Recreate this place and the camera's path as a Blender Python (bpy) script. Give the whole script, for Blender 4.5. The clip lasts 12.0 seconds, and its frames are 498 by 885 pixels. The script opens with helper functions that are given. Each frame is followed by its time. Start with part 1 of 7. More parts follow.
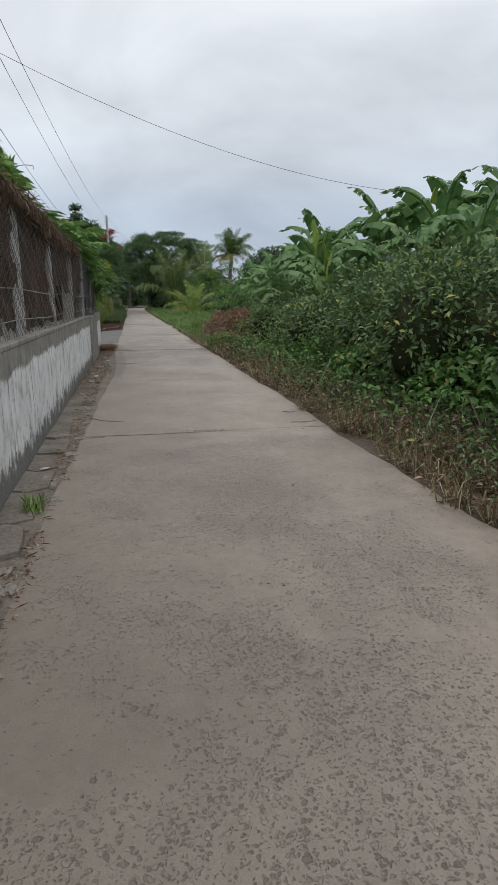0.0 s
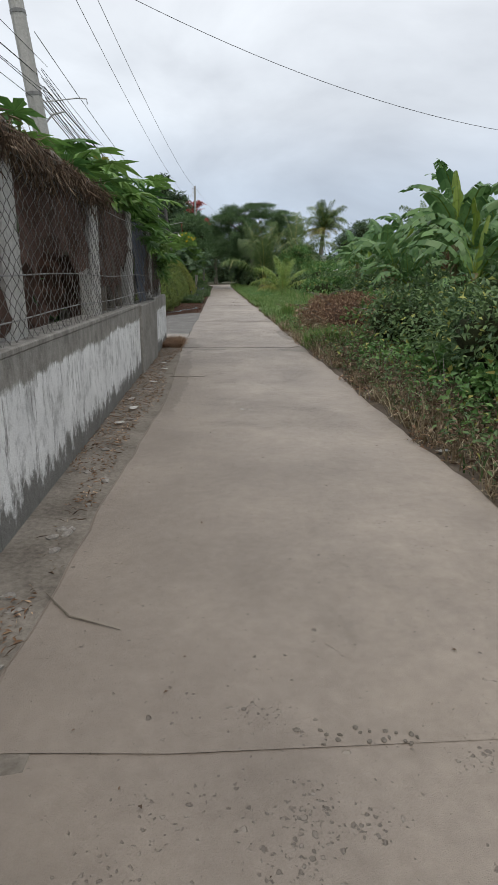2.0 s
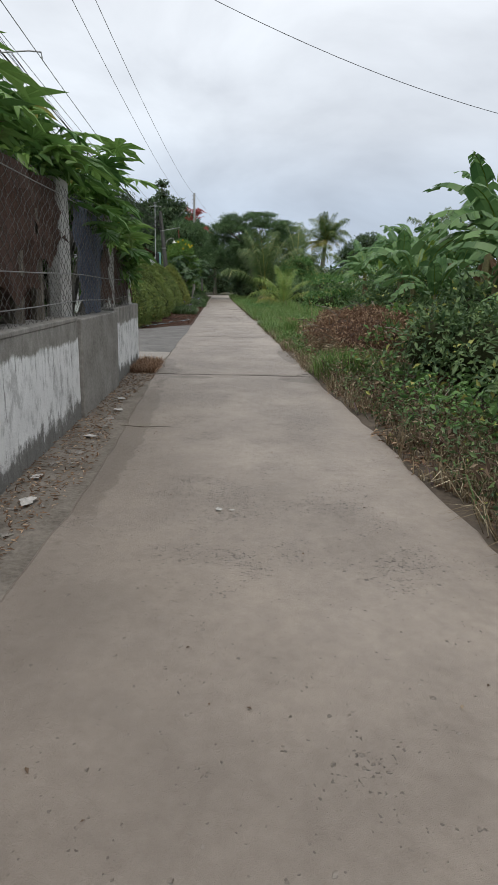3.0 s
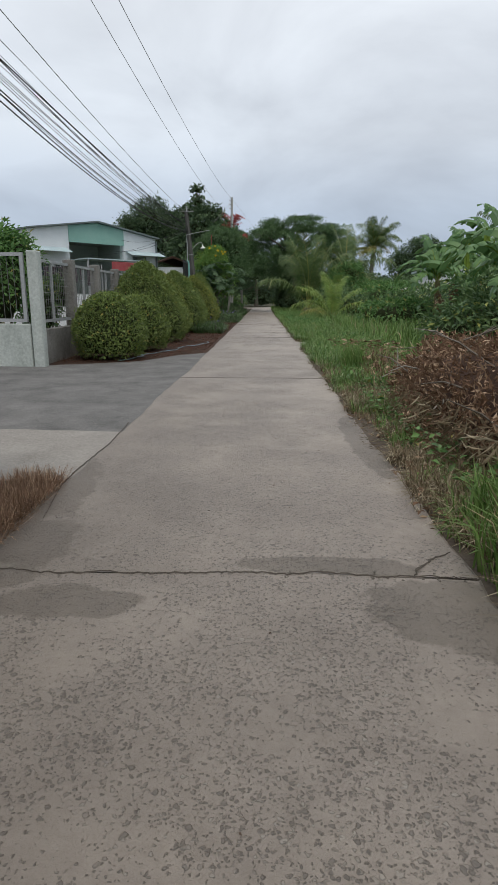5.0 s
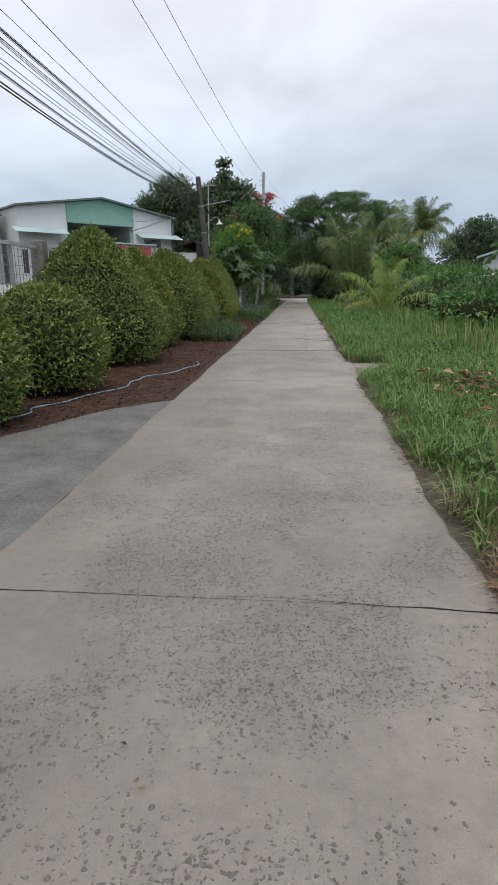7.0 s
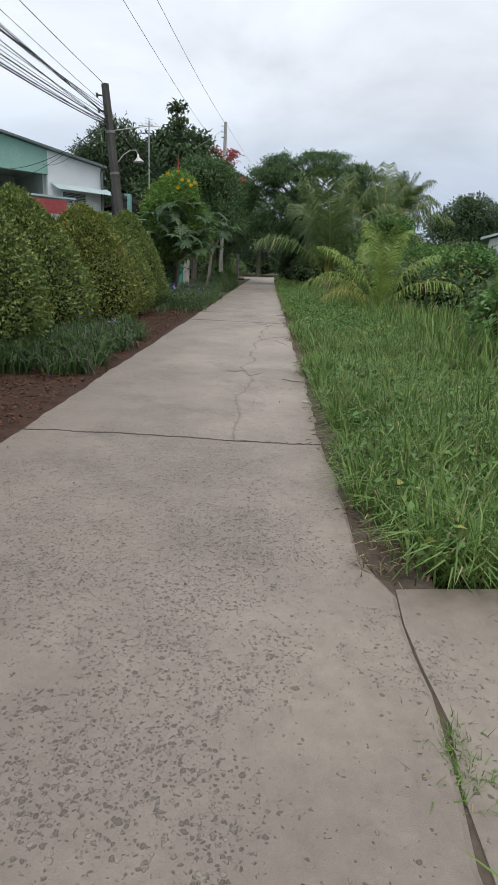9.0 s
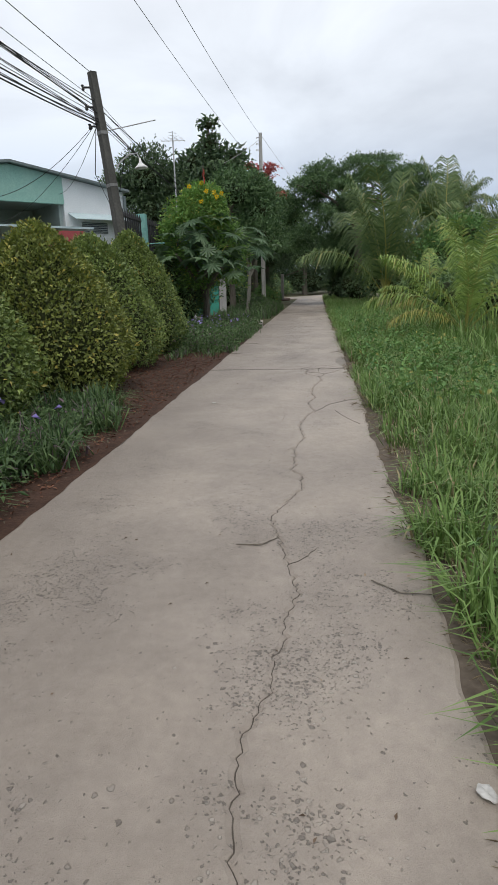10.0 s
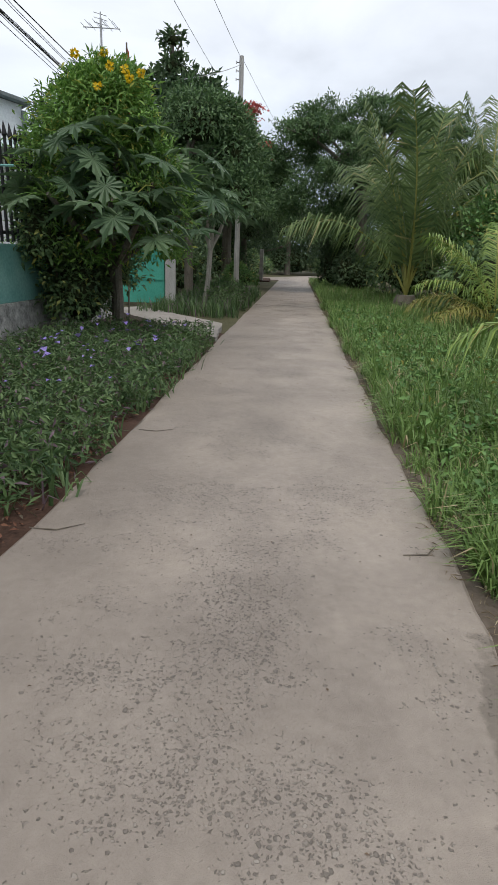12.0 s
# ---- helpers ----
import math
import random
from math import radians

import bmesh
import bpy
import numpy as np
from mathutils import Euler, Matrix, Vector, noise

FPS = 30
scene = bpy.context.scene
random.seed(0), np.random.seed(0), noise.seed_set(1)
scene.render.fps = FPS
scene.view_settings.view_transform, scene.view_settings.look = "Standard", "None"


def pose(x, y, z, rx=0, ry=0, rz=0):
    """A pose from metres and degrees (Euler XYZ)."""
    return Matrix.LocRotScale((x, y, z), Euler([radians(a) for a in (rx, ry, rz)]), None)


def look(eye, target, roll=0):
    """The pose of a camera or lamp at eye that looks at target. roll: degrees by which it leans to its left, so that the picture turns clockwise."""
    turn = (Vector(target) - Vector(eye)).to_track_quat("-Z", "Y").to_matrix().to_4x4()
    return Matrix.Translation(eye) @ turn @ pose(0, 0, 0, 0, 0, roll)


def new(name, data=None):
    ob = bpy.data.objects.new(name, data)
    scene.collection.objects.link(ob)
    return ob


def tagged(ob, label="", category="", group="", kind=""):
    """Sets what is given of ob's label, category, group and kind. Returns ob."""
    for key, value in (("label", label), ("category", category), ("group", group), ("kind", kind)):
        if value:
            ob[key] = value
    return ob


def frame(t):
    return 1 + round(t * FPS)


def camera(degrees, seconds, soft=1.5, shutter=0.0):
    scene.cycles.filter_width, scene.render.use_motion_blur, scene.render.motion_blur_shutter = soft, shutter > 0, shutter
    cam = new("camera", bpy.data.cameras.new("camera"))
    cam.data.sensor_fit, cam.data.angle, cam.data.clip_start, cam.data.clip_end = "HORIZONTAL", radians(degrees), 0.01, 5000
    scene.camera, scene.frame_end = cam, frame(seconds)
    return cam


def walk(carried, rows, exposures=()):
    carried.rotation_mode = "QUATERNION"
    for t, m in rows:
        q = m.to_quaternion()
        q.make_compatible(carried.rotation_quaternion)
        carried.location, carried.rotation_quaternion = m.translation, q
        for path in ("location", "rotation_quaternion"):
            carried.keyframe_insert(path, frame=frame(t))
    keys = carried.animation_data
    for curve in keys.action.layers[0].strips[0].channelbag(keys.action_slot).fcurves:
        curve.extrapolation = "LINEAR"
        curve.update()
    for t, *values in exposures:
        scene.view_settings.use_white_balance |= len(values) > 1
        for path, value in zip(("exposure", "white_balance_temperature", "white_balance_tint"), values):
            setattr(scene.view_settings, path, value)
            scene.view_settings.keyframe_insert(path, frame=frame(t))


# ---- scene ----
cam = camera(47.1, 12.0)
PATH = [
    (0, (0.294, -0.829, 0.802), (0.66, 0.998, 0.339), -0.2),
    (0.5, (0.363, -0.251, 0.837), (0.793, 1.594, 0.525), 2.7),
    (1, (0.403, 0.311, 0.846), (0.748, 2.154, 0.436), 3.2),
    (1.5, (0.482, 1.047, 0.818), (0.742, 2.881, 0.308), -0.5),
    (2, (0.458, 1.814, 0.857), (0.557, 3.655, 0.322), 0.4),
    (2.5, (0.531, 2.738, 0.816), (0.756, 4.571, 0.289), 0.9),
    (3, (0.596, 3.519, 0.815), (0.707, 5.369, 0.315), 1.8),
    (5, (0.881, 7.439, 0.81), (0.841, 9.3, 0.342), 0.4),
    (5.5, (0.963, 8.618, 0.802), (0.974, 10.477, 0.326), 0.4),
    (6, (0.986, 9.692, 0.832), (0.942, 11.573, 0.448), -0.5),
    (6.5, (1.028, 10.933, 0.824), (1.062, 12.811, 0.426), 0.5),
    (7, (0.98, 12.093, 0.823), (0.823, 13.941, 0.324), 0.1),
    (9, (1.224, 17.382, 0.826), (1.188, 19.216, 0.26), 2.9),
    (9.5, (1.208, 18.736, 0.838), (0.924, 20.562, 0.314), 0.6),
    (10, (1.2, 20.15, 0.886), (0.975, 21.989, 0.378), -1.8),
    (10.5, (1.157, 21.619, 0.914), (0.823, 23.419, 0.335), -1.0),
    (11, (1.091, 23.098, 0.887), (0.726, 24.89, 0.3), -0.5),
    (11.5, (1.04, 24.576, 0.996), (0.789, 26.423, 0.534), 0.2),
    (12, (0.953, 26.045, 0.972), (0.824, 27.869, 0.388), 2.0),
]
walk(cam, [(t, look(eye, target, roll)) for t, eye, target, roll in PATH], [(0, -0.02, 6930, 12.6), (0.5, -0.11, 6730, 12.1), (1, -0.01, 6830, 12.6), (1.5, 0.11, 6930, 13.1), (2, 0.13, 6980, 13.1), (3, 0.13, 6930, 13.1), (5, -0.02, 6830, 12.6), (5.5, 0.08, 6830, 12.6), (6.5, 0, 6700, 12.6), (7, 0.13, 6780, 13.1), (9.5, 0.2, 6900, 13.6), (10.5, 0.17, 6840, 13.6), (11.5, 0.3, 6820, 14.1), (12, 0.27, 6870, 14.1)])

# ---- world and sun: a high overcast sky ----
world = bpy.data.worlds.new("overcast_sky")
scene.world = world
world.use_nodes = True
wn, wl = world.node_tree.nodes, world.node_tree.links
wn.clear()
w_out = wn.new("ShaderNodeOutputWorld")
w_bg = wn.new("ShaderNodeBackground")
w_sky = wn.new("ShaderNodeTexSky")
w_sky.sky_type = "NISHITA"
w_sky.sun_disc = False
w_sky.sun_elevation = radians(58)
w_sky.sun_rotation = radians(171)
w_scale = wn.new("ShaderNodeVectorMath")
w_scale.operation = "SCALE"
w_scale.inputs["Scale"].default_value = 0.10
wl.new(w_sky.outputs["Color"], w_scale.inputs[0])
w_co = wn.new("ShaderNodeTexCoord")
w_map = wn.new("ShaderNodeMapping")
w_map.inputs["Scale"].default_value = (1.0, 1.0, 2.4)
w_map.inputs["Location"].default_value = (0.3, 0.1, 0.2)
wl.new(w_co.outputs["Generated"], w_map.inputs["Vector"])
w_noise = wn.new("ShaderNodeTexNoise")
w_noise.inputs["Scale"].default_value = 2.3
w_noise.inputs["Detail"].default_value = 6.0
w_noise.inputs["Roughness"].default_value = 0.52
w_noise.inputs["Distortion"].default_value = 0.35
wl.new(w_map.outputs["Vector"], w_noise.inputs["Vector"])
w_ramp = wn.new("ShaderNodeValToRGB")
w_ramp.color_ramp.elements[0].position = 0.33
w_ramp.color_ramp.elements[0].color = (0.548, 0.608, 0.680, 1)
w_ramp.color_ramp.elements[1].position = 0.62
w_ramp.color_ramp.elements[1].color = (0.768, 0.852, 0.938, 1)
wl.new(w_noise.outputs["Fac"], w_ramp.inputs["Fac"])
# the cloud deck is thinner overhead and heavier towards the horizon
w_sep = wn.new("ShaderNodeSeparateXYZ")
wl.new(w_co.outputs["Generated"], w_sep.inputs["Vector"])
w_deck = wn.new("ShaderNodeValToRGB")
w_deck.color_ramp.elements[0].position = 0.0
w_deck.color_ramp.elements[0].color = (0.47, 0.55, 0.66, 1)
w_deck.color_ramp.elements[1].position = 0.42
w_deck.color_ramp.elements[1].color = (1.06, 1.06, 1.06, 1)
w_deck_mid = w_deck.color_ramp.elements.new(0.13)
w_deck_mid.color = (0.72, 0.79, 0.88, 1)
w_deck_high = w_deck.color_ramp.elements.new(0.24)
w_deck_high.color = (0.95, 0.975, 1.0, 1)
wl.new(w_sep.outputs["Z"], w_deck.inputs["Fac"])
w_mul = wn.new("ShaderNodeMix")
w_mul.data_type, w_mul.blend_type = "RGBA", "MULTIPLY"
w_mul.inputs["Factor"].default_value = 1.0
wl.new(w_ramp.outputs["Color"], w_mul.inputs["A"])
wl.new(w_deck.outputs["Color"], w_mul.inputs["B"])
w_mix = wn.new("ShaderNodeMix")
w_mix.data_type = "RGBA"
w_mix.inputs["Factor"].default_value = 0.93
wl.new(w_scale.outputs["Vector"], w_mix.inputs["A"])
wl.new(w_mul.outputs["Result"], w_mix.inputs["B"])
wl.new(w_mix.outputs["Result"], w_bg.inputs["Color"])
w_bg.inputs["Strength"].default_value = 1.06
wl.new(w_bg.outputs["Background"], w_out.inputs["Surface"])
scene.view_settings.exposure = 0.0

sun_data = bpy.data.lights.new("sun", "SUN")
sun_data.energy, sun_data.angle, sun_data.color = 1.0, radians(25), (1.0, 0.95, 0.87)
sun = new("sun", sun_data)
sun.matrix_world = look((0, 0, 30), (-2, 12, 0))


# ---- materials ----
def base_material(name, rough=0.8, spec=0.3):
    m = bpy.data.materials.new(name)
    m.use_nodes = True
    b = m.node_tree.nodes["Principled BSDF"]
    b.inputs["Roughness"].default_value = rough
    b.inputs["Specular IOR Level"].default_value = spec
    return m, m.node_tree.nodes, m.node_tree.links, b


def noise_node(n, l, scale, detail=4.0, rough=0.55, coords=None, stretch=None):
    tex = n.new("ShaderNodeTexNoise")
    tex.inputs["Scale"].default_value = scale
    tex.inputs["Detail"].default_value = detail
    tex.inputs["Roughness"].default_value = rough
    co = coords
    if co is None:
        co = n.new("ShaderNodeTexCoord").outputs["Object"]
    if stretch:
        mp = n.new("ShaderNodeMapping")
        mp.inputs["Scale"].default_value = stretch
        l.new(co, mp.inputs["Vector"])
        co = mp.outputs["Vector"]
    l.new(co, tex.inputs["Vector"])
    return tex.outputs["Fac"]


def ramp(n, l, fac, stops):
    r = n.new("ShaderNodeValToRGB")
    r.color_ramp.elements[0].position, r.color_ramp.elements[0].color = stops[0][0], (*stops[0][1], 1)
    r.color_ramp.elements[1].position, r.color_ramp.elements[1].color = stops[-1][0], (*stops[-1][1], 1)
    for p, c in stops[1:-1]:
        r.color_ramp.elements.new(p).color = (*c, 1)
    l.new(fac, r.inputs["Fac"])
    return r.outputs["Color"]


def value_ramp(n, l, fac, lo, hi):
    r = n.new("ShaderNodeMapRange")
    r.inputs["From Min"].default_value, r.inputs["From Max"].default_value = lo, hi
    l.new(fac, r.inputs["Value"])
    return r.outputs["Result"]


def mix(n, l, fac, a, b, mode="MIX"):
    x = n.new("ShaderNodeMix")
    x.data_type, x.blend_type = "RGBA", mode
    for key, v in (("Factor", fac), ("A", a), ("B", b)):
        if isinstance(v, (int, float)):
            x.inputs[key].default_value = v
        elif isinstance(v, tuple):
            x.inputs[key].default_value = (*v, 1)
        else:
            l.new(v, x.inputs[key])
    return x.outputs["Result"]


def math_node(n, l, op, a, b=0.0):
    x = n.new("ShaderNodeMath")
    x.operation = op
    for i, v in enumerate((a, b)):
        if isinstance(v, (int, float)):
            x.inputs[i].default_value = v
        else:
            l.new(v, x.inputs[i])
    return x.outputs["Value"]


def bump(n, l, b, height, strength, distance=0.01):
    k = n.new("ShaderNodeBump")
    k.inputs["Strength"].default_value = strength
    k.inputs["Distance"].default_value = distance
    l.new(height, k.inputs["Height"])
    l.new(k.outputs["Normal"], b.inputs["Normal"])


def mottled(name, dark, light, scale=6.0, rough=0.85, fine=60.0, relief=0.3, spec=0.25, stretch=None):
    """Two scales of noise between two colours, with a fine bump."""
    m, n, l, b = base_material(name, rough, spec)
    big = noise_node(n, l, scale, 5, 0.6, stretch=stretch)
    small = noise_node(n, l, fine, 3, 0.6)
    c = ramp(n, l, big, [(0.3, dark), (0.7, light)])
    c2 = mix(n, l, 0.35, c, ramp(n, l, small, [(0.3, tuple(v * 0.55 for v in dark)), (0.7, light)]))
    l.new(c2, b.inputs["Base Color"])
    bump(n, l, b, small, relief, 0.006)
    return m


def leaf_material(name, dark, light, odd=None, odd_share=0.0, rough=0.5, through_share=0.22, spec=0.35):
    """Leaves: each its own shade, the whole plant uneven, some light passing through."""
    m, n, l, b = base_material(name, rough, spec)
    isl = n.new("ShaderNodeNewGeometry").outputs["Random Per Island"]
    big = noise_node(n, l, 2.2, 3, 0.6)
    f = math_node(n, l, "ADD", math_node(n, l, "MULTIPLY", isl, 0.6), math_node(n, l, "MULTIPLY", big, 0.55))
    c = ramp(n, l, f, [(0.2, dark), (0.9, light)])
    if odd:
        pick = n.new("ShaderNodeTexWhiteNoise")
        pick.noise_dimensions = "1D"
        l.new(isl, pick.inputs["W"])
        sel = math_node(n, l, "LESS_THAN", pick.outputs["Value"], odd_share)
        c = mix(n, l, sel, c, odd)
    l.new(c, b.inputs["Base Color"])
    tr = n.new("ShaderNodeBsdfTranslucent")
    l.new(c, tr.inputs["Color"])
    ms = n.new("ShaderNodeMixShader")
    ms.inputs["Fac"].default_value = through_share
    l.new(b.outputs["BSDF"], ms.inputs[1])
    l.new(tr.outputs["BSDF"], ms.inputs[2])
    l.new(ms.outputs["Shader"], n["Material Output"].inputs["Surface"])
    return m


def concrete_road():
    """Worn cement: exposed dark aggregate in patches, pits, dusty stains, dirt along the edges."""
    m, n, l, b = base_material("worn_road_concrete", 0.56, 0.6)
    co = n.new("ShaderNodeTexCoord").outputs["Object"]
    big = noise_node(n, l, 0.9, 5, 0.6, co)
    mid = noise_node(n, l, 5.0, 6, 0.65, co)
    fine = noise_node(n, l, 420.0, 3, 0.7, co)
    c = ramp(n, l, big, [(0.34, (0.225, 0.185, 0.152)), (0.5, (0.330, 0.278, 0.234)), (0.66, (0.425, 0.366, 0.312))])
    c = mix(n, l, 0.45, c, ramp(n, l, mid, [(0.3, (0.262, 0.221, 0.186)), (0.7, (0.470, 0.406, 0.350))]))
    c = mix(n, l, 0.30, c, ramp(n, l, fine, [(0.3, (0.13, 0.118, 0.105)), (0.7, (0.37, 0.335, 0.295))]))
    c = mix(n, l, 0.22, c, ramp(n, l, noise_node(n, l, 26.0, 5, 0.7, co), [(0.32, (0.155, 0.138, 0.122)), (0.68, (0.44, 0.395, 0.345))]))
    # aggregate: flat stones laid bare where the skin has worn off
    warp = n.new("ShaderNodeVectorMath")
    warp.operation = "ADD"
    nz = n.new("ShaderNodeTexNoise")
    nz.inputs["Scale"].default_value = 90.0
    l.new(co, nz.inputs["Vector"])
    sc = n.new("ShaderNodeVectorMath")
    sc.operation = "SCALE"
    sc.inputs["Scale"].default_value = 0.013
    l.new(nz.outputs["Color"], sc.inputs[0])
    l.new(co, warp.inputs[0])
    l.new(sc.outputs["Vector"], warp.inputs[1])
    flat = n.new("ShaderNodeMapping")
    flat.inputs["Scale"].default_value = (1, 1, 0.05)
    l.new(warp.outputs["Vector"], flat.inputs["Vector"])
    along = n.new("ShaderNodeSeparateXYZ")
    l.new(co, along.inputs["Vector"])
    skin = ramp(n, l, math_node(n, l, "DIVIDE", along.outputs["Y"], 30.0), [(q / 30.0, (w, w, w)) for q, w in ((0.0, 0.60), (2.4, 0.56), (2.8, 0.34), (4.6, 0.38), (5.2, 0.52), (6.2, 0.44), (7.2, 0.52), (8.2, 0.64), (11.0, 0.60), (12.6, 0.54), (15.5, 0.57), (17.2, 0.47), (18.6, 0.60), (20.0, 0.60), (20.6, 0.50), (22.0, 0.50), (22.6, 0.42), (25.0, 0.43), (27.0, 0.52), (30.0, 0.50))])
    sk = n.new("ShaderNodeSeparateColor")
    l.new(skin, sk.inputs["Color"])
    bias = math_node(n, l, "MULTIPLY", math_node(n, l, "SUBTRACT", sk.outputs["Red"], 0.5), 0.85)
    # the trowelled edges kept their skin
    side = math_node(n, l, "DIVIDE", math_node(n, l, "SUBTRACT", along.outputs["X"], 0.80), 0.80)
    bias = math_node(n, l, "SUBTRACT", bias, math_node(n, l, "MULTIPLY", math_node(n, l, "MULTIPLY", side, side), 0.10))
    worn = value_ramp(n, l, math_node(n, l, "ADD", noise_node(n, l, 2.0, 6, 0.66, co), bias), 0.46, 0.60)
    c = mix(n, l, math_node(n, l, "MULTIPLY", worn, 0.34), c, (0.262, 0.228, 0.200))
    stone = None
    for vs, lo, span, rare, share in ((60.0, 0.14, 0.30, 0.012, 0.30), (98.0, 0.15, 0.34, 0.015, 0.85), (150.0, 0.12, 0.34, 0.04, 0.75)):
        v = n.new("ShaderNodeTexVoronoi")
        v.inputs["Scale"].default_value = vs
        l.new(flat.outputs["Vector"], v.inputs["Vector"])
        sepc = n.new("ShaderNodeSeparateColor")
        l.new(v.outputs["Color"], sepc.inputs["Color"])
        size = math_node(n, l, "ADD", lo, math_node(n, l, "MULTIPLY", sepc.outputs["Red"], span))
        inside = math_node(n, l, "SUBTRACT", 1.0, value_ramp(n, l, math_node(n, l, "SUBTRACT", v.outputs["Distance"], size), -0.10, 0.03))
        chance = math_node(n, l, "LESS_THAN", sepc.outputs["Green"], math_node(n, l, "ADD", rare, math_node(n, l, "MULTIPLY", worn, share)))
        here = math_node(n, l, "MULTIPLY", inside, chance)
        stone_c = ramp(n, l, sepc.outputs["Blue"], [(0.0, (0.062, 0.055, 0.049)), (0.55, (0.118, 0.104, 0.092)), (0.85, (0.20, 0.18, 0.158)), (1.0, (0.40, 0.37, 0.33))])
        c = mix(n, l, math_node(n, l, "MULTIPLY", here, 0.60), c, stone_c)
        stone = here if stone is None else math_node(n, l, "MAXIMUM", stone, here)
    # pale scuffs
    scuff = value_ramp(n, l, noise_node(n, l, 3.1, 8, 0.7, co), 0.66, 0.78)
    c = mix(n, l, math_node(n, l, "MULTIPLY", scuff, 0.5), c, (0.5, 0.47, 0.43))
    # old stains of water and oil
    stain = value_ramp(n, l, noise_node(n, l, 1.7, 7, 0.68, co, (1.0, 0.6, 1.0)), 0.60, 0.72)
    c = mix(n, l, math_node(n, l, "MULTIPLY", stain, 0.4), c, (0.15, 0.135, 0.12))
    # damp silt lying by the sunken joint and along the broken edge
    sp = n.new("ShaderNodeSeparateXYZ")
    l.new(co, sp.inputs["Vector"])
    damp = None
    for cx, cy, rx, ry in ((1.46, 8.82, 0.30, 0.20), (0.08, 9.2, 0.20, 0.30), (0.34, 8.84, 0.20, 0.10), (1.25, 9.08, 0.16, 0.05), (1.1, 9.1, 0.3, 0.06), (1.50, 10.75, 0.12, 0.75), (0.02, 9.8, 0.14, 0.5), (0.10, 6.9, 0.10, 1.7), (1.52, 26.9, 0.10, 0.5)):
        ax = math_node(n, l, "DIVIDE", math_node(n, l, "SUBTRACT", sp.outputs["X"], cx), rx)
        ay = math_node(n, l, "DIVIDE", math_node(n, l, "SUBTRACT", sp.outputs["Y"], cy), ry)
        d2 = math_node(n, l, "ADD", math_node(n, l, "MULTIPLY", ax, ax), math_node(n, l, "MULTIPLY", ay, ay))
        one = math_node(n, l, "SUBTRACT", 1.0, d2)
        damp = one if damp is None else math_node(n, l, "MAXIMUM", damp, one)
    wet = value_ramp(n, l, math_node(n, l, "ADD", damp, math_node(n, l, "MULTIPLY", math_node(n, l, "SUBTRACT", mid, 0.5), 3.0)), 0.0, 0.22)
    c = mix(n, l, math_node(n, l, "MULTIPLY", wet, 0.58), c, (0.115, 0.098, 0.078))
    # broad dull and bleached areas
    cloud = noise_node(n, l, 1.5, 4, 0.62, co, (1.0, 0.75, 1.0))
    c = mix(n, l, 1.0, c, ramp(n, l, cloud, [(0.34, (0.88, 0.862, 0.848)), (0.5, (1.04, 1.025, 1.01)), (0.66, (1.17, 1.15, 1.12))]), "MULTIPLY")
    # shade painted into the half beside the wall, brown-dark, thinning out in tongues
    left_shade = value_ramp(n, l, math_node(n, l, "ADD", sp.outputs["X"], math_node(n, l, "MULTIPLY", math_node(n, l, "SUBTRACT", big, 0.5), 1.2)), 1.05, 0.10)
    c = mix(n, l, math_node(n, l, "MULTIPLY", left_shade, 0.42), c, (0.150, 0.124, 0.103))
    l.new(c, b.inputs["Base Color"])
    h = math_node(n, l, "ADD", math_node(n, l, "MULTIPLY", stone, -0.9), math_node(n, l, "ADD", math_node(n, l, "MULTIPLY", fine, 0.5), mid))
    bump(n, l, b, h, 0.8, 0.006)
    return m


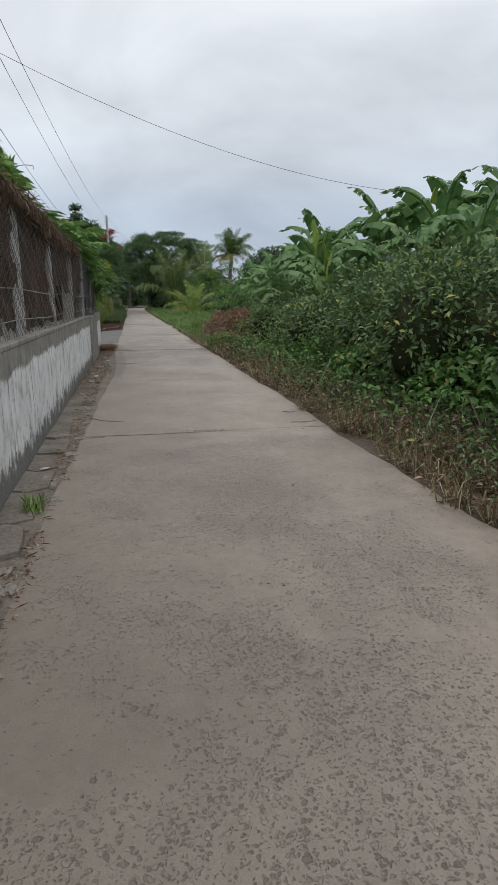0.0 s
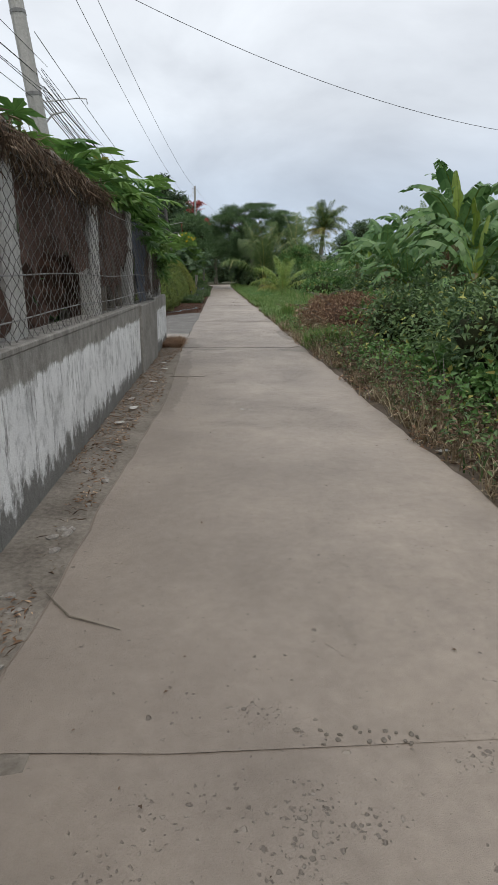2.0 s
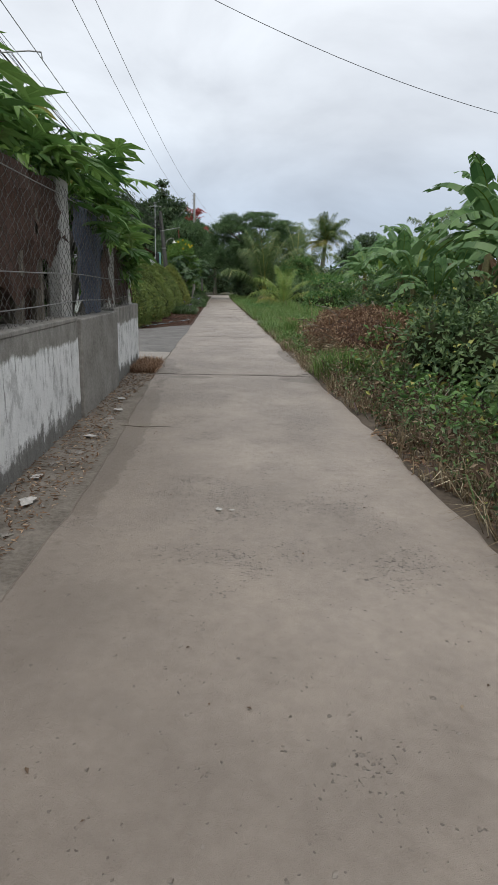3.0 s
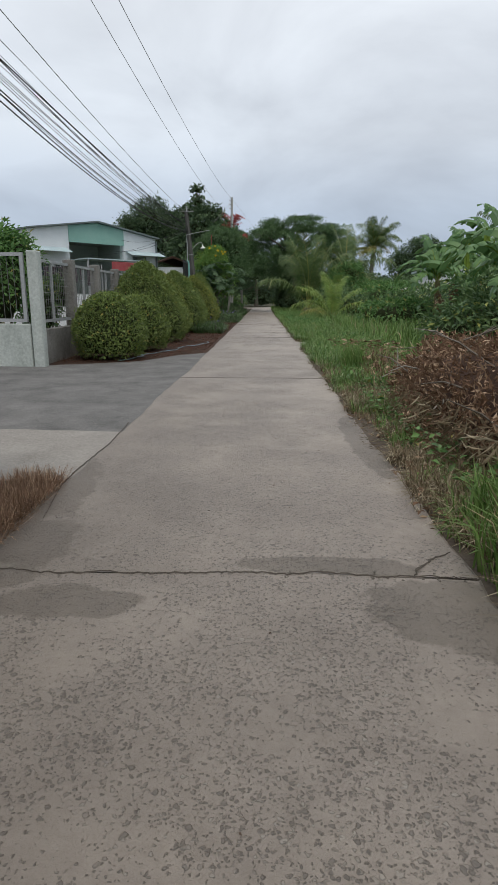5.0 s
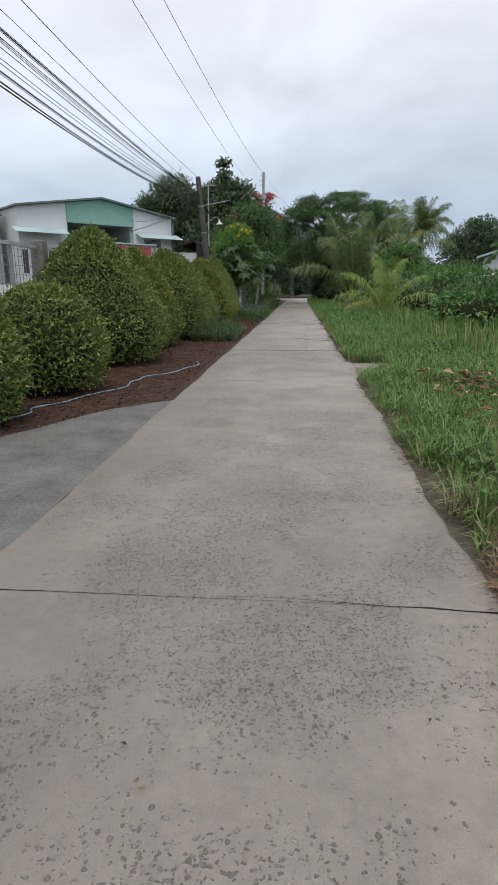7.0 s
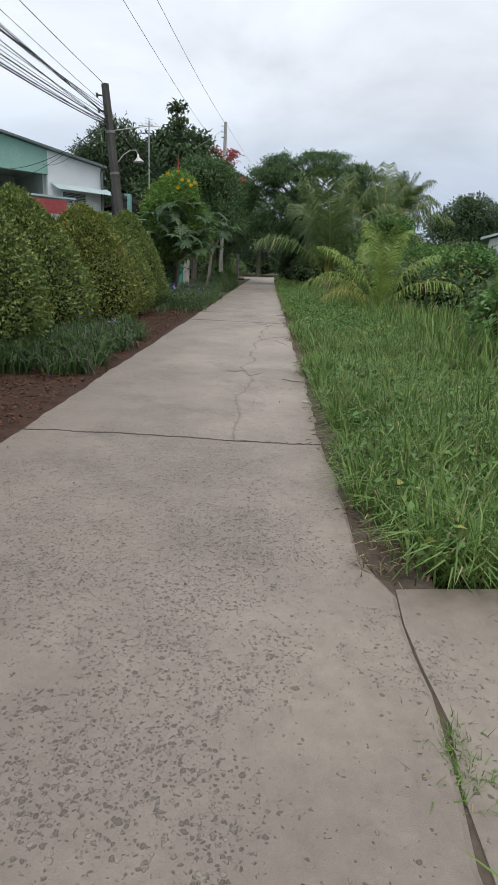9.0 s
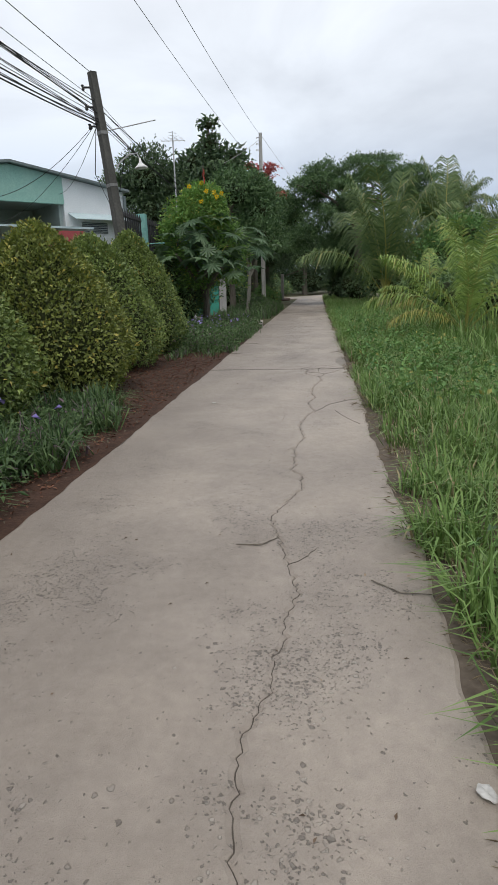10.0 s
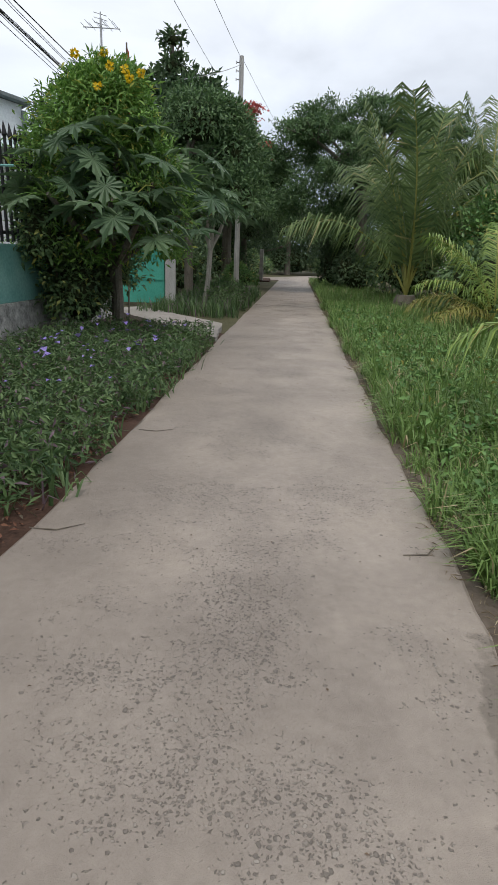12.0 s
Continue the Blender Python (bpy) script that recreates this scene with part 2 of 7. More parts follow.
def lime_wall():
    """Whitewash over cement, streaked black by rain, bare and mossy along the coping."""
    m, n, l, b = base_material("streaked_whitewash", 0.9, 0.2)
    co = n.new("ShaderNodeTexCoord").outputs["Object"]
    streak = noise_node(n, l, 4.2, 8, 0.78, co, (1.0, 5.2, 0.5))
    patch = noise_node(n, l, 3.4, 8, 0.7, co)
    blot = noise_node(n, l, 13.0, 6, 0.72, co, (1.0, 1.0, 0.6))
    fine = noise_node(n, l, 90.0, 4, 0.6, co)
    c = ramp(n, l, patch, [(0.34, (0.50, 0.51, 0.51)), (0.43, (0.76, 0.77, 0.77)), (0.6, (0.86, 0.87, 0.87)), (0.8, (0.88, 0.89, 0.89))])
    c = mix(n, l, math_node(n, l, "MULTIPLY", value_ramp(n, l, blot, 0.51, 0.62), 0.62), c, (0.36, 0.365, 0.36))
    sep = n.new("ShaderNodeSeparateXYZ")
    l.new(co, sep.inputs["Vector"])
    run = math_node(n, l, "SUBTRACT", 0.54, math_node(n, l, "MULTIPLY", math_node(n, l, "ABSOLUTE", math_node(n, l, "SUBTRACT", sep.outputs["Z"], 0.22)), 0.22))
    drip = math_node(n, l, "SUBTRACT", 1.0, value_ramp(n, l, math_node(n, l, "ADD", streak, math_node(n, l, "SUBTRACT", run, 0.5)), 0.385, 0.455))
    c = mix(n, l, math_node(n, l, "MULTIPLY", drip, 0.85), c, (0.15, 0.148, 0.14))
    edge = math_node(n, l, "ADD", sep.outputs["Z"], math_node(n, l, "MULTIPLY", math_node(n, l, "ADD", patch, math_node(n, l, "MULTIPLY", streak, 0.3)), -0.16))
    bare = ramp(n, l, blot, [(0.3, (0.15, 0.142, 0.128)), (0.5, (0.255, 0.243, 0.222)), (0.7, (0.37, 0.355, 0.325))])
    c = mix(n, l, value_ramp(n, l, edge, 0.372, 0.392), c, bare)
    wav = math_node(n, l, "ADD", sep.outputs["Z"], math_node(n, l, "MULTIPLY", math_node(n, l, "ADD", math_node(n, l, "MULTIPLY", streak, 0.35), blot), -0.42))
    low = math_node(n, l, "SUBTRACT", 1.0, value_ramp(n, l, wav, -0.205, -0.145))
    c = mix(n, l, math_node(n, l, "MULTIPLY", low, 0.9), c, (0.125, 0.12, 0.108))
    c = mix(n, l, 0.06, c, ramp(n, l, fine, [(0.35, (0.1, 0.1, 0.1)), (0.65, (0.8, 0.8, 0.8))]))
    l.new(c, b.inputs["Base Color"])
    bump(n, l, b, math_node(n, l, "ADD", fine, patch), 0.5, 0.008)
    return m


M_ROAD = concrete_road()
M_LIME = lime_wall()
M_CEMENT = mottled("weathered_cement", (0.17, 0.16, 0.145), (0.36, 0.345, 0.32), 4.0, 0.9, 45, 0.5)
M_POST = mottled("pale_concrete_post", (0.34, 0.335, 0.315), (0.60, 0.59, 0.565), 5.0, 0.9, 50, 0.5, stretch=(1, 1, 0.3))
M_SLAB = mottled("pale_slab_concrete", (0.255, 0.234, 0.208), (0.391, 0.365, 0.332), 2.6, 0.85, 70, 0.5)
M_DARKPOLE = mottled("blackened_concrete", (0.055, 0.055, 0.05), (0.15, 0.145, 0.135), 7, 0.9, 40, 0.5, stretch=(1, 1, 0.25))
M_EARTH = mottled("dry_earth", (0.072, 0.054, 0.040), (0.173, 0.144, 0.115), 3.5, 0.95, 40, 0.8)
M_SOIL = mottled("meadow_soil", (0.045, 0.05, 0.022), (0.12, 0.11, 0.06), 1.6, 0.95, 30, 0.8)
M_RED = mottled("red_leaf_mulch", (0.033, 0.019, 0.013), (0.098, 0.054, 0.038), 7.0, 0.95, 55, 0.9)
M_ASPHALT = mottled("worn_asphalt", (0.10, 0.098, 0.095), (0.25, 0.243, 0.232), 3.2, 0.9, 70, 1.0)
M_VERGE = mottled("silted_rough_concrete", (0.105, 0.092, 0.077), (0.275, 0.25, 0.218), 5.0, 0.95, 55, 1.0)
M_BARK = mottled("grey_bark", (0.09, 0.075, 0.06), (0.26, 0.23, 0.19), 14, 0.9, 60, 0.8, stretch=(1, 1, 0.3))
M_PALEBARK = mottled("pale_bark", (0.22, 0.20, 0.17), (0.42, 0.39, 0.34), 14, 0.9, 60, 0.6, stretch=(1, 1, 0.3))
M_STEM = mottled("banana_stem", (0.10, 0.09, 0.04), (0.27, 0.25, 0.12), 9, 0.7, 40, 0.4, stretch=(1, 1, 0.15))
M_WHITE = mottled("white_wall_paint", (0.72, 0.75, 0.76), (0.84, 0.86, 0.87), 2.0, 0.8, 30, 0.15)
M_MINT = mottled("mint_wall_paint", (0.22, 0.42, 0.36), (0.30, 0.50, 0.43), 1.6, 0.75, 30, 0.15)
M_TEAL = mottled("turquoise_wall_paint", (0.15, 0.40, 0.37), (0.30, 0.58, 0.53), 2.5, 0.75, 30, 0.3)
M_PEEL = mottled("peeling_plinth", (0.10, 0.10, 0.095), (0.68, 0.68, 0.66), 9.0, 0.9, 40, 0.5)
M_TIN = mottled("blue_grey_sheet_metal", (0.42, 0.55, 0.58), (0.58, 0.70, 0.72), 2.0, 0.45, 30, 0.1, 0.5)
M_ROOF = mottled("dark_roof_sheet", (0.10, 0.13, 0.13), (0.20, 0.24, 0.24), 2.0, 0.5, 30, 0.2, 0.5)
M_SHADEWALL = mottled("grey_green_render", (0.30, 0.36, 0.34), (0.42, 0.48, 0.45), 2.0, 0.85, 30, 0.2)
M_BLACK = mottled("black_iron_paint", (0.012, 0.012, 0.013), (0.035, 0.035, 0.037), 8, 0.5, 60, 0.2, 0.4)
M_CABLE = mottled("black_cable", (0.012, 0.012, 0.012), (0.03, 0.03, 0.03), 5, 0.6, 40, 0.1)
M_WIRE = mottled("grey_wire", (0.16, 0.16, 0.16), (0.30, 0.30, 0.29), 6, 0.5, 50, 0.1, 0.5)
M_RUSTWIRE = mottled("dull_fence_wire", (0.07, 0.062, 0.055), (0.19, 0.175, 0.16), 6, 0.5, 60, 0.1, 0.5)
M_STEEL = mottled("galvanised_steel", (0.34, 0.35, 0.36), (0.52, 0.53, 0.54), 6, 0.4, 60, 0.1, 0.6)
M_ENAMEL = mottled("white_enamel", (0.7, 0.7, 0.68), (0.8, 0.8, 0.79), 6, 0.35, 60, 0.05, 0.5)
M_NET = mottled("brown_shade_net", (0.040, 0.024, 0.019), (0.140, 0.082, 0.064), 5, 0.95, 120, 0.9, stretch=(1, 1, 0.4))
M_NETBLUE = mottled("faded_blue_net", (0.05, 0.06, 0.09), (0.13, 0.15, 0.20), 5, 0.95, 120, 0.9)
M_REDCLOTH = mottled("red_cloth", (0.55, 0.03, 0.02), (0.68, 0.06, 0.035), 5, 0.8, 60, 0.2)
M_REDSIGN = mottled("faded_red_banner", (0.36, 0.06, 0.07), (0.48, 0.12, 0.12), 5, 0.6, 60, 0.1)
M_CLOTH = mottled("dark_washing", (0.03, 0.025, 0.035), (0.12, 0.09, 0.10), 12, 0.9, 60, 0.3)
M_GATE = mottled("green_gate_paint", (0.04, 0.30, 0.22), (0.08, 0.42, 0.32), 3, 0.6, 40, 0.1)
M_HOSE = mottled("blue_hose", (0.20, 0.34, 0.42), (0.32, 0.46, 0.52), 9, 0.5, 60, 0.1, 0.4)
M_LITTER = mottled("white_litter", (0.40, 0.39, 0.37), (0.64, 0.63, 0.61), 30, 0.6, 90, 0.3)
M_GLASS = mottled("dark_window_glass", (0.02, 0.025, 0.03), (0.04, 0.05, 0.055), 3, 0.12, 30, 0.02, 0.6)
M_GRIT = mottled("dark_joint_grit", (0.075, 0.064, 0.054), (0.15, 0.13, 0.11), 20, 0.95, 80, 0.5)
M_OLDLIME = mottled("weathered_whitewash", (0.36, 0.40, 0.36), (0.66, 0.70, 0.66), 4.0, 0.9, 40, 0.4, stretch=(1, 1, 0.4))
M_STONE = mottled("loose_stone", (0.16, 0.15, 0.14), (0.36, 0.34, 0.31), 20, 0.9, 80, 0.6)

L_HEDGE = leaf_material("hedge_leaf", (0.061, 0.109, 0.032), (0.283, 0.371, 0.102), (0.480, 0.395, 0.107), 0.02, 0.42)
L_HEDGE_WARM = leaf_material("hedge_leaf_yellowed", (0.059, 0.095, 0.026), (0.310, 0.359, 0.086), (0.506, 0.440, 0.107), 0.05, 0.42)
# near-black colour for plant cores: the shade between leaves, painted
L_HEDGE_CORE = mottled("plant_inner_shade", (0.022, 0.030, 0.012), (0.055, 0.065, 0.026), 20, 0.95, 60, 0.9)
L_GRASS = leaf_material("grass_blade", (0.073, 0.154, 0.034), (0.223, 0.351, 0.103), (0.414, 0.342, 0.198), 0.05, 0.5)
L_GRASS_DARK = leaf_material("dark_strap_leaf", (0.034, 0.084, 0.031), (0.137, 0.219, 0.081), (0.174, 0.121, 0.145), 0.08, 0.5)
L_DRY = leaf_material("dry_weed", (0.109, 0.082, 0.049), (0.326, 0.260, 0.163), (0.581, 0.508, 0.363), 0.12, 0.8)
L_DEAD = leaf_material("dead_brush_leaf", (0.093, 0.052, 0.030), (0.282, 0.169, 0.105), (0.520, 0.370, 0.250), 0.18, 0.8)
L_CREEPER = leaf_material("withered_creeper", (0.054, 0.036, 0.025), (0.207, 0.144, 0.099), (0.36, 0.28, 0.20), 0.12, 0.85)
L_SHRUB = leaf_material("dark_shrub_leaf", (0.051, 0.109, 0.052), (0.177, 0.277, 0.104), (0.402, 0.426, 0.122), 0.05, 0.5)
L_WEED = leaf_material("broad_weed_leaf", (0.052, 0.141, 0.041), (0.174, 0.331, 0.094), (0.346, 0.331, 0.094), 0.05, 0.5)
L_BANANA = leaf_material("banana_leaf", (0.058, 0.143, 0.048), (0.189, 0.333, 0.120), None, 0, 0.4, 0.3)
L_BANANA_YELLOW = leaf_material("young_banana_leaf", (0.16, 0.25, 0.04), (0.28, 0.36, 0.07), None, 0, 0.4, 0.35)
L_PALM = leaf_material("coconut_leaflet", (0.057, 0.109, 0.036), (0.180, 0.257, 0.087), (0.374, 0.348, 0.153), 0.05, 0.45)
L_PALM_YOUNG = leaf_material("young_coconut_leaflet", (0.124, 0.223, 0.051), (0.365, 0.493, 0.132), (0.42, 0.38, 0.12), 0.08, 0.45)
L_PALM_OLD = leaf_material("ageing_coconut_leaflet", (0.164, 0.191, 0.041), (0.410, 0.382, 0.110), (0.301, 0.191, 0.082), 0.15, 0.5)
L_TREE = leaf_material("tree_leaf", (0.036, 0.074, 0.040), (0.130, 0.205, 0.092), None, 0, 0.5)
L_TREE_DARK = leaf_material("deep_tree_leaf", (0.022, 0.049, 0.022), (0.066, 0.122, 0.049), None, 0, 0.5)
L_FEATHER = leaf_material("feathery_leaf", (0.044, 0.100, 0.046), (0.160, 0.270, 0.105), None, 0, 0.5)
L_BRIGHT = leaf_material("bright_shrub_leaf", (0.073, 0.194, 0.038), (0.243, 0.420, 0.097), (0.420, 0.436, 0.097), 0.06, 0.5)
L_PAPAYA = leaf_material("papaya_leaf", (0.045, 0.098, 0.047), (0.149, 0.231, 0.117), None, 0, 0.45, 0.28)
L_VINE = leaf_material("vine_leaf", (0.053, 0.146, 0.040), (0.215, 0.372, 0.098), (0.325, 0.315, 0.089), 0.012, 0.45, 0.28)
L_MULCH = leaf_material("fallen_red_leaf", (0.073, 0.027, 0.018), (0.196, 0.095, 0.058), (0.116, 0.095, 0.068), 0.2, 0.9, 0.05)
L_YELLOW = leaf_material("yellow_petal", (0.70, 0.45, 0.01), (0.85, 0.62, 0.03), None, 0, 0.5)
L_RED = leaf_material("red_petal", (0.380, 0.060, 0.060), (0.551, 0.140, 0.120), None, 0, 0.5)
L_PURPLE = leaf_material("violet_petal", (0.20, 0.15, 0.45), (0.32, 0.26, 0.62), None, 0, 0.5)
L_WHITEFLOWER = leaf_material("white_petal", (0.6, 0.6, 0.55), (0.75, 0.75, 0.7), None, 0, 0.5)


# ---- geometry helpers ----
rng = np.random.default_rng(7)


def rand(a, b):
    return random.uniform(a, b)


def mesh_np(name, verts, faces, mat, smooth=False):
    """A mesh from arrays: verts (n, 3), faces (m, k)."""
    verts = np.asarray(verts, dtype=np.float32)
    faces = np.asarray(faces, dtype=np.int32)
    me = bpy.data.meshes.new(name)
    k = faces.shape[1]
    me.vertices.add(len(verts))
    me.vertices.foreach_set("co", verts.ravel())
    me.loops.add(faces.size)
    me.loops.foreach_set("vertex_index", faces.ravel())
    me.polygons.add(len(faces))
    me.polygons.foreach_set("loop_start", np.arange(0, faces.size, k, dtype=np.int32))
    me.update(calc_edges=True)
    me.validate()
    me.materials.append(mat)
    if smooth:
        me.shade_smooth()
    return me


def mesh_bm(name, bm, mat, smooth=False):
    bmesh.ops.recalc_face_normals(bm, faces=bm.faces)
    me = bpy.data.meshes.new(name)
    bm.to_mesh(me)
    bm.free()
    me.materials.append(mat)
    if smooth:
        me.shade_smooth()
    return me


def part(name, geo, mat, parent, label="", smooth=False):
    """One mesh object under a thing or a part. geo: a bmesh or a finished mesh."""
    me = geo if isinstance(geo, bpy.types.Mesh) else mesh_bm(name, geo, mat, smooth)
    ob = new(name, me)
    ob.parent = parent
    if label:
        ob["label"] = label
    return ob


def thing(name, label, category, at=None, group="", kind="", geo=None, mat=None, smooth=False):
    """A top-level thing: an Empty at its base, or one mesh."""
    me = geo
    if geo is not None and not isinstance(geo, bpy.types.Mesh):
        me = mesh_bm(name, geo, mat, smooth)
    ob = new(name, me)
    if at is not None:
        ob.matrix_world = at
    return tagged(ob, label, category, group, kind)


def box(bm, x0, x1, y0, y1, z0, z1, bevel=0.0):
    r = bmesh.ops.create_cube(bm, size=1.0, matrix=Matrix.Translation(((x0 + x1) / 2, (y0 + y1) / 2, (z0 + z1) / 2)) @ Matrix.Diagonal((x1 - x0, y1 - y0, z1 - z0, 1)))
    if bevel:
        edges = list({e for v in r["verts"] for e in v.link_edges})
        bmesh.ops.bevel(bm, geom=edges, offset=bevel, segments=1, affect="EDGES")
    return bm


def boxed(*a, bevel=0.0):
    return box(bmesh.new(), *a, bevel=bevel)


def tube(bm, pts, radii, sides=6, cap=True):
    """A tapered tube along points."""
    pts = [Vector(p) for p in pts]
    if not isinstance(radii, (list, tuple)):
        radii = [radii] * len(pts)
    rings = []
    for i, p in enumerate(pts):
        d = (pts[min(i + 1, len(pts) - 1)] - pts[max(i - 1, 0)]).normalized()
        a = d.cross(Vector((0.13, 0.97, 0.21)) if abs(d.z) > 0.8 else Vector((0, 0, 1))).normalized()
        b = d.cross(a)
        rings.append([bm.verts.new(p + (a * math.cos(2 * math.pi * k / sides) + b * math.sin(2 * math.pi * k / sides)) * radii[i]) for k in range(sides)])
    for r0, r1 in zip(rings, rings[1:]):
        for k in range(sides):
            bm.faces.new((r0[k], r0[(k + 1) % sides], r1[(k + 1) % sides], r1[k]))
    if cap and sides > 2:
        bm.faces.new(rings[0][::-1])
        bm.faces.new(rings[-1])
    return bm


def bend(p, q, sag, count=18):
    """Points of a hanging line."""
    p, q = Vector(p), Vector(q)
    return [p.lerp(q, i / count) - Vector((0, 0, 4 * sag * (i / count) * (1 - i / count))) for i in range(count + 1)]


def unit(a):
    return a / np.maximum(np.linalg.norm(a, axis=1, keepdims=True), 1e-9)


def leaf_cloud(name, P, D, N, length, width, mat, fold=0.25):
    """Many folded leaves: base P, direction D, facing N, sizes per leaf."""
    n = len(P)
    D = unit(D)
    S = unit(np.cross(D, N))
    N = np.cross(S, D)
    length = np.broadcast_to(np.asarray(length, float).reshape(-1, 1), (n, 1))
    width = np.broadcast_to(np.asarray(width, float).reshape(-1, 1), (n, 1))
    mid = P + D * length * 0.45
    V = np.stack([P, mid + S * width * 0.5 + N * width * fold, P + D * length - N * length * 0.12, mid - S * width * 0.5 + N * width * fold], axis=1).reshape(-1, 3)
    i = np.arange(n)[:, None] * 4
    F = np.concatenate([i + np.array([[0, 1, 2]]), i + np.array([[0, 2, 3]])])
    return mesh_np(name, V, F, mat)


def blades(name, P, D, height, width, mat, lean=0.35):
    """Grass blades of two joints: base P, lean direction D (horizontal)."""
    n = len(P)
    D = unit(D)
    S = np.stack([-D[:, 1], D[:, 0], np.zeros(n)], axis=1)
    h = np.asarray(height, float).reshape(-1, 1)
    w = np.asarray(width, float).reshape(-1, 1)
    ln = np.asarray(lean, float).reshape(-1, 1) * np.ones((n, 1))
    up = np.array([[0, 0, 1.0]])
    m1 = P + up * h * 0.55 + D * h * ln * 0.3
    ln = np.minimum(ln, 1.15)
    tip = P + up * h * (1 - 0.55 * ln * ln * 0.75) + D * h * ln * 0.85
    V = np.stack([P - S * w * 0.5, P + S * w * 0.5, m1 + S * w * 0.45, m1 - S * w * 0.45, tip], axis=1).reshape(-1, 3)
    i = np.arange(n)[:, None] * 5
    F = np.concatenate([i + np.array([[0, 1, 2]]), i + np.array([[0, 2, 3]]), i + np.array([[3, 2, 4]])])
    return mesh_np(name, V, F, mat)


def sphere_dirs(n):
    v = rng.normal(size=(n, 3))
    return unit(v)


def wave(D, seed, f=3.0):
    """Cheap smooth noise of directions or places, about -1 to 1."""
    k = np.random.default_rng(seed)
    out = np.zeros(len(D))
    for a in range(6):
        w = k.normal(size=3) * f * (1 + 0.35 * a)
        out += np.sin(D @ w + k.uniform(0, 6.28)) / (1 + 0.45 * a)
    return out / 2.4


def blob_leaves(blobs, per, size, seed=1, shell=0.35, ragged=0.22, droop=0.25, aspect=0.42):
    """Leaf places, directions, normals and sizes over several lumpy blobs (x, y, z, rx, ry, rz)."""
    Ps, Ds, Ns = [], [], []
    for j, (x, y, z, rx, ry, rz) in enumerate(blobs):
        n = int(per * 4 * math.pi * (rx * ry + ry * rz + rx * rz) / 3 / (size * size * aspect * 0.5) * 1.5)
        d = sphere_dirs(n)
        d[:, 2] = np.where(d[:, 2] < -0.55, -d[:, 2], d[:, 2])
        r = (1 - shell * rng.random(n) ** 1.6) * (1 + ragged * wave(d, seed * 31 + j) + 0.10 * rng.normal(size=n) * ragged * 3)
        keep = wave(d, seed * 77 + j, 5.0) > -0.85
        p = d * r[:, None] * np.array([rx, ry, rz]) + np.array([x, y, z])
        dd = d * 0.75 + rng.normal(size=(n, 3)) * 0.55 - np.array([0, 0, droop])
        nn = d * 0.8 + np.array([0, 0, 0.7]) + rng.normal(size=(n, 3)) * 0.4
        Ps.append(p[keep])
        Ds.append(dd[keep])
        Ns.append(nn[keep])
    P, D, N = np.concatenate(Ps), np.concatenate(Ds), np.concatenate(Ns)
    s = size * rng.uniform(0.65, 1.35, len(P))
    return P, D, N, s, s * aspect


def lump(rx, ry, rz, seed, x=0, y=0, z=0, ragged=0.12, sub=3, scale=0.86):
    """A knobbly solid mass; as a plant's dark core it blocks the view and paints inner shade."""
    bm = bmesh.new()
    bmesh.ops.create_icosphere(bm, subdivisions=sub, radius=1.0)
    D = np.array([v.co[:] for v in bm.verts])
    r = scale * (1 + ragged * wave(D, seed))
    for v, d, k in zip(bm.verts, D, r):
        v.co = Vector((x + d[0] * rx * k, y + d[1] * ry * k, z + d[2] * rz * k))
    return bm


def egg(u, h, r):
    """Radius of a clipped bush at the share u of its height: widest low down, drawn in to a blunt top."""
    low, power, blunt = (0.32, 2.1, 0.55) if h < 1 else (0.20, 1.5, 0.72)
    return r * max(0.0, 1 - ((u - low) / (1 - low)) ** power) ** blunt if u > low else r * (0.82 + 0.18 * u / low)


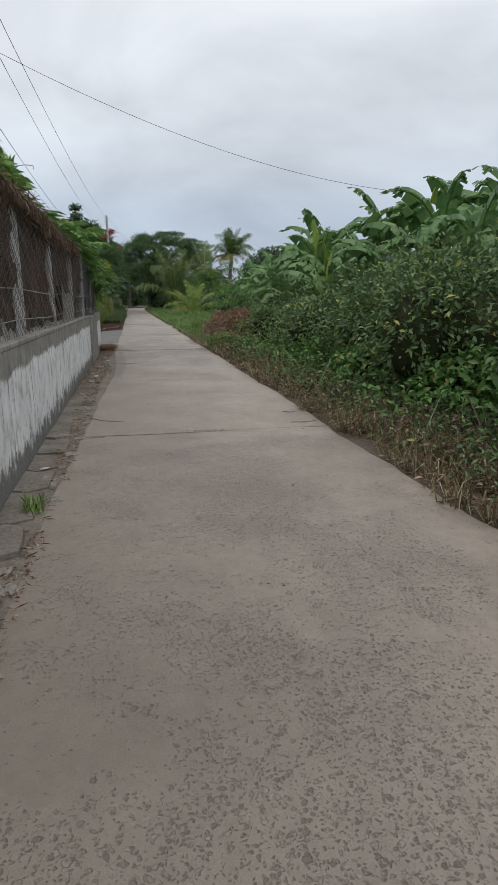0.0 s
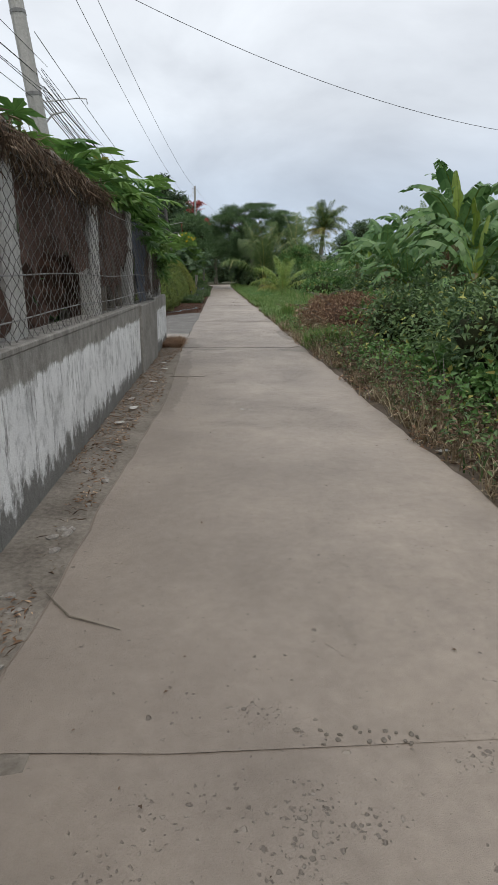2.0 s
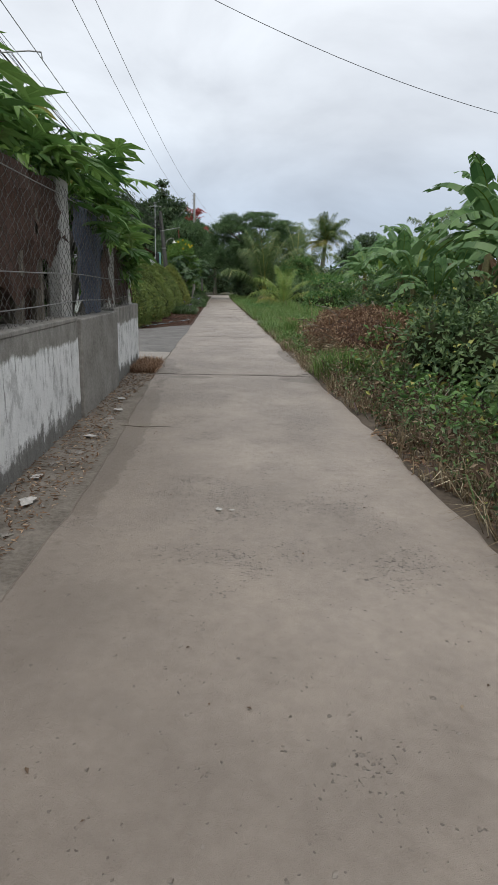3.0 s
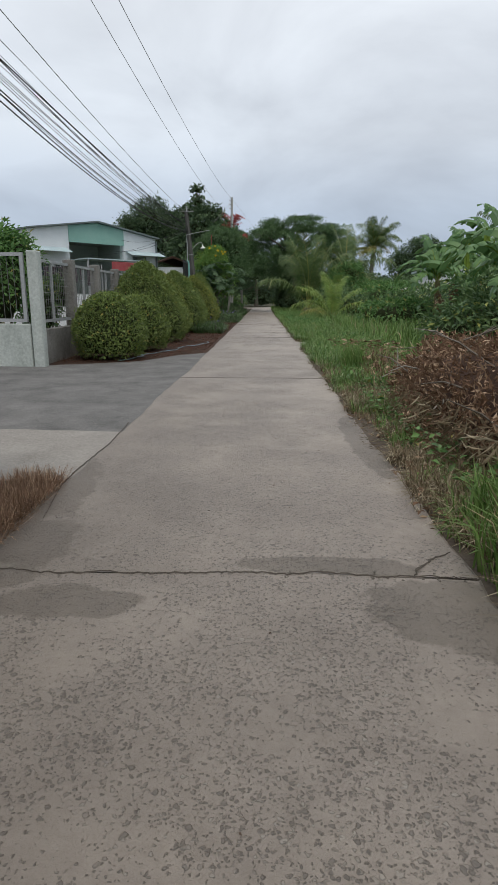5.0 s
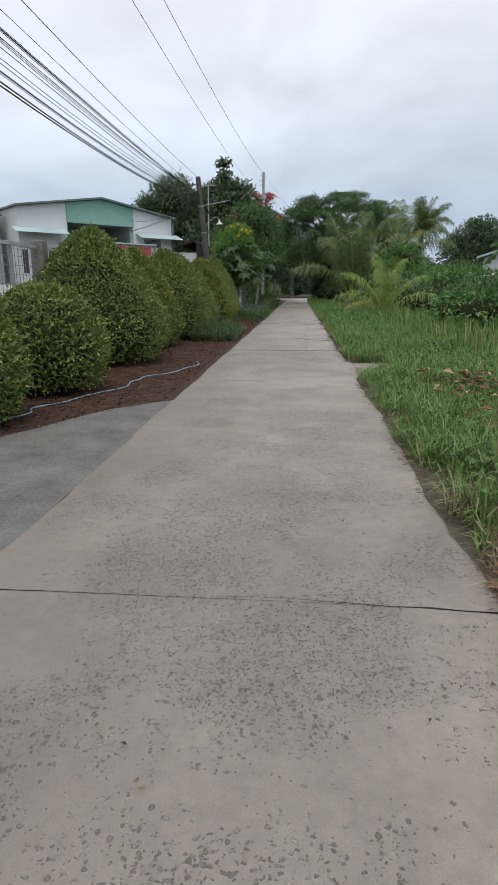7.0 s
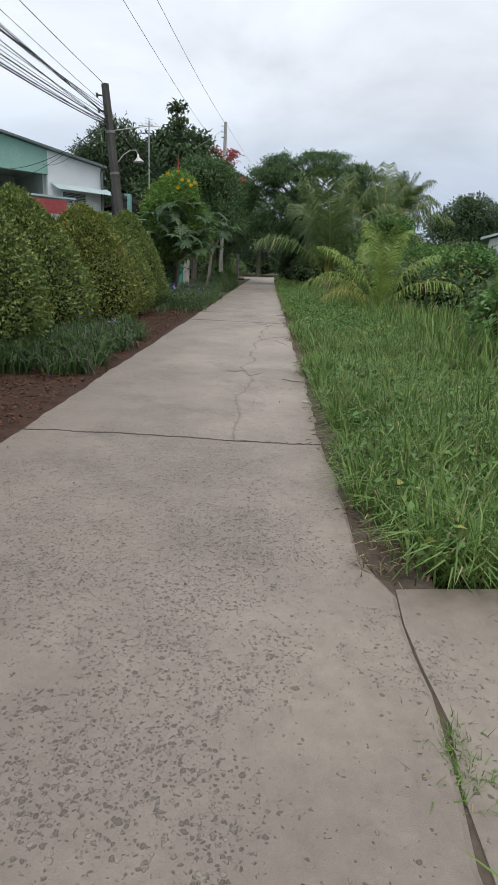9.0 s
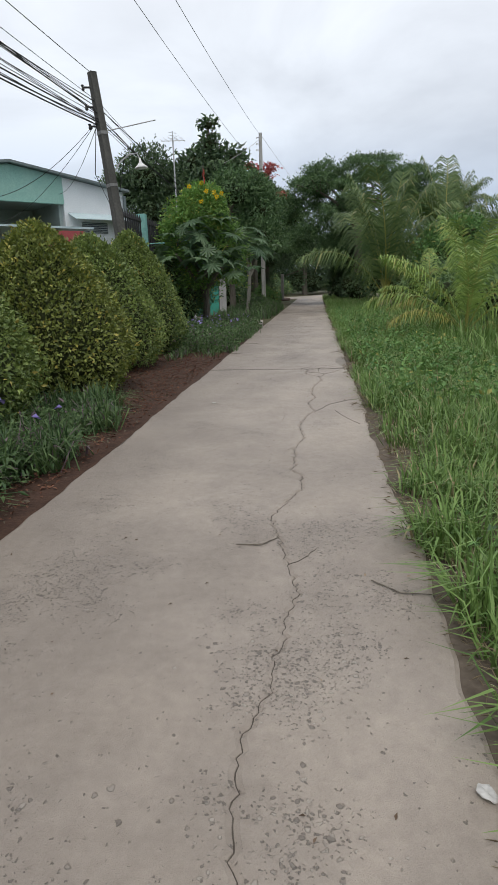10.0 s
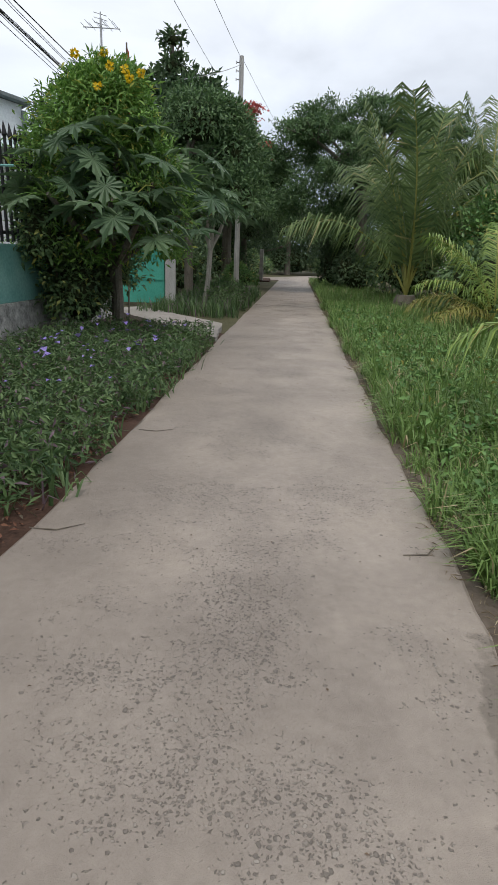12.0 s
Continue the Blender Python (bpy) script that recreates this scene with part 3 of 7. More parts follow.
# ---- plants ----
def clipped_bush(name, label, at, h, r, mat, seed, leaf=0.036, count=15000):
    t = thing(name, label, "bush", at, group="clipped bushes along the lane")
    u = rng.random(count) ** 0.85
    ang = rng.uniform(0, 2 * math.pi, count)
    d0 = np.stack([np.cos(ang), np.sin(ang), (u - 0.3) * 1.6], axis=1)
    rad = np.array([egg(v, h, r) for v in u])
    nrm = unit(np.stack([np.cos(ang), np.sin(ang), np.clip((u - 0.35) * 2.2, -0.4, 2.2)], axis=1))
    k = 1 + 0.05 * wave(d0, seed, 2.5) - 0.16 * rng.random(count) ** 2.2 + 0.03 * rng.normal(size=count)
    P = np.stack([np.cos(ang) * rad * k, np.sin(ang) * rad * k, 0.05 + u * h * (0.97 + 0.03 * k)], axis=1)
    top = rng.random(count) < 0.07
    P[top] += nrm[top] * rng.uniform(0.01, 0.05, (top.sum(), 1))
    D = nrm * 0.7 + rng.normal(size=(count, 3)) * 0.55 + np.array([0, 0, 0.25])
    N = nrm + np.array([0, 0, 0.6]) + rng.normal(size=(count, 3)) * 0.35
    s = leaf * rng.uniform(0.6, 1.35, count)
    part("foliage", leaf_cloud("foliage", P, D, N, s, s * 0.5, mat), mat, t)
    # solid core behind the leaves, its dark colour painting the bush's inner shade
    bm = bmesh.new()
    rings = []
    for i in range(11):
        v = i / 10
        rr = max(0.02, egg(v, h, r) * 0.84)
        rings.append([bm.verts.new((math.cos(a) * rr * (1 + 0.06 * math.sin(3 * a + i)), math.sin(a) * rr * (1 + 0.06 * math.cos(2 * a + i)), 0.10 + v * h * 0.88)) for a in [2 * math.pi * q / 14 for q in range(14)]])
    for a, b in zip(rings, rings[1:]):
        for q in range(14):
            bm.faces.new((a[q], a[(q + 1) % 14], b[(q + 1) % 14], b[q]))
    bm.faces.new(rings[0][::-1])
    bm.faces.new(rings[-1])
    part("shade_core", bm, L_HEDGE_CORE, t, "dark solid core painted as the bush's inner shade", True)
    st = bmesh.new()
    tube(st, [(0, 0, -0.04), (0.01, 0.0, 0.15), (0, 0.01, 0.3)], [0.05, 0.04, 0.03], 7)
    part("trunk", st, M_BARK, t)
    return t


def shrub(name, label, at, blobs, mat, seed, leaf=0.06, per=1.0, category="shrub", core=True, aspect=0.45, ragged=0.25, droop=0.25, group="", stems=4):
    t = thing(name, label, category, at, group=group)
    P, D, N, s, w = blob_leaves(blobs, per, leaf, seed, 0.4, ragged, droop, aspect)
    P[:, 2] = np.maximum(P[:, 2], 0.01)
    part("foliage", leaf_cloud("foliage", P, D, N, s, w, mat), mat, t)
    # a solid dark lump in each blob paints the shade behind its leaves
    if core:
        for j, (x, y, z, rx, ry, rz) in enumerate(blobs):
            part("shade_core", lump(rx, ry, rz, seed * 3 + j, x, y, z, 0.16, 2, 0.68), L_HEDGE_CORE, t, "dark solid core painted as inner shade", True)
    st = bmesh.new()
    for j in range(stems):
        x, y, z, rx, ry, rz = blobs[j % len(blobs)]
        bx, by = x * 0.4 + rand(-0.1, 0.1), y * 0.4 + rand(-0.1, 0.1)
        tube(st, [(bx, by, -0.05), ((bx + x) / 2, (by + y) / 2, z * 0.5), (x, y, z)], [0.022, 0.016, 0.008], 5)
    part("stem", st, M_BARK, t)
    return t


def tree(name, label, at, height, r0, limbs, blobs, mat, seed, leaf=0.09, per=0.8, bark=None, aspect=0.4, core=False, lean=(0, 0), ragged=0.3, droop=0.15, shell=0.6):
    """A tapered trunk, limbs to every mass of foliage, and a crown of many leaves."""
    t = thing(name, label, "tree", at)
    st = bmesh.new()
    top = Vector((lean[0], lean[1], height))
    fork = top * 0.55
    tube(st, [(0, 0, -0.06), fork * 0.35 + Vector((rand(-0.05, 0.05), rand(-0.05, 0.05), 0)), fork, top * 0.8, top], [r0 * 1.25, r0, r0 * 0.8, r0 * 0.5, r0 * 0.2], 9)
    part("trunk", st, bark or M_BARK, t)
    for j, (x, y, z, rx, ry, rz) in enumerate(blobs[:limbs]):
        lb = bmesh.new()
        s = fork.lerp(top, rand(0.0, 0.5)) if z > fork.z else fork * 0.8
        e = Vector((x, y, z))
        m = s.lerp(e, 0.5) + Vector((rand(-0.1, 0.1), rand(-0.1, 0.1), 0.12 * height * rand(0, 0.5)))
        tube(lb, [s, m, e], [r0 * 0.45, r0 * 0.3, r0 * 0.1], 6)
        for q in range(5):
            a = Vector((rand(-1, 1) * rx, rand(-1, 1) * ry, rand(-0.5, 1) * rz)) * 0.8
            tube(lb, [m.lerp(e, 0.5), e + a], [r0 * 0.14, r0 * 0.04], 4)
        part("limb", lb, bark or M_BARK, t)
    P, D, N, s, w = blob_leaves(blobs, per, leaf, seed, shell, ragged, droop, aspect)
    part("crown", leaf_cloud("crown", P, D, N, s, w, mat), mat, t)
    # dark lumps added inside the crown as painted shade
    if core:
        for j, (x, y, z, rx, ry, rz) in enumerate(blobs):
            part("shade_core", lump(rx, ry, rz, seed * 3 + j, x, y, z, 0.2, 2, 0.5), L_HEDGE_CORE, t, "dark solid core painted as inner shade", True)
    return t


def banana_leaf(length, width, tilt, droop, seed, torn=0.5):
    """A long blade on a curved midrib, its two halves torn into ribbons."""
    k = random.Random(seed)
    segs = 22
    pts, ang = [Vector((0, 0, 0))], radians(tilt)
    stalk = 0.16
    for i in range(segs):
        f = (i + 1) / segs
        a = ang - radians(droop) * f ** 1.6
        pts.append(pts[-1] + Vector((math.cos(a), 0, math.sin(a))) * length / segs)
    bm = bmesh.new()
    for side in (1, -1):
        i = int(segs * stalk)
        sag = k.uniform(0.05, 0.3)
        while i < segs:
            run = 1 if k.random() < torn else k.randint(2, 4)
            j = min(segs, i + run)
            shear = k.uniform(-0.12, 0.42) * width
            extra = k.uniform(-0.06, 0.22)
            row = []
            for q in range(i, j + 1):
                f = q / segs
                u = (f - stalk) / (1 - stalk)
                w = width * 0.5 * max(0.05, math.sin(math.pi * min(1, 0.12 + 0.86 * u)) ** 0.55)
                a = bm.verts.new(pts[q])
                m = bm.verts.new(pts[q] + Vector((shear * 0.4, side * w * 0.55, 0.22 * w - extra * w * 0.2)))
                b = bm.verts.new(pts[q] + Vector((shear, side * w, -(sag + extra) * w)))
                row.append((a, m, b))
            for c, d in zip(row, row[1:]):
                bm.faces.new((c[0], d[0], d[1], c[1]))
                bm.faces.new((c[1], d[1], d[2], c[2]))
            i = j
    rib = bmesh.new()
    tube(rib, [p - Vector((0, 0, 0.004)) for p in pts[::3] + [pts[-1]]], [0.016 * (1 - 0.85 * i / 8) for i in range(len(pts[::3]) + 1)], 5)
    return bm, rib


BANANA_SHAPES = []
for _i, (_l, _w, _t, _d, _torn) in enumerate([(1.25, 0.30, 80, 62, 0.7), (1.35, 0.32, 68, 100, 0.85), (1.3, 0.31, 55, 118, 0.85), (1.15, 0.29, 40, 110, 0.9), (1.05, 0.28, 22, 105, 0.9), (0.95, 0.15, 86, 14, 0.15), (1.2, 0.30, 72, 84, 0.5)]):
    _b, _r = banana_leaf(_l, _w, _t, _d, 100 + _i, _torn)
    BANANA_SHAPES.append((mesh_bm("leaf_blade", _b, L_BANANA if _i != 5 else L_BANANA_YELLOW), mesh_bm("midrib", _r, L_BANANA_YELLOW)))
_b, _r = banana_leaf(0.8, 0.22, -20, 60, 190, 0.8)
BANANA_DEAD = mesh_bm("leaf_blade", _b, L_DEAD)


def banana(label, x, y, stem, size, seed, leaves=9, z=-0.03):
    k = random.Random(seed)
    t = thing("banana_plant", label, "banana plant", pose(x, y, z, 0, 0, 0), group="banana grove beside the lane")
    st = bmesh.new()
    lx, ly = k.uniform(-0.1, 0.1), k.uniform(-0.1, 0.1)
    tube(st, [(0, 0, -0.02), (lx * 0.4, ly * 0.4, stem * 0.5), (lx, ly, stem), (lx * 1.1, ly * 1.1, stem + 0.15)], [0.085 * size, 0.075 * size, 0.055 * size, 0.03 * size], 9)
    part("pseudostem", st, M_STEM, t, "", True)
    a0 = k.uniform(0, 360)
    for i in range(leaves):
        if i == 0 and seed % 3 == 0:
            s = 5
        else:
            s = [0, 6, 1, 2, 1, 3, 2, 4, 3, 4][i % 10]
        blade, rib = BANANA_SHAPES[s]
        ob = part("leaf", blade, None, t)
        sc = size * k.uniform(0.85, 1.15)
        ob.matrix_local = Matrix.Translation((lx, ly, stem + 0.02)) @ pose(0, 0, 0, k.uniform(-12, 12), k.uniform(-10, 10), a0 + i * 137 + k.uniform(-20, 20)) @ Matrix.Scale(sc, 4)
        mr = part("midrib", rib, None, ob)
    for i in range(2):
        ob = part("dead_leaf", BANANA_DEAD, None, t, "withered brown hanging leaf")
        ob.matrix_local = Matrix.Translation((lx * 0.7, ly * 0.7, stem * 0.85)) @ pose(0, 0, 0, k.uniform(-10, 10), 35, k.uniform(0, 360)) @ Matrix.Scale(size * 0.8, 4)
    return t


def frond_mesh(length, tilt, droop, seed, mat, pairs=80, leaflet=0.50):
    """A feather frond: arching midrib with hanging leaflets on both sides."""
    k = np.random.default_rng(seed)
    segs = 30
    pts = [np.zeros(3)]
    for i in range(segs):
        f = (i + 1) / segs
        a = radians(tilt) - radians(droop) * f ** 1.5
        pts.append(pts[-1] + np.array([math.cos(a), 0, math.sin(a)]) * length / segs)
    pts = np.array(pts)
    V, F = [], []
    for side in (1, -1):
        for i in range(pairs):
            f = 0.16 + 0.84 * (i + k.uniform(-0.3, 0.3)) / pairs
            f = min(0.995, max(0.15, f))
            q = f * segs
            a = int(q)
            p = pts[a] + (pts[min(a + 1, segs)] - pts[a]) * (q - a)
            tan = pts[min(a + 1, segs)] - pts[a] if a < segs else pts[-1] - pts[-2]
            tan = tan / np.linalg.norm(tan)
            L = leaflet * length / 1.8 * math.sin(math.pi * (0.16 + 0.72 * f)) ** 0.7 * k.uniform(0.85, 1.1)
            out = np.array([0, side, 0]) * k.uniform(0.75, 0.95) + tan * k.uniform(0.35, 0.8) + np.array([0, 0, k.uniform(-0.35, 0.25)])
            out /= np.linalg.norm(out)
            m = p + out * L * 0.5
            e = m + (out * 0.7 + np.array([0, 0, -k.uniform(0.6, 1.35)])) * L * 0.5
            w = tan * 0.0058 * (length / 1.6)
            b = len(V)
            V += [p - w, p + w, m + w * 1.2, m - w * 1.2, e]
            F += [(b, b + 1, b + 2), (b, b + 2, b + 3), (b + 3, b + 2, b + 4)]
    blade = mesh_np("leaflets", V, F, mat)
    rib = bmesh.new()
    tube(rib, [Vector(p) for p in pts[::3]], [0.017 * (1 - 0.9 * i / 10) for i in range(11)], 5)
    return blade, mesh_bm("midrib", rib, L_PALM_OLD)


FRONDS = [frond_mesh(1.95, 88, 30, 1, L_PALM), frond_mesh(2.0, 74, 66, 2, L_PALM), frond_mesh(2.0, 60, 92, 3, L_PALM),
          frond_mesh(1.8, 44, 98, 4, L_PALM), frond_mesh(1.6, 24, 80, 5, L_PALM_OLD), frond_mesh(1.3, 5, 60, 6, L_PALM_OLD)]

FRONDS_YOUNG = [frond_mesh(1.9, 84, 40, 11, L_PALM_YOUNG, 64, 0.42), frond_mesh(1.9, 72, 62, 12, L_PALM_YOUNG, 64, 0.42), frond_mesh(1.8, 56, 86, 13, L_PALM_YOUNG, 64, 0.42),
                frond_mesh(1.6, 40, 90, 14, L_PALM_OLD, 60, 0.42), frond_mesh(1.4, 20, 70, 15, L_PALM_OLD, 56, 0.42)]


def coconut(label, x, y, trunk, size, seed, fronds=13, lean=(0, 0), z=-0.03, kinds=(0, 1, 0, 1, 2, 1, 3, 2, 3, 4, 3, 4, 5, 2, 5), turns=None, shapes=None):
    k = random.Random(seed)
    t = thing("coconut_palm", label, "palm tree", pose(x, y, z))
    st = bmesh.new()
    n = max(3, int(trunk / 0.25))
    pts = [(lean[0] * (i / n) ** 1.5, lean[1] * (i / n) ** 1.5, -0.05 + (trunk + 0.05) * i / n) for i in range(n + 1)]
    tube(st, pts, [0.13 * size * (1.25 - 0.4 * i / n) * (1.0 if i % 2 else 1.08) for i in range(n + 1)], 9)
    part("trunk", st, M_BARK, t)
    for i in range(len(kinds) if turns else fronds):
        s = kinds[i % len(kinds)]
        blade, rib = (shapes or FRONDS)[s]
        ob = part("frond", blade, None, t)
        ob.matrix_local = Matrix.Translation((lean[0], lean[1], trunk)) @ pose(0, 0, 0, k.uniform(-10, 10), k.uniform(-6, 6), turns[i] + k.uniform(-5, 5) if turns else i * 137.5 + k.uniform(-18, 18) + seed * 20) @ Matrix.Scale(size * k.uniform(0.88, 1.1), 4)
        part("midrib", rib, None, ob)
    return t


def lobed_leaf(bm, m, size):
    """A papaya leaf: seven deep lobes, each again notched."""
    c = bm.verts.new(m @ Vector((0, 0, 0)))
    n = 7
    pts = []
    for i in range(n):
        a = radians(-150 + 300 * i / (n - 1))
        L = size * (0.62 + 0.38 * math.cos(a / 2.0))
        for da, f, dz in ((-0.40, 0.36, 0.02), (-0.32, 0.60, 0.0), (-0.12, 0.66, 0.0), (0, 1.0, -0.12), (0.12, 0.66, 0.0), (0.32, 0.60, 0.0), (0.40, 0.36, 0.02)):
            pts.append(bm.verts.new(m @ Vector((math.cos(a + da) * L * f, math.sin(a + da) * L * f, dz * size - 0.12 * f * f * size))))
    for p, q in zip(pts, pts[1:]):
        bm.faces.new((c, p, q))


def lobed_plant(name, label, category, at, tips, size, mat, stem_from, seed, bark=None, r0=0.04, extra_blobs=None, extra_mat=None, leaves_per=7, fork=None, hang=(5, 42)):
    """A papaya-like plant: bare stem, long stalks, big lobed leaves round every tip."""
    k = random.Random(seed)
    t = thing(name, label, category, at)
    st = bmesh.new()
    lf, sk = bmesh.new(), bmesh.new()
    for j, tip in enumerate(tips):
        tip = Vector(tip)
        s = Vector(fork) if fork else Vector(stem_from)
        if fork and j == 0:
            tube(st, [Vector(stem_from), Vector(stem_from).lerp(s, 0.5) + Vector((0.02, 0, 0)), s], [r0 * 1.25, r0 * 1.05, r0], 8)
        tube(st, [s, s.lerp(tip, 0.5) + Vector((k.uniform(-0.05, 0.05), k.uniform(-0.05, 0.05), 0)), tip], [r0, r0 * 0.8, r0 * 0.5], 7)
        for i in range(leaves_per):
            az = i * 137.5 + k.uniform(-25, 25)
            el = k.uniform(-25, 45)
            d = Vector((math.cos(radians(az)) * math.cos(radians(el)), math.sin(radians(az)) * math.cos(radians(el)), math.sin(radians(el))))
            L = size * k.uniform(0.8, 1.5)
            e = tip + d * L
            tube(sk, [tip - Vector((0, 0, 0.02)), tip + d * L * 0.5 + Vector((0, 0, 0.03)), e], [0.006, 0.005, 0.004], 4, False)
            m = Matrix.Translation(e) @ pose(0, 0, 0, k.uniform(-18, 18), k.uniform(*hang), az)
            lobed_leaf(lf, m, size * k.uniform(0.75, 1.1))
    part("trunk", st, bark or M_PALEBARK, t)
    part("stalk", sk, L_BRIGHT, t)
    part("foliage", lf, mat, t)
    if extra_blobs:
        P, D, N, s, w = blob_leaves(extra_blobs, 0.7, 0.075, seed, 0.5, 0.3, 0.2, 0.32)
        part("fine_foliage", leaf_cloud("fine_foliage", P, D, N, s, w, extra_mat), extra_mat, t, "fine yellow-green leaflets")
    return t


def grass_patch(name, label, x0, x1, y0, y1, count, hmin, hmax, mat, width=0.007, lean=0.5, edge=None, z=-0.03, clump=0.0, kind="stuff", category="grass"):
    x = rng.uniform(x0, x1, count)
    y = rng.uniform(y0, y1, count)
    if clump:
        n = max(2, int((x1 - x0) * (y1 - y0) / clump ** 2))
        cx, cy = rng.uniform(x0, x1, n), rng.uniform(y0, y1, n)
        j = rng.integers(0, n, count)
        x, y = cx[j] + rng.normal(size=count) * clump * 0.28, cy[j] + rng.normal(size=count) * clump * 0.28
    P = np.stack([x, y, np.full(count, z)], axis=1)
    if edge is not None:
        P = P[edge(P[:, 0], P[:, 1])]
    n = len(P)
    h = rng.uniform(hmin, hmax, n) * (1 + 0.3 * wave(P, 5, 1.5))
    D = np.concatenate([rng.normal(size=(n, 2)), np.zeros((n, 1))], axis=1) + np.array([[-0.25, 0, 0]])
    me = blades(name, P, D, h, width * rng.uniform(0.7, 1.4, n), mat, rng.uniform(0.15, lean * 1.6, n))
    return thing(name, label, category, kind=kind, geo=me)


def scatter_leaves(name, label, x0, x1, y0, y1, count, size, mat, z0=0.0, z1=0.03, kind="stuff", category="leaf litter", aspect=0.45, edge=None, flat=0.8):
    P = np.stack([rng.uniform(x0, x1, count), rng.uniform(y0, y1, count), rng.uniform(z0, z1, count)], axis=1)
    if edge is not None:
        P = P[edge(P[:, 0], P[:, 1])]
    n = len(P)
    D = rng.normal(size=(n, 3)) * np.array([1, 1, 1 - flat])
    N = rng.normal(size=(n, 3)) * (1 - flat) + np.array([0, 0, 1.0])
    s = size * rng.uniform(0.5, 1.5, n)
    return thing(name, label, category, kind=kind, geo=leaf_cloud(name, P, D, N, s, s * aspect, mat))


# ---- large structure: ground, lane, side drive ----
RW = 1.54        # width of the lane
g = bmesh.new()
R = 1500.0
gv = [g.verts.new(p) for p in ((-R, -R, -0.045), (R, -R, -0.045), (R, R, -0.045), (-R, R, -0.045))]
g.faces.new(gv)
thing("ground", "flat green and brown meadow soil", "ground", kind="structure", geo=g, mat=M_SOIL)


def edge_line(seed, amp=0.016):
    ph = [random.Random(seed + i).uniform(0, 6.28) for i in range(5)]
    return lambda y: amp * (math.sin(y * 2.1 + ph[0]) * 0.6 + math.sin(y * 5.3 + ph[1]) * 0.4 + math.sin(y * 13.7 + ph[2]) * 0.35 + math.sin(y * 31.0 + ph[3]) * 0.22)


_left_wobble, _right_wobble = edge_line(11, 0.012), edge_line(23, 0.018)


def RIGHT_EDGE(y):
    """The lane's edge by the grass, a hand wider where it meets the culvert."""
    return _right_wobble(y) + 0.055 * max(0.0, min(1.0, 3.0 - abs(y - 18.25) / 0.25))


def LEFT_EDGE(y):
    """The lane's edge by the wall: wider where it starts, silted over before the drive."""
    near = -0.075 * max(0.0, min(1.0, (3.75 - y) / 1.8))
    silted = 0.07 * max(0.0, 1 - abs(y - 6.3) / 2.3)
    drawn_in = 0.028 * max(0.0, min(1.0, (y - 12.5) / 1.5)) * max(0.0, min(1.0, (33.0 - y) / 2.0))
    return _left_wobble(y) + near + silted + drawn_in


def slab_mesh(left, right, top=0.0, depth=0.12, wob=None):
    """A cast slab between two lines of plan points running the same way; wob(x, end) bends its two ends."""
    bm = bmesh.new()
    n, cols = len(left), 17
    rows = []
    for i, (p, q) in enumerate(zip(left, right)):
        row = [bm.verts.new((p[0], p[1], top - depth)), bm.verts.new((p[0], p[1], top - 0.006))]
        for c in range(cols):
            f = c / (cols - 1)
            x = p[0] + 0.012 + (q[0] - p[0] - 0.024) * f
            y = p[1] + (q[1] - p[1]) * f
            if wob and i in (0, n - 1):
                y += wob(x, i > 0)
            row.append(bm.verts.new((x, y, top - (0.003 if i in (0, n - 1) else 0.0))))
        row += [bm.verts.new((q[0], q[1], top - 0.006)), bm.verts.new((q[0], q[1], top - depth))]
        rows.append(row)
    for a, b in zip(rows, rows[1:]):
        for c in range(len(a)):
            d = (c + 1) % len(a)
            bm.faces.new((a[c], a[d], b[d], b[c]))
    bm.faces.new(rows[0][::-1])
    bm.faces.new(rows[-1])
    return bm


road = thing("road", "narrow grey-brown worn concrete lane with exposed stones", "road", kind="structure")
JOINTS = [-10.0, -4.3, 2.70, 9.03, 13.5, 20.09, 26.35, 33.05, 39.6, 46.2, 52.6, 58.0]
GAP = 0.0022


def rows_between(y0, y1, step=0.12):
    n = max(2, int((y1 - y0) / step))
    return [y0 + (y1 - y0) * i / n for i in range(n + 1)]


def joint_wave(x, j, far=False):
    chip = sum(d * math.exp(-((x - c) / w) ** 2) * (0.65 + 0.35 * math.sin(97 * x)) for q, c, w, d in ((2, 0.73, 0.09, 0.020), (3, 1.1, 0.16, 0.022), (3, 0.35, 0.1, 0.02), (5, 1.3, 0.1, 0.02), (5, 0.4, 0.06, 0.012)) if q == j)
    return chip * (1 if far else 0) + 0.010 * math.sin(5 * x + j) + 0.006 * math.sin(19 * x + 2 * j) + 0.004 * math.sin(41 * x + j)


CRACK = [(1.089, 20.08), (1.078, 20.32), (1.10, 20.58), (1.075, 20.8), (1.055, 20.92), (1.047, 21.09), (1.077, 21.2), (1.10, 21.27), (1.093, 21.35), (1.122, 21.46), (1.109, 21.51), (1.146, 21.68), (1.108, 21.85), (1.065, 22.07), (1.02, 22.24), (1.032, 22.3), (1.075, 22.42), (1.10, 22.5), (1.139, 22.6), (1.128, 22.68), (1.133, 22.78), (1.071, 22.85),
         (1.093, 22.95), (1.08, 23.03), (1.087, 23.13), (1.072, 23.23), (1.126, 23.48), (1.09, 23.76), (1.119, 24.0), (1.14, 24.1), (1.195, 24.21), (1.161, 24.32), (1.133, 24.53), (1.192, 24.75), (1.16, 24.91), (1.165, 25.21), (1.197, 25.4), (1.24, 25.55), (1.25, 25.66), (1.217, 25.82), (1.10, 25.98), (1.083, 26.1), (1.115, 26.21), (1.089, 26.36)]


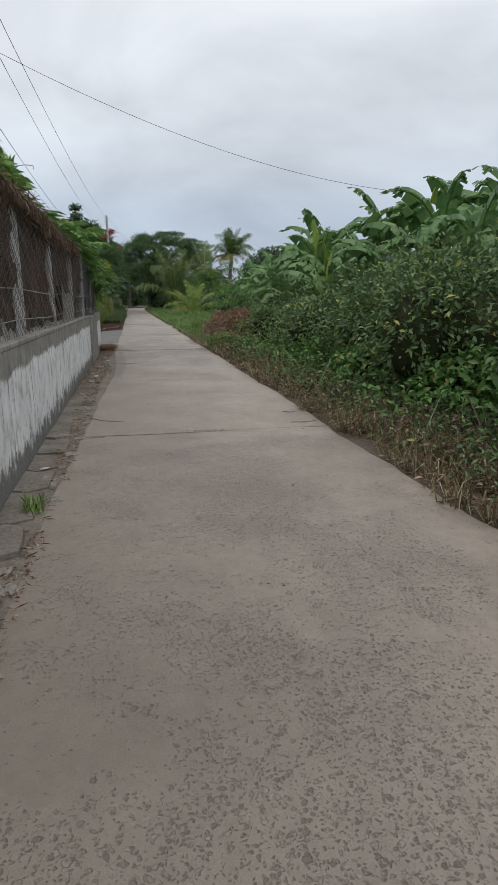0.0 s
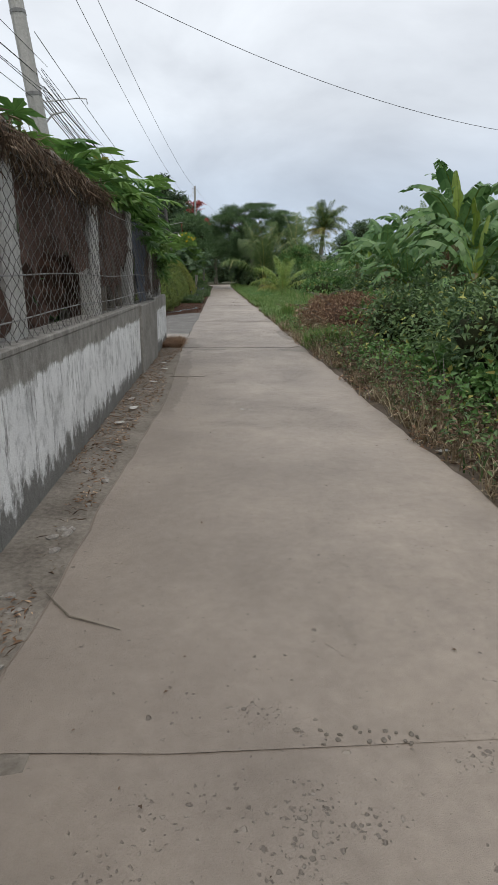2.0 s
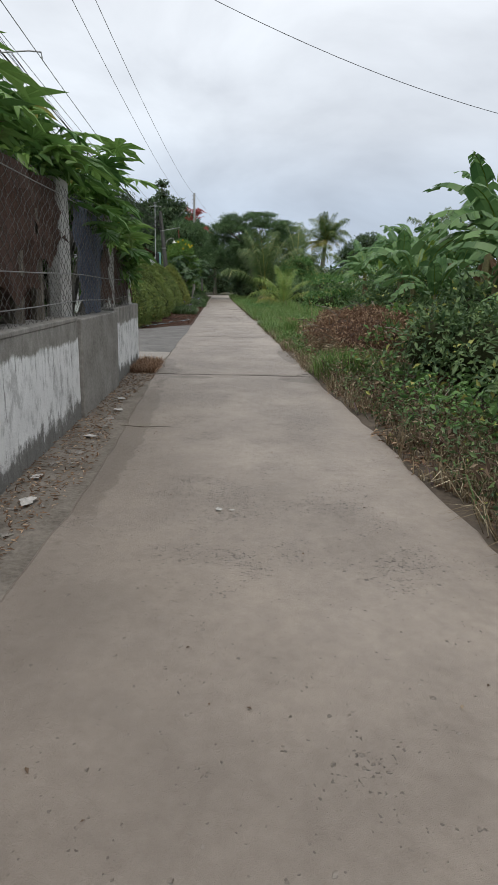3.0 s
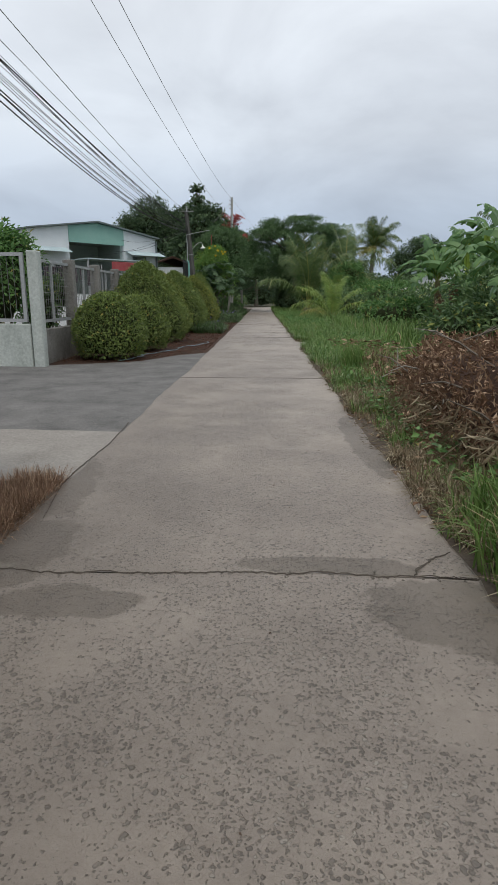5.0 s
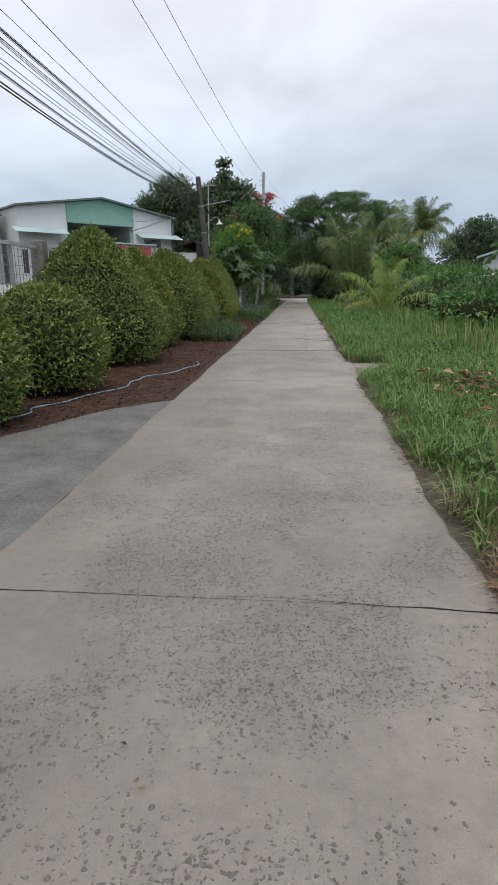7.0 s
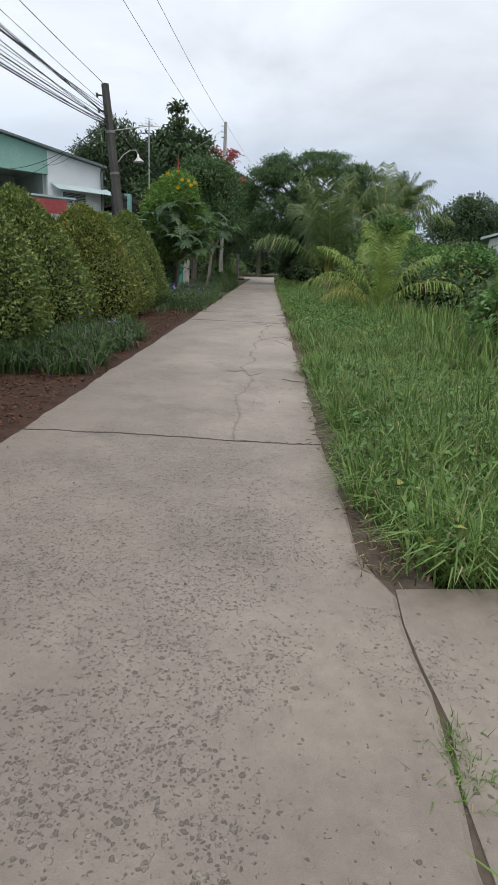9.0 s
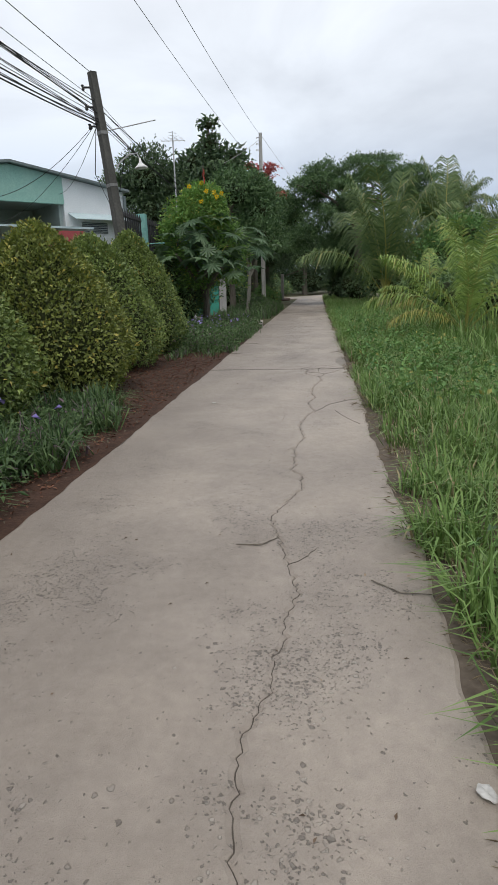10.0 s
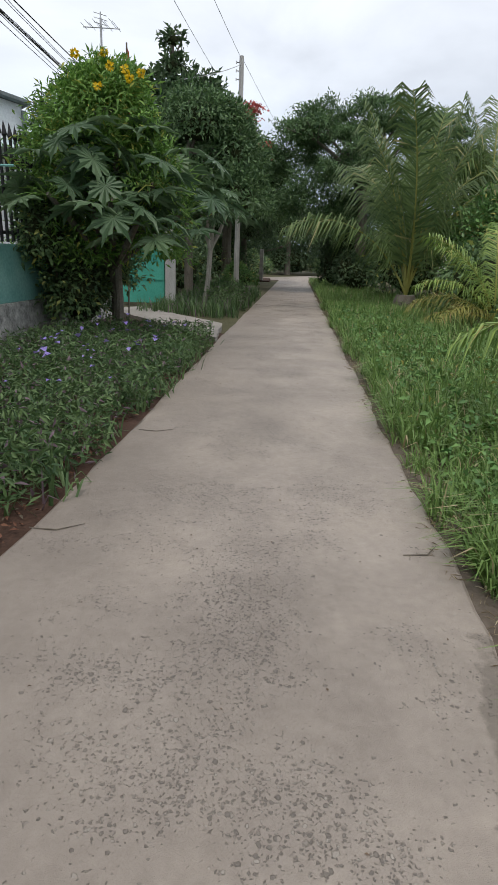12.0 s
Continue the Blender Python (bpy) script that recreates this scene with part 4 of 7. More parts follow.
def crack_x(y):
    for (x0, a), (x1, b) in zip(CRACK, CRACK[1:]):
        if a <= y <= b:
            f = (y - a) / (b - a)
            return x0 + (x1 - x0) * f + 0.004 * math.sin(y * 71 + 1) + 0.0045 * math.sin(y * 118 + 2) + 0.004 * math.sin(y * 187) * math.sin(y * 9)
    return CRACK[-1][0]


for j, (a, b) in enumerate(zip(JOINTS, JOINTS[1:])):
    ys = rows_between(a + (0.007 if a in (9.03, 20.09) else GAP), b - (0.007 if b in (9.03, 20.09) else GAP))
    if j == 5:
        ys = rows_between(a + GAP, b - GAP, 0.016)
        lo = [(LEFT_EDGE(y), y) for y in ys]
        half_gap = lambda y: 0.0006 + 0.0012 * abs(math.sin(y * 3.1)) + (0.0006 if y > 22.2 else 0.0) + (0.0016 * abs(math.sin(y * 23)) if y > 23.4 else 0.0)
        mid_l = [(crack_x(y) - half_gap(y), y) for y in ys]
        mid_r = [(crack_x(y) + half_gap(y + 0.7), y) for y in ys]
        ro = [(RW + RIGHT_EDGE(y), y) for y in ys]
        bend_ends = lambda x, end: joint_wave(x, j + 1 if end else j, not end) + (-0.006 if end else 0.006) * max(0.0, math.sin(9 * x + j)) ** 3
        part("slab", slab_mesh(lo, mid_l, wob=bend_ends), M_ROAD, road)
        part("slab", slab_mesh(mid_r, ro, -0.0012, wob=bend_ends), M_ROAD, road)
    else:
        lo = [(LEFT_EDGE(y), y) for y in ys]
        ro = [(RW + RIGHT_EDGE(y), y) for y in ys]
        part("slab", slab_mesh(lo, ro, -0.003 * (j % 2), wob=lambda x, end: joint_wave(x, j + 1 if end else j, not end) + (-0.006 if end else 0.006) * max(0.0, math.sin(9 * x + j)) ** 3), M_ROAD, road)


def grit_line(pts, width, seed):
    """A hairline crack filled with dark grit, standing a hair above the cement."""
    k = random.Random(seed)
    bm = bmesh.new()
    path = []
    for (x0, y0), (x1, y1) in zip(pts, pts[1:]):
        n = max(2, int(math.hypot(x1 - x0, y1 - y0) / 0.012))
        path += [(x0 + (x1 - x0) * q / n + k.uniform(-0.004, 0.004), y0 + (y1 - y0) * q / n + k.uniform(-0.006, 0.006)) for q in range(n)]
    path.append(pts[-1])
    rows = []
    for i, (x, y) in enumerate(path):
        a, b = path[max(0, i - 1)], path[min(len(path) - 1, i + 1)]
        d = Vector((b[0] - a[0], b[1] - a[1], 0)).normalized()
        w = width * k.uniform(0.35, 1.0) * min(1.0, 0.25 + 3.0 * min(i, len(path) - 1 - i) / len(path)) / 2
        o = Vector((-d.y, d.x, 0)) * w
        p = Vector((x, y, 0.0))
        rows.append([bm.verts.new(p - o - Vector((0, 0, 0.002))), bm.verts.new(p + Vector((0, 0, 0.0012))), bm.verts.new(p + o - Vector((0, 0, 0.002)))])
    for a, b in zip(rows, rows[1:]):
        bm.faces.new((a[0], b[0], b[1], a[1]))
        bm.faces.new((a[1], b[1], b[2], a[2]))
    return bm


for i, (w_, pts_) in enumerate([(0.006, [(1.198, 24.22), (1.239, 24.295), (1.266, 24.389), (1.309, 24.472), (1.358, 24.521), (1.445, 24.609), (1.53, 24.66)]),
                                (0.006, [(1.217, 25.815), (1.245, 25.822), (1.266, 25.887), (1.278, 25.98), (1.231, 26.05), (1.221, 26.226), (1.228, 26.335)]),
                                (0.005, [(1.278, 25.98), (1.315, 26.036), (1.382, 26.113), (1.457, 26.292)]),
                                (0.005, [(1.09, 26.15), (1.15, 26.09), (1.231, 26.05)]),
                                (0.006, [(1.031, 26.377), (1.09, 26.445), (1.194, 26.546), (1.323, 26.61), (1.418, 26.696)]),
                                (0.005, [(1.22, 26.36), (1.28, 26.47), (1.39, 26.48), (1.5, 26.42)]),
                                (0.005, [(1.33, 24.25), (1.37, 24.10), (1.41, 23.98), (1.48, 23.82)]),
                                (0.004, [(0.97, 23.9), (0.98, 24.05), (0.96, 24.2)]),
                                (0.004, [(1.11, 21.86), (1.16, 21.9), (1.2, 21.98)]),
                                (0.013, [(1.351, 9.023), (1.38, 9.088), (1.438, 9.15), (1.513, 9.204)]),
                                (0.009, [(-0.01, 11.2), (0.012, 10.6), (-0.005, 10.3), (-0.012, 10.05), (-0.006, 9.85), (0.03, 9.62), (0.06, 9.45)])]):
    part("hairline_crack", grit_line(pts_, w_, 40 + i), M_GRIT, road, "hairline crack filled with dark grit")
for i, (yj, w_) in enumerate([(9.03, 0.010), (20.09, 0.012), (26.35, 0.006)]):
    pts_ = [(0.03 + 0.094 * q, yj + joint_wave(0.03 + 0.094 * q, JOINTS.index(yj))) for q in range(17)]
    part("joint_grit", grit_line(pts_, w_, 60 + i), M_GRIT, road, "crumbling joint packed with grit")
bed = thing("road_bed", "dark damp grit under the lane", "road", kind="structure", geo=boxed(0.03, RW - 0.03, -9.9, 57.9, -0.10, -0.009), mat=M_GRIT)


def patch(name, label, pts, z, mat, category="ground", depth=0.10, jag=0.03, kind="structure"):
    """A flat piece of ground with an uneven outline."""
    bm = bmesh.new()
    out = []
    for i, (x, y) in enumerate(pts):
        x2, y2 = pts[(i + 1) % len(pts)]
        n = max(1, int(math.hypot(x2 - x, y2 - y) / 0.15))
        for q in range(n):
            f = q / n
            out.append((x + (x2 - x) * f + rand(-jag, jag) * (1 if q else 0), y + (y2 - y) * f + rand(-jag, jag) * (1 if q else 0)))
    top = [bm.verts.new((x, y, z)) for x, y in out]
    bot = [bm.verts.new((x, y, z - depth)) for x, y in out]
    bm.faces.new(top)
    for i in range(len(out)):
        q = (i + 1) % len(out)
        bm.faces.new((top[i], bot[i], bot[q], top[q]))
    return thing(name, label, category, kind=kind, geo=bm, mat=mat)


patch("verge_left", "silted rough concrete strip with dead leaves beside the wall", [(-0.26, -10), (0.06, -10), (0.12, 9.9), (-0.26, 9.9)], -0.005, M_VERGE, jag=0.0)
patch("apron_slab", "pale concrete apron slab at the drive", [(-1.6, 9.95), (0.04, 9.9), (0.04, 10.92), (-1.6, 11.0)], -0.006, M_SLAB, "pavement", jag=0.008)
patch("side_drive", "grey worn asphalt side drive", [(-9.0, 10.98), (0.04, 10.93), (0.04, 16.4), (-0.35, 16.0), (-0.75, 15.1), (-1.3, 14.75), (-1.9, 14.5), (-9.0, 14.3)], -0.010, M_ASPHALT, "pavement", jag=0.012)
patch("flower_bed", "red-brown mulched earth under the clipped bushes", [(-2.0, 14.62), (-1.25, 14.72), (-0.7, 15.0), (-0.32, 15.9), (0.04, 16.5), (0.04, 34.0), (-2.3, 36.0)], -0.016, M_RED, jag=0.02)
patch("culvert_slab", "rough broken concrete slab in the grass", [(RW + RIGHT_EDGE(17.82 + 0.16 * q) + 0.010 + 0.007 * math.sin(q * 2.3), 17.82 + 0.16 * q) for q in range(7)] + [(1.95, 18.82), (2.15, 18.62), (2.1, 17.75)], -0.0045, M_ROAD, "slab", jag=0.006, kind="")
patch("verge_right", "brown dusty soil along the lane's edge", [(RW - 0.06, -10), (1.74, -10), (1.80, 8), (1.72, 17), (1.70, 26), (1.68, 40), (1.66, 57), (RW - 0.06, 57)], -0.010, M_EARTH, jag=0.03)
patch("entrance_slab", "pale concrete entrance slab raised above the lane", [(-0.02, 33.2), (-0.16, 34.9), (-2.1, 37.4), (-2.5, 36.6), (-0.75, 34.2)], 0.035, M_SLAB, "slab", depth=0.09, jag=0.02, kind="")
patch("cross_road", "pale concrete road crossing the lane's far end", [(-1.5, 57.8), (1.56, 57.9), (3.0, 63), (20, 66), (20, 71), (2.0, 69.5), (-1.2, 62)], 0.0, M_ROAD, "road", jag=0.0)
patch("red_earth_bank", "bare red earth at the bend", [(-2.2, 56), (-0.4, 55.5), (-0.6, 60), (-2.0, 61.5)], 0.02, M_RED, "ground", jag=0.05)

# ---- whitewashed wall with its fence ----
wall = thing("wall_left", "low whitewashed wall with black rain streaks and bare coping", "wall", kind="structure")
part("wall_panel", boxed(-0.41, -0.25, -10, 7.09, -0.1, 0.595, bevel=0.008), M_LIME, wall)
part("wall_pier", boxed(-0.43, -0.225, 7.09, 8.35, -0.1, 0.605, bevel=0.008), M_CEMENT, wall, "bare grey cement pier")
part("wall_panel", boxed(-0.41, -0.25, 8.352, 9.78, -0.1, 0.625, bevel=0.008), M_LIME, wall)
part("coping", boxed(-0.414, -0.2465, -10, 7.088, 0.590, 0.618, bevel=0.006), M_LIME, wall, "bare crumbling coping")

fence = thing("chain_link_fence", "rusty chain-link fence with brown shade net on concrete posts", "fence", pose(0, 0, 0))
for i, y in enumerate([-1.85, -0.35, 1.15, 2.65, 4.12, 5.62, 7.13, 8.60, 9.68]):
    b = boxed(-0.045, 0.045, -0.10, 0.10, 0.0, 0.79 + 0.03 * math.sin(i * 2.1), bevel=0.012)
    ob = part("post", b, M_POST, fence)
    ob.matrix_local = pose(-0.355, y, 0.60, 0, rand(-1.5, 1.5), rand(-6, 6))
wire = bmesh.new()
pitch, zmin, zmax = 0.040, 0.615, 1.36
for c in range(310):
    y0, sgn = -3.0 + c * pitch, 1 if c % 2 else -1
    pts = [(-0.285 + 0.005 * math.sin(q * 1.1 + c) + 0.012 * math.sin(y0 * 1.7), y0 + sgn * (0.5 if q % 2 else -0.5) * (pitch + 0.002) + 0.004 * math.sin(q * 0.6 + y0 * 3), zmin + q * 0.029 + 0.004 * math.sin(y0 * 5)) for q in range(26)]
    tube(wire, pts, 0.0017, 3, False)
part("chain_link", wire, M_RUSTWIRE, fence, "dull brown hexagonal wire mesh")
for z in (0.70, 0.86, 1.28):
    ln = bmesh.new()
    tube(ln, [(-0.287 + 0.006 * math.sin(i), -3 + i * 0.5, z + 0.008 * math.sin(i * 1.3)) for i in range(26)], 0.003, 4)
    part("tension_wire", ln, M_WIRE, fence)


def net_sheet(y0, y1, z0, z1, x, seed):
    k = random.Random(seed)
    bm = bmesh.new()
    nu, nv = int((y1 - y0) / 0.07), 10
    ph = [k.uniform(0, 6) for _ in range(4)]
    grid = []
    for i in range(nu + 1):
        y = y0 + (y1 - y0) * i / nu
        zb = z0 + 0.05 * math.sin(y * 6 + ph[0]) + 0.03 * math.sin(y * 17 + ph[1])
        grid.append([bm.verts.new((x + 0.015 * math.sin(y * 11 + ph[2] + q * 0.4) + 0.01 * math.sin(q * 1.7 + y * 5), y + 0.01 * math.sin(q * 2 + ph[3]), zb + (z1 - zb) * q / nv)) for q in range(nv + 1)])
    for a, b in zip(grid, grid[1:]):
        for q in range(nv):
            bm.faces.new((a[q], b[q], b[q + 1], a[q + 1]))
    return bm


for i, (y0, y1, z0, m) in enumerate([(-3, -1.9, 0.66, M_NET), (-1.8, -0.4, 0.70, M_NET), (-0.3, 1.1, 0.66, M_NET), (1.2, 2.6, 0.66, M_NET), (2.7, 4.05, 0.68, M_NET), (4.2, 5.55, 0.92, M_NET), (5.7, 6.6, 0.78, M_NET), (6.6, 7.2, 0.95, M_NET), (7.45, 8.3, 0.64, M_NETBLUE), (8.3, 9.74, 0.66, M_NET)]):
    part("shade_net", net_sheet(y0, y1, z0, 1.34, -0.325, i), m, fence)
part("shade_net", net_sheet(4.0, 7.2, 0.60, 0.98, -0.52, 31), M_NET, fence)
for y, lean in ((6.05, 3), (6.38, -4), (6.72, 2)):
    b = bmesh.new()
    tube(b, [(0, 0, 0), (0.01, 0.012, 0.4), (0, 0.0, 0.74)], [0.035, 0.03, 0.026], 7)
    ob = part("stake", b, M_BARK, fence, "rough wooden stake")
    ob.matrix_local = pose(-0.37, y, 0.60, lean, 0, 0)

# dead creeper hanging over the fence top
creeper = thing("dead_creeper", "dry brown dead creeper draped over the fence top", "climbing plant")
n = 15000
yy = rng.uniform(-3.0, 5.9, n)
lob = 0.5 + 0.5 * np.sin(yy * 2.3) * np.sin(yy * 5.1 + 1)
hang = np.abs(rng.normal(size=n)) * 0.045 * (0.25 + 1.5 * lob)
P = np.stack([-0.285 + rng.normal(size=n) * 0.03 - hang * 0.1, yy, 1.372 + rng.normal(size=n) * 0.016 - hang], axis=1)
D = rng.normal(size=(n, 3)) * np.array([0.4, 0.75, 0.35]) - np.array([0, 0, 0.7])
s = rng.uniform(0.03, 0.11, n)
part("dry_straw", leaf_cloud("dry_straw", P, D, rng.normal(size=(n, 3)), s, 0.0024, L_CREEPER), L_CREEPER, creeper)
mat_ = bmesh.new()
rows_ = []
for i in range(112):
    y = -3.0 + i * 0.08
    r = 0.034 + 0.012 * math.sin(y * 7) + 0.008 * math.sin(y * 19)
    rows_.append([mat_.verts.new((-0.325 + 1.5 * r * math.cos(a) + 0.01 * math.sin(y * 13 + q), y, 1.355 + r * math.sin(a) + 0.006 * math.sin(y * 23 + q * 2))) for q, a in enumerate([k * math.pi / 4 for k in range(8)])])
for a, b in zip(rows_, rows_[1:]):
    for q in range(8):
        mat_.faces.new((a[q], a[(q + 1) % 8], b[(q + 1) % 8], b[q]))
part("matted_stems", mat_, M_BARK, creeper, "matted dry stems", True)

# living creeper and papaya leaves over the wall's end
for _x, _y, _tips, _s in ((-0.75, 8.1, [(0.25, 0.2, 1.4), (0.35, 0.7, 1.25), (0.3, -0.4, 1.42), (0.32, 1.1, 1.1), (-0.2, 0.2, 1.72), (0.3, 0.3, 1.74), (0.32, 0.8, 1.62), (0.1, -0.7, 1.6), (0.36, 0.0, 1.25)], 41),
                          (-0.8, 6.7, [(0.3, 0.2, 1.5), (0.0, 0.5, 1.72), (0.35, 0.6, 1.55), (0.1, -0.1, 1.66), (0.2, -0.6, 1.5), (0.3, -0.9, 1.45), (0.0, -1.1, 1.6)], 43)):
    lobed_plant("papaya_shrub", "papaya shrub with large lobed leaves over the fence", "shrub", pose(_x, _y, -0.04), _tips, 0.235, L_VINE, (0, 0, 0), _s, leaves_per=13, hang=(-25, 30))
shrub("creeper", "green creeper tumbling over the wall's end", pose(-0.62, 9.1, 0), [(0.05, -2.2, 1.45, 0.25, 0.6, 0.22), (0.2, 0.2, 1.05, 0.24, 0.42, 0.42), (0.1, -0.2, 1.3, 0.3, 0.6, 0.28), (0.1, 0.55, 0.8, 0.16, 0.15, 0.3), (0.0, -1.0, 1.35, 0.25, 0.5, 0.2)], L_VINE, 42, 0.075, 0.75, "climbing plant", core=False)
for i, (x, y, h) in enumerate([(-1.1, 0.2, 1.2), (-1.2, 2.2, 1.0), (-1.1, 4.3, 1.1), (-1.2, 6.2, 1.3), (-1.3, 8.6, 1.5)]):
    shrub("garden_shrub", "dark leafy garden shrub behind the net", pose(x, y, -0.04), [(0, 0, h * 0.5, 0.5, 0.8, h * 0.5), (0.1, 0.6, h * 0.55, 0.4, 0.6, h * 0.42)], L_SHRUB, 50 + i, 0.08, 0.5)
shrub("fence_top_sapling", "leafy sapling rising above the fence", pose(-0.75, 3.4, -0.04), [(0.2, 0, 1.55, 0.2, 0.35, 0.16), (0.25, -0.6, 1.5, 0.2, 0.3, 0.14), (0.1, 0.7, 1.5, 0.2, 0.3, 0.12)], L_VINE, 61, 0.09, 0.5, core=False)

# ---- poles and lines ----
def utility_pole(label, at, height, w0, w1, mat, sides=8):
    t = thing("utility_pole", label, "utility pole", at)
    bm = bmesh.new()
    tube(bm, [(0, 0, -0.1), (0, 0, height * 0.5), (0, 0, height)], [w0, (w0 + w1) / 2, w1], sides)
    part("shaft", bm, mat, t)
    for i in range(3):
        z = height - 0.18 - 0.24 * i
        b = bmesh.new()
        tube(b, [(-w1, 0, z), (-w1 - 0.09, 0, z + 0.01)], [0.013, 0.013], 6)
        part("bracket", b, M_BLACK, t)
        c = bmesh.new()
        tube(c, [(-w1 - 0.09, 0, z - 0.035), (-w1 - 0.09, 0, z - 0.01), (-w1 - 0.09, 0, z + 0.01), (-w1 - 0.09, 0, z + 0.04)], [0.012, 0.024, 0.014, 0.022], 8)
        part("insulator", c, M_ENAMEL if mat is not M_DARKPOLE else M_BLACK, t)
    for z in (height * 0.62, height * 0.8):
        b = bmesh.new()
        w = w0 + (w1 - w0) * z / height
        tube(b, [(0, 0, z - 0.02), (0, 0, z + 0.02)], [w + 0.006, w + 0.006], sides)
        part("steel_band", b, M_WIRE, t)
    return t


pole_a = utility_pole("grey concrete utility pole behind the fence", pose(-1.46, 10.0, 0, 0, -6.8, 0), 4.9, 0.115, 0.085, M_POST, 10)
arm = bmesh.new()
tube(arm, [(0.085, 0, 2.95), (0.5, 0.1, 2.98), (0.62, 0.1, 2.96), (0.62, 0.1, 2.90)], 0.008, 5)
part("arm", arm, M_STEEL, pole_a)
arm = bmesh.new()
tube(arm, [(0.085, 0, 2.72), (0.18, 0, 2.80), (0.34, 0, 2.82)], 0.012, 6)
part("arm", arm, M_STEEL, pole_a)

pole_b = utility_pole("blackened leaning concrete utility pole with cables", pose(-1.46, 28.7, 0, 0, -5.6, 12), 3.75, 0.105, 0.065, M_DARKPOLE, 4)
arm = bmesh.new()
tube(arm, [(0.07, 0, 2.50), (0.18, 0, 2.62), (0.32, 0, 2.70), (0.42, 0, 2.70), (0.45, 0, 2.62)], 0.010, 6)
lamp_arm = part("lamp_arm", arm, M_STEEL, pole_b)
sh = bmesh.new()
tube(sh, [(0.45, 0, 2.63), (0.45, 0, 2.58), (0.45, 0, 2.55), (0.45, 0, 2.515), (0.45, 0, 2.503)], [0.013, 0.02, 0.045, 0.09, 0.094], 16)
part("lamp_shade", sh, M_ENAMEL, pole_b, "white enamel bell lamp shade", True)
arm = bmesh.new()
tube(arm, [(0.05, 0, 3.02), (0.75, 0.05, 3.10)], 0.008, 5)
part("cross_arm", arm, M_STEEL, pole_b)
lp = bmesh.new()
tube(lp, [(-0.05, 0, 3.2), (-0.2, 0, 2.5), (-0.08, 0.02, 2.1), (0.1, 0, 2.25), (0.25, 0.02, 2.7)], 0.006, 5)
part("loose_wire", lp, M_CABLE, pole_b)

utility_pole("tall thin grey power pole beyond the trees", pose(-1.19, 47.03, 0), 7.15, 0.10, 0.075, M_POST, 8)

for i in range(16):
    dz, dx = rand(-0.42, 0.0), rand(-0.12, 0.12)
    sagb = 0.22 + rand(-0.12, 0.25)
    c = bmesh.new()
    tube(c, bend((-1.72 + dx * 0.6, 10.0, 3.35 + dz), (-1.80 + dx * 0.3, 28.72, 3.42 + dz * 0.8), sagb, 22), 0.0042 if i % 5 else 0.0085, 4)
    thing("overhead_cable", "black overhead cable sagging between poles", "cable", group="cable bundle", geo=c, mat=M_CABLE)
for i in range(10):
    dz, dx = rand(-0.42, 0.0), rand(-0.1, 0.1)
    c = bmesh.new()
    tube(c, bend((-1.80 + dx * 0.3, 28.72, 3.42 + dz * 0.8), (-3.2 + dx, 52.0, 4.6 + dz), 0.35 + rand(-0.1, 0.2), 18), 0.0045 if i % 5 else 0.0085, 4)
    thing("overhead_cable", "black overhead cable sagging between poles", "cable", group="cable bundle", geo=c, mat=M_CABLE)
for i in range(6):
    dz, dx = rand(-0.4, 0.0), rand(-0.1, 0.1)
    c = bmesh.new()
    tube(c, bend((-1.72 + dx, 10.0, 3.35 + dz), (-2.6 + dx, -12.0, 3.7 + dz), 0.3 + rand(-0.1, 0.1), 16), 0.0045, 4)
    thing("overhead_cable", "black overhead cable sagging between poles", "cable", group="cable bundle", geo=c, mat=M_CABLE)
for p, q, s, r in (((-1.19, 47.0, 7.05), (-2.3, -6.0, 7.15), 1.1, 0.007), ((-1.9, 47.0, 6.5), (-2.45, -6.0, 7.1), 0.95, 0.007), ((-1.15, 47.0, 7.05), (2.5, 80, 6.6), 0.3, 0.007), ((-1.22, 47.0, 6.9), (-1.9, 41.0, 4.9), 0.05, 0.008),
                   ((-1.75, 10.0, 3.7), (-1.82, 28.7, 3.72), 0.18, 0.006)):
    c = bmesh.new()
    tube(c, bend(p, q, s, 20), r, 4)
    thing("power_line", "thin grey overhead power line", "cable", group="power lines", geo=c, mat=M_WIRE)
c = bmesh.new()
tube(c, bend((-2.0, 11.84, 5.33), (8.0, 14.48, 3.59), 0.48, 26), 0.0045, 4)
thing("service_wire", "single dark wire crossing over the lane", "cable", geo=c, mat=M_CABLE)
for q in ((-6.2, 37.2, 3.6), (-7.5, 36.2, 2.8), (-5.0, 31.0, 2.6)):
    c = bmesh.new()
    tube(c, bend((-1.80, 28.72, 3.2), q, 0.25, 14), 0.005, 4)
    thing("service_wire", "thin house service wire from the pole", "cable", geo=c, mat=M_CABLE)

# ---- gate posts and garden wall of the house ----
gw = thing("garden_wall", "stained low garden wall with mesh panels between posts", "wall", kind="structure")
part("wall_base", boxed(-1.95, -1.85, 14.55, 29.0, -0.1, 0.42, bevel=0.008), M_CEMENT, gw)
part("wall_base", boxed(-5.5, -1.90, 14.36, 14.46, -0.1, 0.50, bevel=0.008), M_OLDLIME, gw, "pale whitewashed base")
part("corner_post", boxed(-1.88, -1.75, 14.34, 14.48, -0.1, 1.34, bevel=0.012), M_OLDLIME, gw, "whitewashed corner post")
for i in range(11):
    y = 15.9 + i * 1.3
    part("post", boxed(-1.96, -1.82, y - 0.07, y + 0.07, -0.1, 1.33, bevel=0.01), M_CEMENT, gw)
